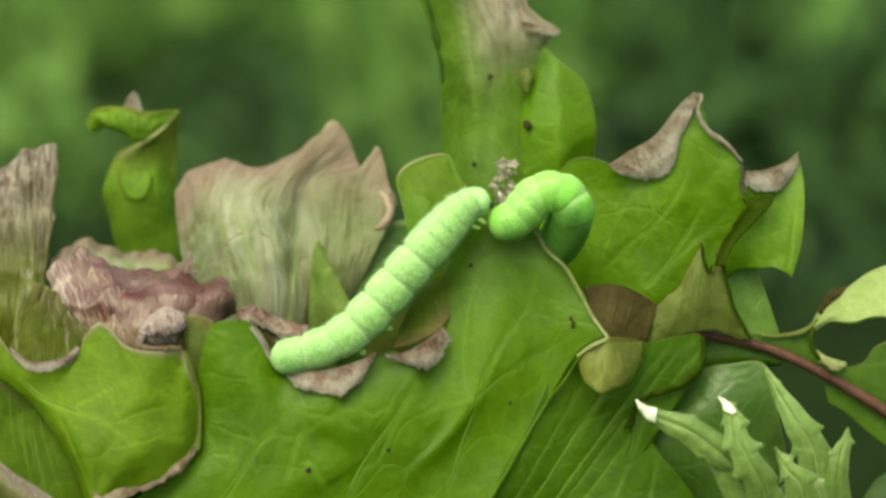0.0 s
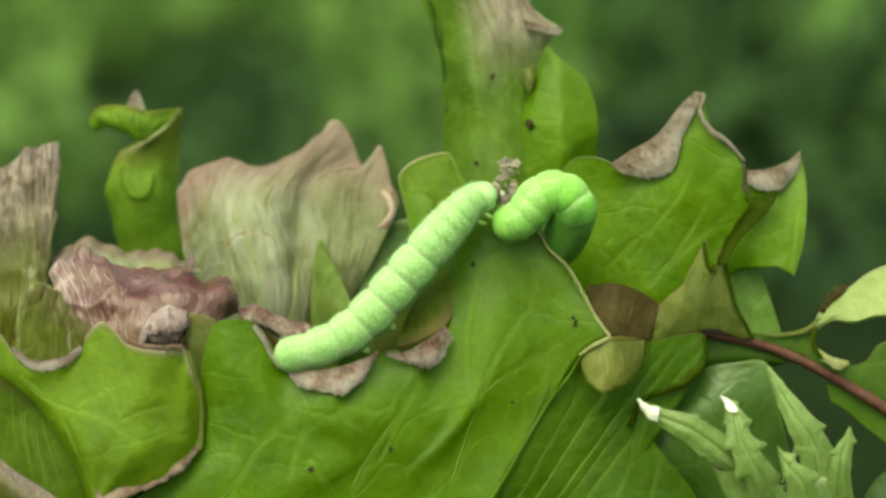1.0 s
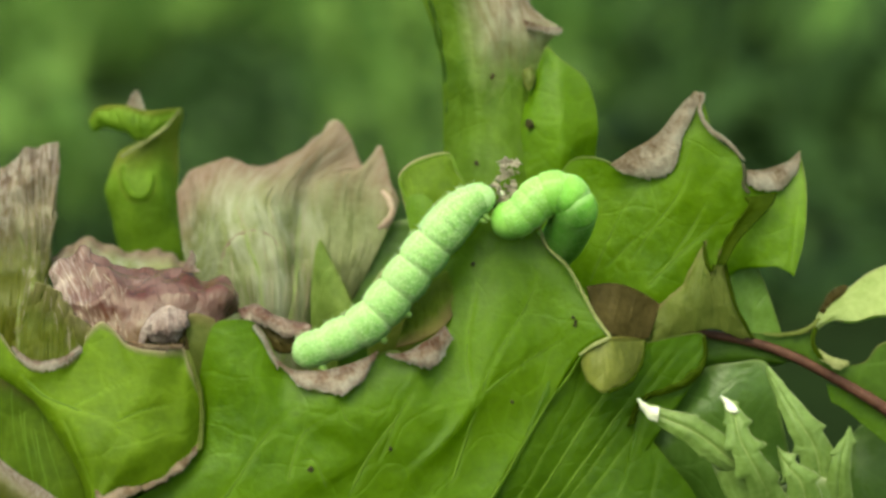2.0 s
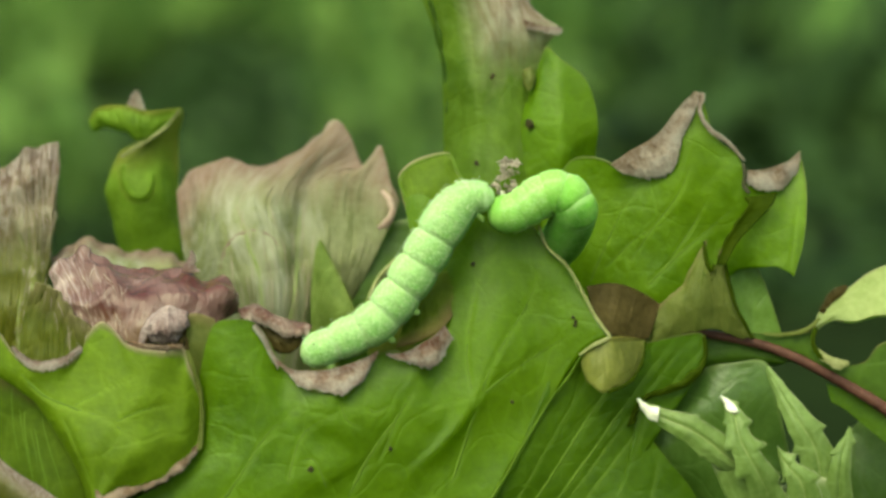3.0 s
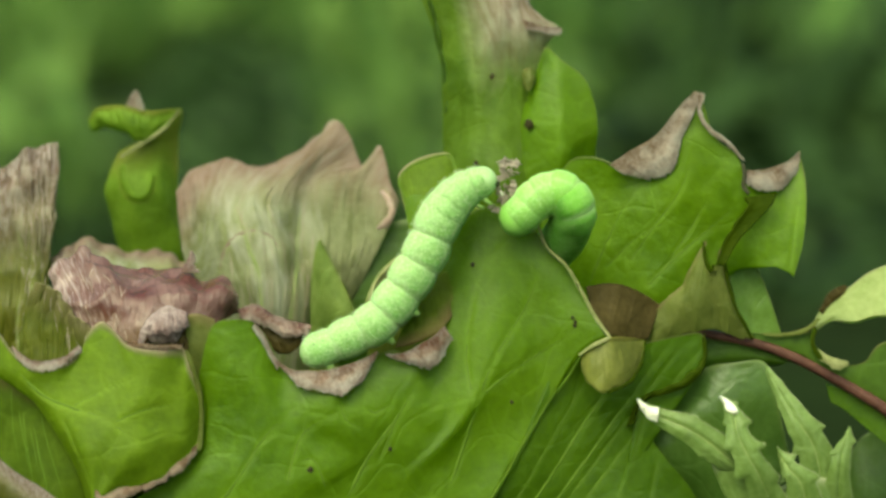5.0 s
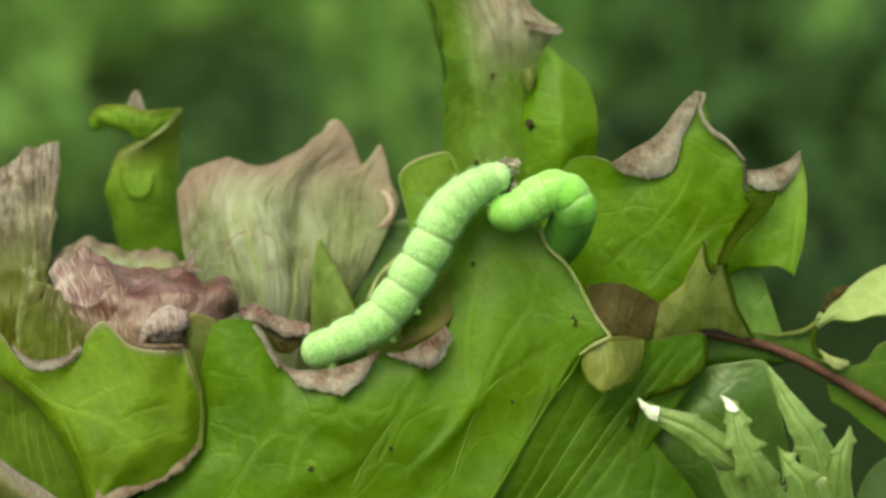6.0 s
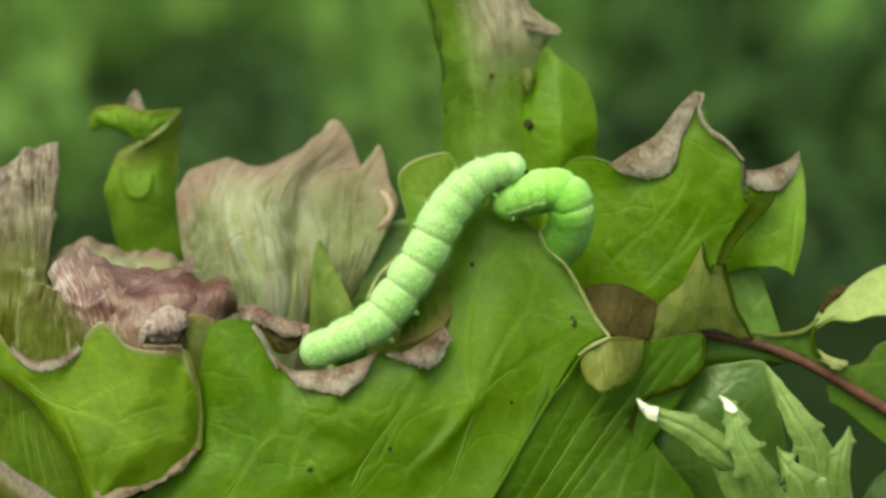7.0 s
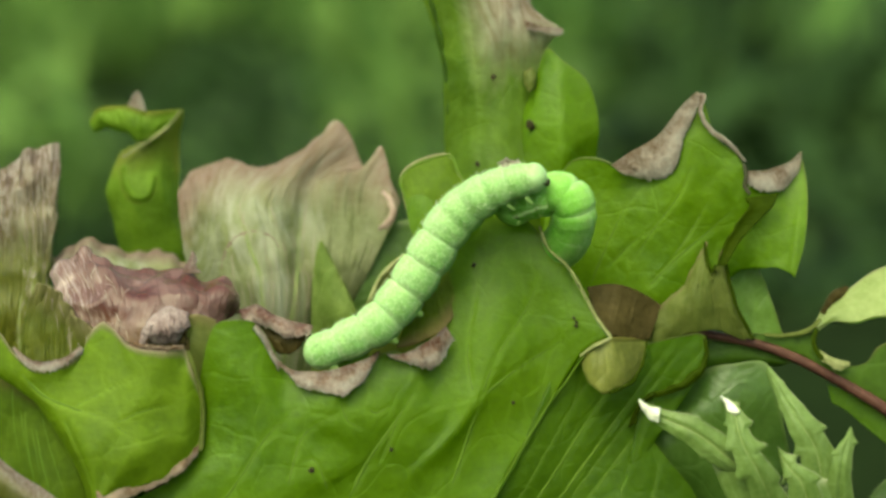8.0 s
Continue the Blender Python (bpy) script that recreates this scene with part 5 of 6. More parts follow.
    curl(ob, M_RUST, [(-31.78, -4.1, 151.28), (-28.63, -4.37, 151), (-26.27, -4.15, 151.06)], [(-31.68, -4.16, 150.97), (-28.62, -4.55, 150.66), (-26.27, -4.21, 150.75)], 0.4, label="thin pinkish lip", ragged=0.3, seed=52)
    curl(ob, M_RUST, [(-24.77, -5.26, 141.04), (-26.43, -6.01, 139.9), (-29.22, -6.84, 138.38), (-31.94, -7.97, 137.9), (-34.92, -9, 137.87)], [(-25.0, -5.48, 140.02), (-26.49, -6.67, 138.68), (-29.13, -7.87, 137.37), (-31.84, -9.07, 136.55), (-34.63, -9.73, 136.36)], 0.8, label="brown rolled lower margin", ragged=0.3, seed=53)
    curl(ob, M_OLIVE, [(-26.24, -3.49, 150.3), (-25.55, -3.91, 148.35), (-24.82, -3.76, 145.66), (-24.71, -4.48, 142.3), (-25, -5.41, 140.32)], [(-25.89, -3.49, 150.3), (-25.15, -3.91, 148.35), (-24.42, -3.76, 145.66), (-24.31, -4.48, 142.3), (-24.6, -5.41, 140.32)], 0.4, label="pale brown rim", crumple=0.06)
    ob, g = leaf(top, M_UNDER_SHADE, "shaded brownish green leaf under the front leaf", [
        [(-49.75, 1.99, 150.11), (-46.65, 0.65, 148.65), (-43.58, -0.68, 147.2), (-40.69, -1.04, 145.51), (-37.8, -1.4, 143.81), (-33.76, -1.88, 141.55)],
        [(-49.36, -1.4, 143.81), (-45.14, -2.6, 142.95), (-41.52, -3.8, 142.1), (-37.51, -4.04, 140.98), (-33.62, -3.56, 138.45)],
        [(-48.98, -5.47, 134.25), (-43.64, -6.43, 134.56), (-39.49, -7.39, 134.87), (-35.65, -6.43, 134.56), (-31.77, -5.47, 134.25)],
        [(-41.85, -9.57, 105.36), (-38.65, -11.44, 106.2), (-36.07, -9.57, 105.36)],
        crown(-12, 26, 5)], 110, 80, 0.4, 0.6, seed=61.0, wrinkle=0.3)
    strands(ob, g, M_VEIN, 9, (0.25, 0.8), (0.05, 0.3), 0.35, 0.09, 73)
    ob, g = leaf(top, M_EDGE, "brown mottled lower leaf margin", [
        [(-47.27, -9.82, 142.68), (-44.47, -10.14, 141.14), (-42.23, -10.49, 139.5), (-39.99, -10.77, 138.19), (-37.75, -11.1, 136.65)],
        [(-47.08, -11.47, 139.69), (-44.29, -11.59, 139.14), (-42.06, -11.88, 137.78), (-40.38, -12.17, 136.41), (-38.71, -12.52, 134.78)],
        [(-47.83, -8.93, 132.41), (-44.43, -9.05, 131.85), (-41.6, -9.17, 131.3), (-39.9, -9.29, 130.74)],
        [(-30.59, 7.57, 70.58), (-28.69, 7.57, 70.58), (-26.8, 7.57, 70.58)], crown(-20, 30, 5)], 70, 50, 0.4, 0.5, seed=20.0)
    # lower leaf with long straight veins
    ob, g = leaf(top, M_LOW_SHADE, "lower green leaf with long straight veins", [
        [(11.66, 0.5, 148.09), (15.48, 1.5, 148.91), (19.03, 2.4, 149.29), (22.32, 3.4, 149.64), (25.03, 4.3, 150.02), (26.85, 4.8, 149.89), (27.27, 4.4, 147.57), (26.12, 3.6, 145.59), (23.6, 2.8, 144.47), (21.32, 2.2, 144.02), (20.14, 1.8, 142.68), (21.16, 1.6, 140.24), (23.25, 1.4, 137.25), (25.65, 1.2, 134.25), (27.48, 1, 130.31)],
        [(10.62, -0.02, 145.82), (14.16, 0.88, 146.53), (17.46, 1.7, 146.84), (20.53, 2.6, 147.14), (23.1, 3.41, 147.46), (24.87, 3.88, 147.34), (25.43, 3.55, 145.29), (24.6, 2.86, 143.55), (22.57, 2.18, 142.56), (20.76, 1.68, 142.17), (19.91, 1.35, 140.98), (20.99, 1.19, 138.83), (23.02, 1.04, 136.19), (25.3, 0.89, 133.54), (27.1, 0.73, 130.07)],
        [(8.61, -0.97, 141.46), (11.62, -0.26, 141.96), (14.45, 0.39, 142.16), (17.11, 1.1, 142.35), (19.4, 1.75, 142.57), (21.1, 2.15, 142.46), (21.92, 1.95, 140.93), (21.71, 1.5, 139.64), (20.62, 1.04, 138.9), (19.69, 0.72, 138.6), (19.47, 0.52, 137.71), (20.67, 0.46, 136.1), (22.56, 0.39, 134.14), (24.66, 0.33, 132.17), (26.39, 0.26, 129.59)],
        [(6.01, -2.08, 135.72), (8.32, -1.6, 135.95), (10.55, -1.17, 136.03), (12.67, -0.7, 136.1), (14.6, -0.26, 136.18), (16.23, 0.03, 136.08), (17.37, 0.01, 135.24), (17.97, -0.14, 134.52), (18.1, -0.3, 134.1), (18.31, -0.39, 133.91), (18.9, -0.41, 133.4), (20.26, -0.36, 132.51), (21.99, -0.31, 131.42), (23.83, -0.26, 130.33), (25.47, -0.21, 128.91)],
        [(2.97, -3, 128.9), (4.48, -2.81, 128.83), (6.01, -2.63, 128.77), (7.53, -2.44, 128.71), (9.06, -2.26, 128.64), (10.58, -2.07, 128.58), (12.12, -1.89, 128.52), (13.65, -1.7, 128.45), (15.18, -1.51, 128.39), (16.72, -1.33, 128.33), (18.26, -1.14, 128.26), (19.8, -0.96, 128.2), (21.35, -0.77, 128.14), (22.9, -0.59, 128.07), (24.44, -0.4, 128.01)],
        [(0.95, -3.97, 102.85), (4.48, -4.9, 103.27), (8.04, -3.97, 102.85)], crown(4, 30, 7)], 150, 110, 0.4, 0.4, seed=22.0)
    for u, a in ((0.08, 0.16), (0.15, 0.28), (0.24, 0.3), (0.29, 0.16), (0.37, 0.2), (0.62, 0.14), (0.82, 0.14)):
        vein(ob, g, M_VEIN, [(u, 0.6), (u + 0.004, 0.4), (u + 0.01, 0.2), (u + 0.016, 0.06)], a, 0.06)
    # Dark strips stand for the shadow along the leaf's turned edge.
    for line, second in (([(27.12, 4, 150.09), (27.36, 3.6, 147.77), (26.27, 2.8, 145.68), (23.64, 2, 144.44), (21.14, 1.4, 144)], [(26.95, 4, 149.61), (27.01, 3.6, 147.77), (25.67, 2.8, 146.16), (23.28, 2, 145.05), (21.25, 1.4, 144.48)]), ([(21.38, 1.4, 144.12), (19.73, 1, 142.9), (18.92, 0.7, 141.05)], [(21.72, 1.4, 144.73), (20.3, 1, 143.63), (19.73, 0.7, 141.53)])):
        curl(ob, M_SHADEFOLD, line, second, 0.35, name="fold", label="rolled rim, dark with painted shade", crumple=0.1)
    return top


def spot(parent, x, y, z, r, mat=M_HOLE, name="scar"):
    """A small raised blotch of uneven outline, lying on the leaf."""
    bm = bmesh.new()
    bmesh.ops.create_icosphere(bm, subdivisions=2, radius=1.0)
    for v in bm.verts:
        d = 1 + 0.6 * noise.noise(v.co * 1.5 + Vector((x, z, 0)))
        v.co = Vector((x + v.co.x * d * r, y + v.co.y * 0.12 * r, z + v.co.z * d * r * 1.2)) / 1000.0
    return part(name, bm, mat, parent)


def fray(parent, cx, cz, rng):
    """A shred of chewed leaf: a thin bent flake with a torn outline."""
    cy = rng.uniform(1.4, 3.0)
    size, turn, tip, seed = rng.uniform(0.25, 0.7), rng.uniform(0, math.pi), rng.uniform(-0.9, 0.9), rng.uniform(0, 50)
    n = 9
    grid = np.zeros((n, n, 3))
    for j in range(n):
        for i in range(n):
            u, v = i / (n - 1) - 0.5, j / (n - 1) - 0.5
            torn = 1 + 0.7 * noise.noise(Vector((u * 3 + seed, v * 3, 1)))
            p = Vector((u * 1.5 * torn, 0.5 * noise.noise(Vector((u * 2.5, v * 2.5, seed))) + 0.5 * u * u, v * torn)) * size
            p.rotate(Euler((tip, turn, tip * 0.6)))
            grid[j, i] = (cx + p.x, cy + p.y, cz + p.z)
    child("shred", sheet_mesh("shred", grid, 0.08), M_FRAY, parent, "chewed brown leaf shred")


LETTUCE = lettuce()


# ---- a wavy leaf on a red rib, beside the lettuce
def ribbed_leaf():
    top = thing("oak_leaf_lettuce", "wavy oak-leaf lettuce leaf on a dark red rib", "lettuce")
    path = flow([(23.9, 8, 149.53), (26.48, 6.99, 149.59), (30.64, 6.84, 148.89), (34.2, 6.66, 148.02), (37.76, 6.35, 146.57), (41.92, 5.88, 144.36), (46.67, 5.26, 141.46), (54.59, 4.96, 135.24)], 60)
    rest = flow([tuple(path[-1]), (75, 14, 90), (62, 30, 40), (45, 40, 6)], 30)
    path = np.concatenate([path, rest[1:]])
    rib = child("rib", tube_mesh("rib", path, np.linspace(0.4, 0.8, len(path)), 12), M_REDRIB, top, "dark red leaf rib")
    leaf(top, M_OLIVE, "olive wavy lobe with a notched tip", [
        [(20.51, 4.41, 147.07), (21.57, 5.39, 151.69), (24.83, 6.26, 154.81), (27.24, 7.24, 159.43), (27.81, 6.34, 156.18), (28.99, 6.86, 158.6), (29.46, 6.37, 156.3), (30.57, 5.96, 152.46), (32.59, 5.87, 149.14)],
        [(21.55, 4.4, 147.99), (23.87, 4.81, 151.83), (26.79, 5.22, 154.75), (28.12, 5.67, 154.94), (29.5, 5.44, 152.88), (31.56, 5.7, 149.3)],
        [(22.45, 4.75, 148.69), (25.1, 5.02, 149.96), (28.09, 5.51, 150.32), (29.88, 5.58, 149.7), (31.41, 5.85, 149.02)]], 110, 60, 0.35, 0.5, seed=31.0, wrinkle=0.4, ridge=0.1)
    for first, second in (([(26.98, 6.91, 159.31), (27.19, 6.32, 157.51), (27.76, 5.86, 156.29), (28.23, 6, 156.98)], [(27.15, 6.91, 159.31), (27.37, 6.35, 157.63), (27.82, 5.91, 156.52), (28.11, 6.03, 157.1)]),
                          ([(28.95, 6.39, 158.34), (29.42, 5.86, 155.81), (30.39, 5.48, 152.57), (32.1, 5.29, 149.28)], [(29.12, 6.39, 158.34), (29.65, 5.86, 155.81), (30.63, 5.48, 152.57), (32.46, 5.29, 149.28)])):
        curl(top, M_SHADEFOLD, first, second, 0.25, name="edge", label="thin dark lobe edge", crumple=0.04, thick=0.2)
    leaf(top, M_GLOSSY, "glossy rounded green lobe", [
        [(30.1, 8.74, 153.02), (30.4, 9.32, 155.76), (31.71, 9.56, 156.87), (33.02, 9.37, 156), (34.21, 8.8, 153.32), (35.64, 7.91, 149.12)],
        [(30.63, 8.24, 150.69), (31.37, 9, 153.27), (32.57, 9.06, 153.56), (33.73, 8.37, 151.27), (34.75, 7.9, 149.06)],
        [(31.83, 7.84, 148.77), (32.84, 7.86, 148.88), (33.97, 7.84, 148.77)]], 60, 40, 0.35, 0.3, seed=32.0)
    leaf(top, M_PALELEAF, "pale yellow-green wavy lobe", [
        [(38.98, 8.08, 149.93), (40.2, 9.47, 151.63), (43, 10.85, 153.33), (45.4, 11.23, 155.1), (48.4, 11.43, 156.04), (52.6, 11.38, 155.8)],
        [(38.95, 7.06, 149.94), (40.73, 7.36, 151.33), (43.27, 8.55, 152.15), (45.65, 8.74, 153.02), (48.63, 8.8, 153.32), (52.21, 8.8, 153.32)],
        [(39.07, 7.01, 149.71), (40.85, 7.24, 150.75), (43.11, 7.22, 150.69), (45.48, 7.33, 151.22), (48.45, 7.27, 150.93), (52.01, 7.09, 150.06)]], 80, 40, 0.4, 0.3, seed=33.0)
    curl(top, M_OLIVE, [(33.54, 6.48, 149.6), (35.62, 6.47, 149.54), (37.99, 6.59, 150.12), (39.35, 6.82, 151.22)], [(33.53, 6.34, 149.45), (35.72, 6.32, 149.33), (38.15, 6.43, 149.85), (39.51, 6.68, 151.01)], 0.15, name="edge", label="pale lobe edge", crumple=0.05)
    leaf(top, M_DEEP_SHADE, "green lobe along the rib, shade in its colour", [
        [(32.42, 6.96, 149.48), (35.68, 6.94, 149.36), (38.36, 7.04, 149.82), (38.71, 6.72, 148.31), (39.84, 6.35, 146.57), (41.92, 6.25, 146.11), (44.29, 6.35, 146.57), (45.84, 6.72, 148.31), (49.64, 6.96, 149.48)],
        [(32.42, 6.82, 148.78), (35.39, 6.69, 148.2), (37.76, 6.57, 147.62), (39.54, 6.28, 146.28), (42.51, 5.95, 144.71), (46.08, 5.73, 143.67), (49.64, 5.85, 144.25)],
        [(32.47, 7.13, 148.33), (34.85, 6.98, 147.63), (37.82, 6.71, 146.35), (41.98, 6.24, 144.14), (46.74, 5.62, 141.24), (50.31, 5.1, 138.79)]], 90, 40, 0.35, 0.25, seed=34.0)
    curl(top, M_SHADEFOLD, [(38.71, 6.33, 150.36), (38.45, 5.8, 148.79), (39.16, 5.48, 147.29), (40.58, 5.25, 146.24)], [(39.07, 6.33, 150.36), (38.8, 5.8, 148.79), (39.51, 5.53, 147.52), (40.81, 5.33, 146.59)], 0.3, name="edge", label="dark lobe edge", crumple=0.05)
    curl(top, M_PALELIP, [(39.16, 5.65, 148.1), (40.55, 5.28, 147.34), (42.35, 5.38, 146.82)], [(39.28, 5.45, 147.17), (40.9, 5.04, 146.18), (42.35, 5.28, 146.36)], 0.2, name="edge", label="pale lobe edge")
    leaf(top, M_DEEP_SHADE, "green lobe hanging from the rib, shade in its colour", [
        [(26.28, 7.84, 148.77), (30.16, 7.75, 148.36), (33.73, 7.56, 147.49), (36.71, 7.32, 146.32)],
        [(26.88, 7.32, 146.32), (30.16, 7.41, 146.79), (33.14, 7.39, 146.67), (35.82, 7.29, 146.2)],
        [(27.58, 8.1, 145.19), (30.27, 8.16, 145.48), (32.66, 8.22, 145.78), (35.18, 8.22, 145.78)]], 50, 24, 0.35, 0.2, seed=35.0)
    leaf(top, M_LOW_SHADE, "green lobe below the rib", [
        [(40.41, 6.82, 143.99), (42.67, 6.65, 143.17), (46.25, 6.23, 141.19), (51.02, 5.58, 138.16)],
        [(40.65, 6.57, 142.82), (42.67, 6.42, 142.12), (45.36, 6.01, 140.2), (49.83, 5.39, 137.28)],
        [(40.89, 6.42, 142.12), (42.38, 6.25, 141.31), (44.76, 5.83, 139.32), (48.63, 5.18, 136.29)]], 50, 24, 0.35, 0.2, seed=36.0)
    curl(top, M_BROWNFOLD, [(39.57, 8.43, 151.57), (41.04, 9.84, 153.38), (42.7, 10.94, 153.75)], [(40.05, 8.36, 151.22), (41.64, 9.59, 152.21), (43, 10.81, 153.16)], 0.5, name="tip", label="withered dark tip", crumple=0.4)


ribbed_leaf()


# ---- frilled endive in the corner
def toothed(parent, upper, lower, label, seed, teeth=5, depth=0.8):
    """A lobe of the frilled leaf: a keeled blade between two edges with small teeth."""
    n = 60
    a, b = flow(upper, n), flow(lower, n)
    c = (a + b) / 2
    s = np.linspace(0, 1, n)[:, None]
    saw = ((np.linspace(0, teeth, n) % 1.0) ** 3 * np.array([max(0.1, 0.75 + 1.3 * noise.noise(Vector((int(k * teeth / n) * 1.7, seed, 0.5)))) for k in range(n)]) * np.sin(np.linspace(0.1, math.pi - 0.1, n)))[:, None]
    a = a + (a - c) / np.maximum(np.linalg.norm(a - c, axis=1, keepdims=True), 0.3) * saw * depth
    b = b + (b - c) / np.maximum(np.linalg.norm(b - c, axis=1, keepdims=True), 0.3) * np.roll(saw, 7, 0) * depth
    keel = np.array([0, -0.4, 0.05]) * np.sin(s * math.pi / 2 + 0.2)
    rows = [a, (a * 2 + c) / 3 + keel * 0.5, (a + 2 * c) / 3 + keel, c + keel * 0.5, (b + 2 * c) / 3 + keel, (b * 2 + c) / 3 + keel * 0.5, b]
    grid = blade(rows, n, 28, 0.2, 0, seed)
    ob = child("lobe", sheet_mesh("lobe", grid, 0.4), M_FRISEE, parent, label)
    vein(ob, grid, M_VEINPALE, [(0.03, 0.5), (0.4, 0.5), (0.97, 0.5)], 0.08, 0.2)
    return ob


def endive():
    top = thing("endive", "frilled pale green endive with toothed lobes and whitish tips", "endive")
    lobe = toothed(top, [(19.69, -5.12, 145.56), (21.59, -6.25, 145.05), (25.46, -7.45, 144.21), (28.85, -7.95, 141.84), (32.08, -7.75, 137.95), (35.05, -7.74, 133.2)], [(20.03, -5.3, 144.66), (21.03, -6.53, 143.72), (24.33, -7.95, 141.84), (26.98, -8.38, 139.79), (30.38, -7.75, 137.95), (31.64, -7.74, 133.2)], "long toothed lobe with a white tip", 51)
    curl(lobe, M_WHITE, [(19.5, -6.06, 145.93), (20.41, -6.78, 145.43), (21.56, -7.21, 145.32)], [(19.95, -6.25, 145.05), (20.69, -7.04, 144.21), (21.34, -7.48, 144.05)], 0.4, name="tip", label="whitish tip", n=20)
    lobe = toothed(top, [(27.88, -6.01, 146.15), (29.58, -7.25, 145.15), (30.59, -8.8, 142.67), (32.5, -9.44, 139.65), (36.05, -8.7, 133.51)], [(28.11, -6.15, 145.49), (28.23, -7.42, 144.32), (28.45, -8.97, 141.85), (30.03, -9.67, 138.55), (31.51, -8.7, 133.51)], "short toothed lobe with a white tip", 52)
    curl(lobe, M_WHITE, [(27.73, -6.37, 146.37), (28.9, -7.12, 145.76), (29.4, -7.86, 145.15)], [(28.07, -6.51, 145.71), (28.23, -7.21, 145.32), (28.83, -7.91, 144.93)], 0.3, name="tip", label="whitish tip", n=20)
    toothed(top, [(33.06, -0.5, 148.05), (35.01, -2, 145.77), (37.34, -3.57, 143.23), (39.34, -4.28, 139.86), (41.35, -5.83, 132.57)], [(33.18, -0.68, 147.2), (34.09, -2.24, 144.64), (35.1, -3.86, 141.82), (36.19, -4.4, 139.3), (36.48, -5.83, 132.57)], "long pointed lobe", 53)
    toothed(top, [(33.44, -7.05, 141.28), (34.89, -8.3, 140.18), (37.03, -8.71, 138.25), (38.88, -8.81, 132.96)], [(33.67, -7.24, 140.39), (33.93, -8.6, 138.8), (34.49, -8.95, 137.14), (34.91, -8.81, 132.96)], "small pointed lobe", 54, 3)
    toothed(top, [(41.02, -4.71, 142.66), (41.25, -5.06, 140.99), (40.9, -5.6, 138.47), (41.64, -5.83, 132.57)], [(40.67, -4.95, 141.54), (39.65, -5.18, 140.43), (39.07, -5.6, 138.47), (38.2, -5.83, 132.57)], "hooked side lobe", 55, 3)
    leaf(top, M_FRISEE, "ribbed foot of the frilled leaf", [
        [(26.82, -7.78, 139.73), (28.88, -8.22, 141.51), (31.06, -8.92, 139.19), (33.47, -8.47, 137.46), (35.33, -5.64, 137.29), (38.14, -5.21, 137.4), (39.59, -5.45, 137.23)],
        [(29.93, -7.98, 132.09), (32.08, -8.93, 132.41), (34.91, -8.93, 132.41), (37.33, -7.98, 132.09), (41.06, -6.07, 131.45)],
        [(33.73, -0.86, 107.84), (36.71, -0.86, 107.84), (39.69, -0.86, 107.84)],
        [(28.82, -1.77, 55.48), (30.06, -1.77, 55.48), (31.3, -1.77, 55.48)],
        [(36, 28, 10), (38, 27, 8), (40, 28, 10)]], 50, 60, 0.5, 0.4, seed=56.0)
    leaf(top, M_DULL, "broad dull green leaf behind the frilled one", [
        [(20.03, 5.46, 137.57), (22.62, 5.48, 142.51), (26.78, 6.1, 145.41), (29.93, 5.32, 146.53), (33.6, 5.35, 146.71), (34.78, 4.64, 143.35), (35.68, 4.74, 139.02), (36.42, 4.96, 135.24)],
        [(20.54, 3.75, 134.37), (24.02, 3.78, 139.3), (27.46, 3.37, 142.18), (30.99, 3.49, 142.75), (33.18, 3.9, 139.88), (34.5, 3.75, 134.37)],
        [(20.62, 3.72, 129.41), (25.29, 3.63, 133.79), (29.34, 2.92, 135.25), (33.01, 3.63, 133.79), (34.93, 3.72, 129.41)],
        [(24.49, 7.23, 97.82), (27.58, 7.23, 97.82), (30.68, 7.23, 97.82)],
        [(32, 32, 10), (36, 31, 8), (40, 32, 10)]], 90, 70, 0.4, 0.5, seed=57.0)
    swaying, g = leaf(top, M_DULL, "rounded shaded leaf swaying a little", [
        [(42.43, 13.92, 129.28), (43.36, 14.95, 134.12), (45.21, 15.59, 137.15), (48, 15.87, 138.48), (51.71, 16.04, 139.27), (55.42, 15.72, 137.75)],
        [(43.05, 13.15, 125.65), (44.74, 13.47, 132), (47.82, 13.86, 133.81), (51.52, 13.86, 133.81), (55.42, 14.3, 131.1)],
        [(45.57, 14.7, 94.47), (49.39, 14.7, 94.47), (53.21, 14.7, 94.47)],
        [(40, 36, 10), (44, 35, 8), (48, 36, 10)]], 60, 50, 0.4, 0.4, seed=58.0)
    return swaying


SWAYING = endive()


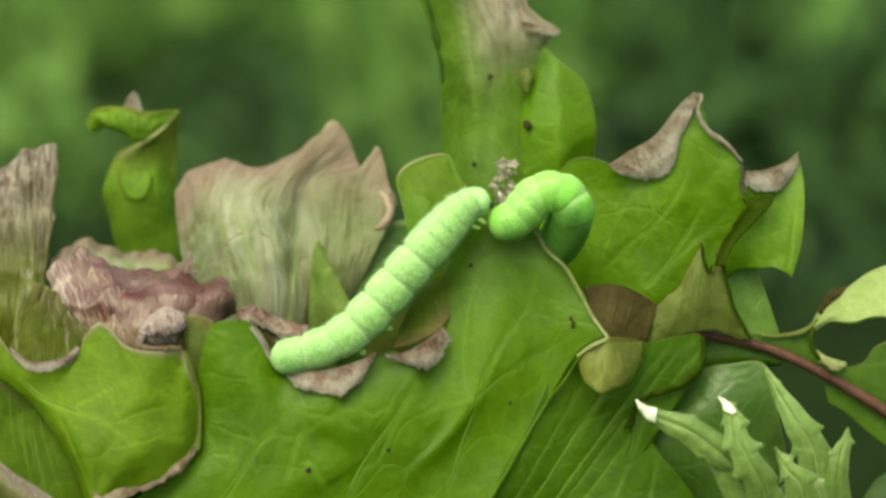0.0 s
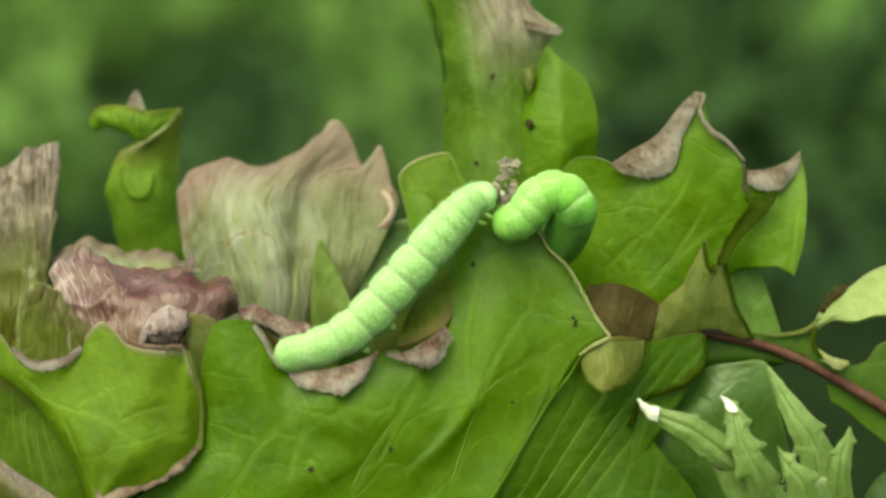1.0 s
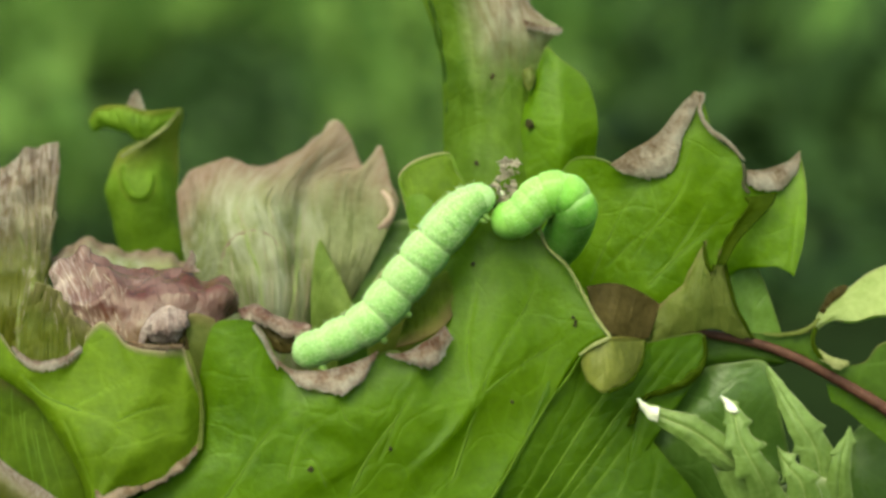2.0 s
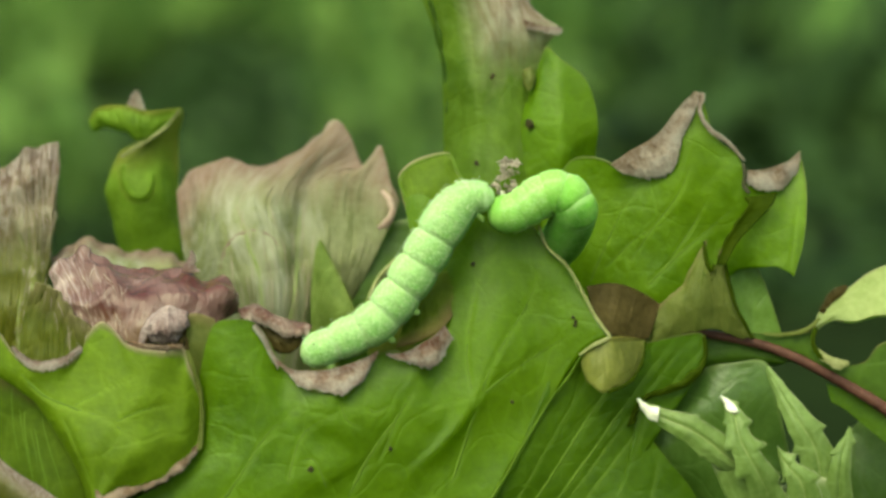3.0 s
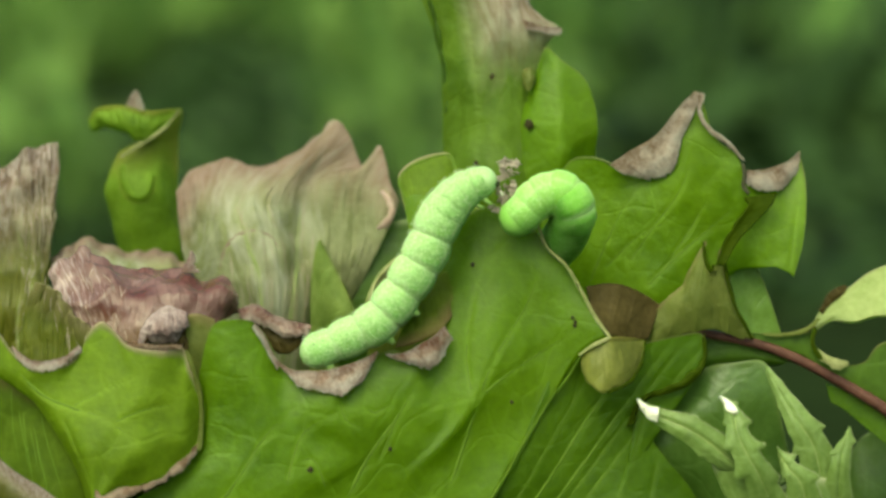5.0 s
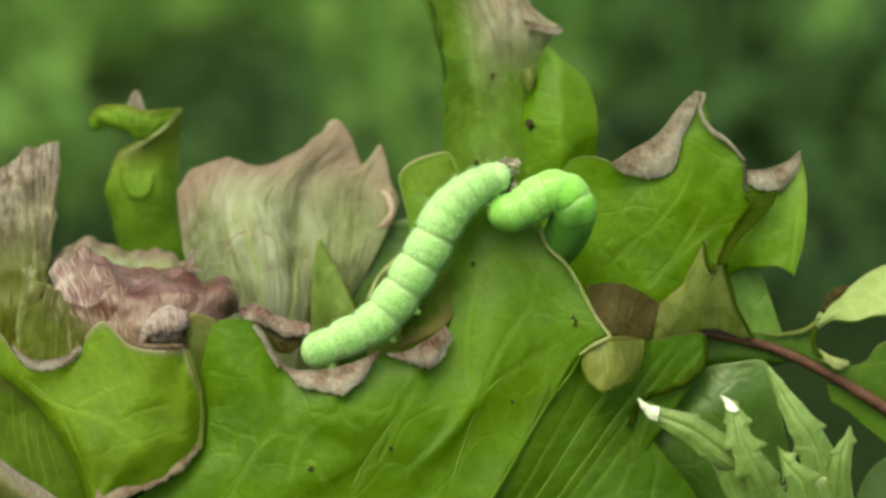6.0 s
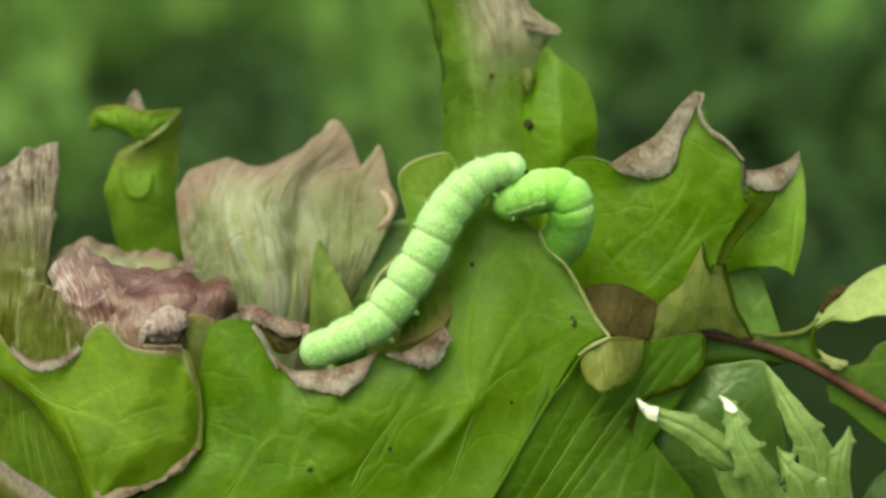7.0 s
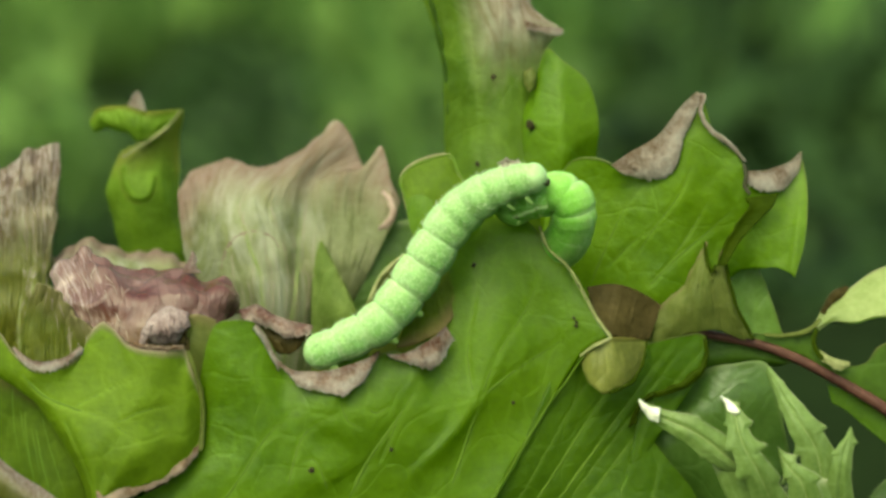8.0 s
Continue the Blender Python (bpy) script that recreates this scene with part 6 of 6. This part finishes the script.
# ---- caterpillars
def ring_mesh(name, half, radius, ahead=1.0, behind=1.0, flat=0.93, tail=False, dent=0.34):
    """One swollen body ring along x, its back towards z; ahead and behind: how far it narrows to its ends."""
    nx, na = 17, 24
    verts, faces = [], []
    for i in range(nx):
        u = -1 + 2 * i / (nx - 1)
        swell = 1 - dent * abs(u) ** 2.6
        if tail and u < 0:
            swell = max(0.05, 1 - abs(u) ** 2.4) ** 0.5
        taper = 1 + ((ahead - 1) * max(0, u) + (behind - 1) * max(0, -u))
        fine = 1 + 0.008 * math.cos(u * 12)
        for k in range(na):
            a = 2 * math.pi * k / na
            c, s = math.cos(a), math.sin(a)
            r = radius * swell * taper * fine
            low = 0.86 if s < 0 else 1.0
            r *= 1 + 0.018 * noise.noise(Vector((u * 2.2, c * 2 + radius, s * 2))) + 0.03 * max(0.0, 1 - abs(s + 0.35) * 4) * math.cos(u * 1.6)
            verts.append((u * half, r * c * flat, r * s * low))
    for i in range(nx - 1):
        for k in range(na):
            q = (k + 1) % na
            faces.append((i * na + k, (i + 1) * na + k, (i + 1) * na + q, i * na + q))
    faces.append(tuple(range(na)))
    faces.append(tuple(range((nx - 1) * na, nx * na))[::-1])
    me = bpy.data.meshes.new(name)
    me.from_pydata([(x / 1000, y / 1000, z / 1000) for x, y, z in verts], [], faces)
    me.shade_smooth()
    return me


def leg(parent, x, side, length, radius, mat, lean=0.3, name="leg"):
    path = flow([(x, side * 0.8, -1.2), (x + lean * 0.5, side * 1.15, -1.2 - length * 0.55), (x + lean, side * 0.95, -1.2 - length)], 8)
    me = tube_mesh(name, path, np.linspace(radius, radius * 0.45, 8), 10)
    return child(name, me, mat, parent)


def bristles(parent, radius, seed):
    """Short pale hairs over the back of a ring."""
    rng = random.Random(seed)
    verts, faces = [], []
    for _ in range(70):
        a, x = rng.uniform(-0.2, math.pi + 0.2), rng.uniform(-1.4, 1.4)
        d = Vector((rng.uniform(-0.3, 0.3), math.cos(a), math.sin(a)))
        p = Vector((x, math.cos(a) * radius * 0.9, math.sin(a) * radius * 0.94))
        s = d.cross(Vector((1, 0, 0))).normalized() * 0.028
        t = Vector((0.028, 0, 0))
        k = len(verts)
        for w in (s, t, -s, -t):
            verts.append(tuple((p + w) / 1000))
        verts.append(tuple((p + d * rng.uniform(0.28, 0.5)) / 1000))
        faces += [(k + q, k + (q + 1) % 4, k + 4) for q in range(4)]
    me = bpy.data.meshes.new("bristles")
    me.from_pydata(verts, [], faces)
    child("bristles", me, M_BRISTLE, parent, "short pale hairs")


RADII = (1.95, 2.2, 2.35, 2.45, 2.5, 2.5, 2.46, 2.32, 2.12, 1.82)


def caterpillar(label, mat, rear, base, girth, length, count, fore=0.1, head_size=1.0, face=M_HEAD):
    """Body rings and a head; ring zero bears the claspers."""
    top = thing("caterpillar", label, "caterpillar", "caterpillars on the leaf", place=tuple(c / 1000 for c in base))
    rings = []
    sizes = np.interp(np.linspace(0, 1, count), np.linspace(0, 1, len(RADII)), RADII)
    if count > 12:
        sizes = sizes * np.interp(np.linspace(0, 1, count), (0, 0.6, 0.8, 1), (1, 1, 1.1, 1.2))
    for k, r in enumerate(sizes):
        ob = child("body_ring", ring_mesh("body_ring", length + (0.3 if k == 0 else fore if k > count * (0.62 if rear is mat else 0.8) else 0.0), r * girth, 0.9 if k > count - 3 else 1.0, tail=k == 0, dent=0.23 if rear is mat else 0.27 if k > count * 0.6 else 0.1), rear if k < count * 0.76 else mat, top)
        if k in (0, 2, 3) and rear is mat or k == 0:
            for s in (-1, 1):
                leg(ob, 0.2, s, 1.1, 0.55, M_LEG, 0.2, "proleg")
        if k > count * 0.8 and (count < 13 or k % 2):
            for s in (-1, 1):
                leg(ob, 0.2, s, 1.1 if rear is mat else 0.6, 0.28, M_LEG, 0.5)
        if rear is mat:
            bristles(ob, r * girth, k)
            if k == 0:
                for q in range(3):
                    dot = spot(ob, -0.5 + 0.5 * q, -r * 0.62, r * (0.72 - 0.12 * (q % 2)), 0.13, M_DARK, "spot")
        rings.append(ob)
    bm = bmesh.new()
    bmesh.ops.create_uvsphere(bm, u_segments=24, v_segments=16, radius=1.0)
    for v in bm.verts:
        x, y, z = v.co
        v.co = Vector((x * 1.35 + 0.25 * z * (z < 0), y * 1.5 * (1 + 0.12 * z), z * 1.55 - 0.1 * abs(y))) * head_size / 1000.0
    head = part("head", bm, face, top, "pale green rounded head")
    bm = bmesh.new()
    bmesh.ops.create_uvsphere(bm, u_segments=12, v_segments=8, radius=1.0)
    for v in bm.verts:
        v.co = Vector((v.co.x * 0.45 + 0.95, v.co.y * 0.6, v.co.z * 0.4 - 0.85)) / 1000.0
    part("mouthparts", bm, M_DARK, head, "small brown mouthparts")
    for s in (-1, 1):
        for k in range(3):
            bm = bmesh.new()
            bmesh.ops.create_uvsphere(bm, u_segments=8, v_segments=6, radius=0.1 / 1000)
            bmesh.ops.translate(bm, verts=bm.verts, vec=Vector((0.75 + 0.12 * k, s * (1.02 - 0.1 * k), -0.25 - 0.2 * k)) / 1000)
            part("eye", bm, M_DARK, head)
    return top, rings, head


def along(points, fractions):
    """Places and directions at shares of a smooth line's length."""
    p = flow(points, 400)
    d = np.concatenate([[0], np.cumsum(np.linalg.norm(np.diff(p, axis=0), axis=1))])
    q = np.array([[np.interp(f * d[-1], d, p[:, a]) for a in range(3)] for f in fractions])
    e = 0.02
    r = np.array([[np.interp(min(f + e, 1) * d[-1], d, p[:, a]) - np.interp(max(f - e, 0) * d[-1], d, p[:, a]) for a in range(3)] for f in fractions])
    return q, r


def ring_pose(place, ahead, roll, back):
    """A ring at a place, its x along the body; its back to one side of the way ahead, turned by roll degrees towards the eye."""
    x = Vector(ahead).normalized()
    eye = Vector((0, -1, 0.2)).normalized()
    left = eye.cross(x).normalized()
    front = x.cross(left).normalized()
    a = radians(roll)
    z = (left * (back * math.cos(a)) + front * math.sin(a)).normalized()
    y = z.cross(x).normalized()
    m = Matrix((x, y, z)).transposed().to_4x4()
    m.translation = Vector(place)
    return m


def creep(animal, base, spines, roll, back=1, firm=0, pitch=0.0):
    """Moves the rings and the head along a body line given at each time."""
    top, rings, head = animal
    n = len(rings)
    share = [0.05 + 0.86 * k / (n - 1) for k in range(n)] + [0.95]
    keyed = [[] for _ in range(n + 1)]
    for t, line, *twist in spines:
        tail, fore = twist or roll
        if firm:
            span = np.linalg.norm(np.diff(flow(line, 400), axis=0), axis=1).sum()
            held = (1.6 + pitch * (firm - 1)) / span
            share = [(1.6 + pitch * k) / span for k in range(firm)] + [held + (0.95 - held) * (k + 1) / (n - firm + 0.4) for k in range(n - firm)] + [0.972]
        q, d = along(line, share)
        for k in range(n + 1):
            angle = tail + (fore - tail) * min(1.0, max(0.0, (k / n - 0.56) / 0.2))
            m = ring_pose((q[k] - np.array(base)) / 1000.0, d[k], angle, back)
            keyed[k].append((t, m))
    for ob, rows in zip(rings + [head], keyed):
        walk(ob, rows)


BASE_A = (-10.55, -2.37, 148.84)
BASE_B = (11.91, 1.61, 157.94)
LONG = caterpillar("light green caterpillar stretched along the chewed leaf edge", M_CAT, M_CAT, BASE_A, 1.04, 1.9, 11, -0.1)
CURLED = caterpillar("bright green caterpillar arched over the leaf tip", M_CAT_DEEP, M_CAT_REAR_SHADE, BASE_B, 1.0, 1.72, 16, -0.1, 1.3, M_HEAD_DEEP)


def motions():
    walk(SWAYING, [(t, pose(x / 1000, 0, z / 1000)) for t, x, z in (
        (0.0, 2.6, -6.4), (1.0, 2.6, -6.2), (1.4, 2.2, -4.8), (1.7, 0.8, -1.6), (2.3, 0.1, -0.3), (2.8, 0, 0), (4.4, 0, 0), (4.7, 0.2, -0.6),
        (5.2, 1.0, -2.4), (5.8, 2.0, -4.4), (6.3, 2.3, -5.2), (6.8, 2.5, -5.8), (7.3, 2.7, -6.6), (8.0, 2.8, -6.8))])
    way = []
    way.append((0.0, [(-16.75, -2.33, 149.06), (-12.79, -2.14, 149.92), (-9, -1.74, 151.8), (-5.68, -1.04, 155.13), (-2.81, -0.34, 158.38), (-0.11, 0.3, 161.39), (2.24, 0.84, 163.95), (4.36, 1.09, 165.1)]))
    way.append((0.5, [(-16.75, -2.33, 149.06), (-12.79, -2.14, 149.92), (-9, -1.74, 151.8), (-5.56, -1.01, 155.24), (-2.58, -0.32, 158.5), (0.17, 0.33, 161.56), (2.58, 0.93, 164.4), (4.7, 1.23, 165.78)]))
    way.append((1.0, [(-16.63, -2.3, 149.17), (-12.67, -2.12, 150.04), (-8.83, -1.7, 152.02), (-5.45, -0.99, 155.36), (-2.47, -0.3, 158.61), (0.34, 0.38, 161.78), (2.7, 0.93, 164.4), (4.82, 1.18, 165.55)]))
    way.append((1.5, [(-15.6, -2.25, 149.4), (-11.93, -2.02, 150.49), (-8.26, -1.59, 152.53), (-5.22, -0.94, 155.58), (-2.47, -0.27, 158.72), (0.34, 0.38, 161.78), (2.81, 0.93, 164.4), (4.82, 1.16, 165.44)]))
    way.append((2.1, [(-14.57, -2.25, 149.4), (-10.95, -1.96, 150.76), (-7.4, -1.56, 152.65), (-4.65, -0.91, 155.71), (-2.12, -0.22, 158.96), (0.29, 0.42, 161.99), (2.7, 0.94, 164.43), (4.59, 1.09, 165.1)]))
    way.append((2.8, [(-13.88, -2.25, 149.4), (-10.21, -1.94, 150.87), (-6.71, -1.53, 152.81), (-4.19, -0.89, 155.82), (-1.89, -0.17, 159.19), (0.29, 0.47, 162.22), (2.58, 0.96, 164.54), (4.47, 1.04, 164.88)]))
    way.append((3.1, [(-13.88, -2.25, 149.4), (-10.15, -1.94, 150.87), (-6.54, -1.53, 152.81), (-3.96, -0.86, 155.93), (-1.78, -0.15, 159.3), (0.06, 0.54, 162.55), (2.12, 1.06, 164.99), (4.59, 1.06, 164.99)]))
    way.append((3.5, [(-13.88, -2.25, 149.4), (-10.09, -1.94, 150.87), (-6.48, -1.53, 152.81), (-3.84, -0.84, 156.05), (-1.78, -0.15, 159.3), (-0.17, 0.59, 162.78), (1.78, 1.11, 165.21), (4.7, 1.06, 164.99)]))
    way.append((4.0, [(-13.88, -2.25, 149.4), (-10.09, -1.94, 150.87), (-6.48, -1.53, 152.81), (-3.84, -0.84, 156.05), (-1.78, -0.15, 159.3), (-0.06, 0.61, 162.89), (2.01, 1.08, 165.1), (4.93, 1.18, 165.55)]))
    way.append((4.3, [(-13.88, -2.25, 149.4), (-10.09, -1.94, 150.87), (-6.48, -1.53, 152.81), (-3.84, -0.84, 156.05), (-1.78, -0.13, 159.41), (-0.06, 0.64, 163), (2.01, 1.11, 165.21), (5.05, 1.25, 165.89)]))
    way.append((4.6, [(-13.88, -2.25, 149.4), (-10.09, -1.94, 150.87), (-6.48, -1.53, 152.81), (-3.84, -0.84, 156.05), (-1.78, -0.13, 159.41), (-0.11, 0.66, 163.11), (1.89, 1.16, 165.44), (4.7, 1.47, 166.9)]))
    way.append((5.2, [(-13.88, -2.25, 149.4), (-10.09, -1.94, 150.87), (-6.48, -1.53, 152.81), (-3.84, -0.84, 156.05), (-1.78, -0.13, 159.41), (-0.06, 0.66, 163.11), (2.01, 1.18, 165.55), (4.82, 1.51, 167.12)]))
    way.append((5.8, [(-13.82, -2.25, 149.4), (-10.04, -1.94, 150.87), (-6.48, -1.53, 152.81), (-3.84, -0.84, 156.05), (-1.72, -0.12, 159.43), (0.17, 0.65, 163.07), (2.29, 1.2, 165.65), (5.16, 1.5, 167.05)]))
    way.append((6.0, [(-13.82, -2.25, 149.4), (-10.04, -1.94, 150.87), (-6.48, -1.53, 152.81), (-3.84, -0.83, 156.1), (-1.66, -0.11, 159.48), (0.4, 0.68, 163.18), (2.92, 1.2, 165.65), (6.19, 1.59, 167.49)]))
    way.append((6.5, [(-13.88, -2.25, 149.4), (-10.09, -1.94, 150.87), (-6.54, -1.53, 152.81), (-3.84, -0.83, 156.1), (-1.66, -0.11, 159.48), (0.52, 0.7, 163.29), (3.61, 1.3, 166.1), (7.57, 1.64, 167.72)]))
    way.append((7.0, [(-13.88, -2.25, 149.4), (-10.09, -1.94, 150.87), (-6.54, -1.53, 152.81), (-3.84, -0.83, 156.1), (-1.61, -0.11, 159.48), (0.52, 0.72, 163.41), (3.5, 1.42, 166.66), (7.91, 1.78, 168.39)]))
    way.append((7.5, [(-13.82, -2.25, 149.4), (-10.04, -1.94, 150.87), (-6.48, -1.53, 152.81), (-3.79, -0.83, 156.1), (-1.55, -0.11, 159.48), (0.75, 0.72, 163.41), (3.84, 1.37, 166.43), (8.49, 1.74, 168.17)]))
    way.append((8.0, [(-13.65, -2.25, 149.4), (-9.86, -1.94, 150.87), (-6.31, -1.53, 152.81), (-3.61, -0.84, 156.05), (-1.38, -0.13, 159.37), (1.09, 0.4, 163.0), (4.63, -0.6, 166.0), (9.79, -1.7, 168.0)]))
    creep(LONG, BASE_A, way, (25, 25), 1, 7, 3.05)
    way = []
    way.append((0.0, [(4.2, 7.9, 154.6), (7.2, 7.7, 155.9), (9.6, 6.9, 157.4), (11.6, 5.0, 159.1), (12.7, 2.6, 161.3), (13.08, 0.82, 163.87), (11.7, 1.16, 165.44), (9.52, 1.06, 164.99), (7.63, 0.66, 163.09), (5.35, 1.47, 162.1)]))
    way.append((0.5, [(4.2, 7.9, 154.6), (7.2, 7.7, 155.9), (9.6, 6.9, 157.4), (11.6, 5.0, 159.1), (12.7, 2.6, 161.3), (13.08, 0.82, 163.87), (11.7, 1.16, 165.44), (9.64, 1.06, 164.99), (7.74, 0.63, 162.97), (5.47, 1.45, 161.99)]))
    way.append((1.5, [(4.2, 7.9, 154.6), (7.2, 7.7, 155.9), (9.6, 6.9, 157.4), (11.6, 5.0, 159.1), (12.7, 2.6, 161.3), (13.19, 0.8, 163.76), (11.81, 1.13, 165.33), (9.75, 1.04, 164.88), (7.86, 0.62, 162.92), (5.58, 1.43, 161.93)]))
    way.append((2.8, [(4.2, 7.9, 154.6), (7.2, 7.7, 155.9), (9.6, 6.9, 157.4), (11.6, 5.0, 159.1), (12.7, 2.6, 161.3), (13.19, 0.8, 163.76), (11.81, 1.16, 165.44), (9.64, 1.06, 164.99), (7.51, 0.78, 163.65), (5.07, 1.71, 163.23)]))
    way.append((3.5, [(4.2, 7.9, 154.6), (7.2, 7.7, 155.9), (9.6, 6.9, 157.4), (11.6, 5.0, 159.1), (12.7, 2.6, 161.3), (13.19, 0.8, 163.76), (11.81, 1.16, 165.44), (9.64, 1.04, 164.88), (7.51, 0.78, 163.65), (5.07, 1.68, 163.11)]))
    way.append((4.0, [(4.2, 7.9, 154.6), (7.2, 7.7, 155.9), (9.6, 6.9, 157.4), (11.6, 5.0, 159.1), (12.7, 2.6, 161.3), (13.19, 0.8, 163.76), (11.81, 1.16, 165.44), (9.64, 1.04, 164.88), (7.51, 0.8, 163.76), (5.07, 1.71, 163.23)]))
    way.append((4.3, [(4.2, 7.9, 154.6), (7.2, 7.7, 155.9), (9.6, 6.9, 157.4), (11.6, 5.0, 159.1), (12.7, 2.6, 161.3), (13.19, 0.8, 163.76), (11.81, 1.16, 165.44), (9.64, 1.04, 164.88), (7.69, 0.8, 163.76), (5.41, 1.73, 163.34)]))
    way.append((4.6, [(4.2, 7.9, 154.6), (7.2, 7.7, 155.9), (9.6, 6.9, 157.4), (11.6, 5.0, 159.1), (12.7, 2.6, 161.3), (13.08, 0.8, 163.76), (11.81, 1.16, 165.44), (9.75, 1.06, 164.99), (8.37, 0.73, 163.42), (7.02, 1.45, 161.99)]))
    way.append((5.2, [(4.2, 7.9, 154.6), (7.2, 7.7, 155.9), (9.6, 6.9, 157.4), (11.6, 5.0, 159.1), (12.7, 2.6, 161.3), (13.08, 0.8, 163.76), (11.81, 1.16, 165.44), (9.69, 1.06, 164.99), (8.03, 0.78, 163.65), (6.1, 1.56, 162.55)]))
    way.append((5.8, [(4.2, 7.9, 154.6), (7.2, 7.7, 155.9), (9.6, 6.9, 157.4), (11.6, 5.0, 159.1), (12.7, 2.6, 161.3), (13.08, 0.8, 163.76), (11.81, 1.16, 165.44), (9.64, 1.06, 164.99), (7.51, 0.78, 163.65), (4.95, 1.76, 163.45)]))
    way.append((6.0, [(4.2, 7.9, 154.6), (7.2, 7.7, 155.9), (9.6, 6.9, 157.4), (11.6, 5.0, 159.1), (12.7, 2.6, 161.3), (13.08, 0.8, 163.76), (11.81, 1.16, 165.44), (9.64, 1.06, 164.99), (7.51, 0.78, 163.65), (4.95, 1.76, 163.45)]))
    way.append((6.5, [(4.2, 7.9, 154.6), (7.2, 7.7, 155.9), (9.6, 6.9, 157.4), (11.6, 5.0, 159.1), (12.7, 2.6, 161.3), (12.96, 0.78, 163.65), (11.7, 1.11, 165.22), (9.52, 0.99, 164.66), (7.48, 1.76, 163.45), (4.87, 3.72, 163.07)], -50, 25))
    way.append((7.0, [(4.2, 7.9, 154.6), (7.2, 7.7, 155.9), (9.6, 6.9, 157.4), (11.6, 5.0, 159.1), (12.67, 2.6, 161.17), (12.91, 0.9, 163.86), (12.27, 1, 165.41), (10.21, 1.3, 165.59), (7.94, 1.9, 164.83), (5.55, 3, 163.8)], 28, 6))
    way.append((7.5, [(4.2, 7.9, 154.6), (7.2, 7.7, 155.9), (9.6, 6.9, 157.4), (11.6, 5.0, 159.1), (12.67, 2.6, 161.17), (12.85, 0.9, 163.86), (12.21, 1, 165.3), (10.21, 1.3, 165.47), (7.94, 1.9, 164.78), (5.55, 3, 163.74)], 28, 6))
    way.append((8.0, [(4.2, 7.9, 154.6), (7.2, 7.7, 155.9), (9.6, 6.9, 157.4), (11.6, 5.0, 159.1), (12.67, 2.6, 161.17), (12.91, 0.9, 163.74), (12.33, 1, 165.18), (10.45, 1.4, 165.28), (8.18, 2.1, 164.5), (5.91, 3.2, 163.29)], 28, 6))
    # Tail rolled so that the dark belly colour faces the camera.
    creep(CURLED, BASE_B, way, (-82, 45), -1)


motions()
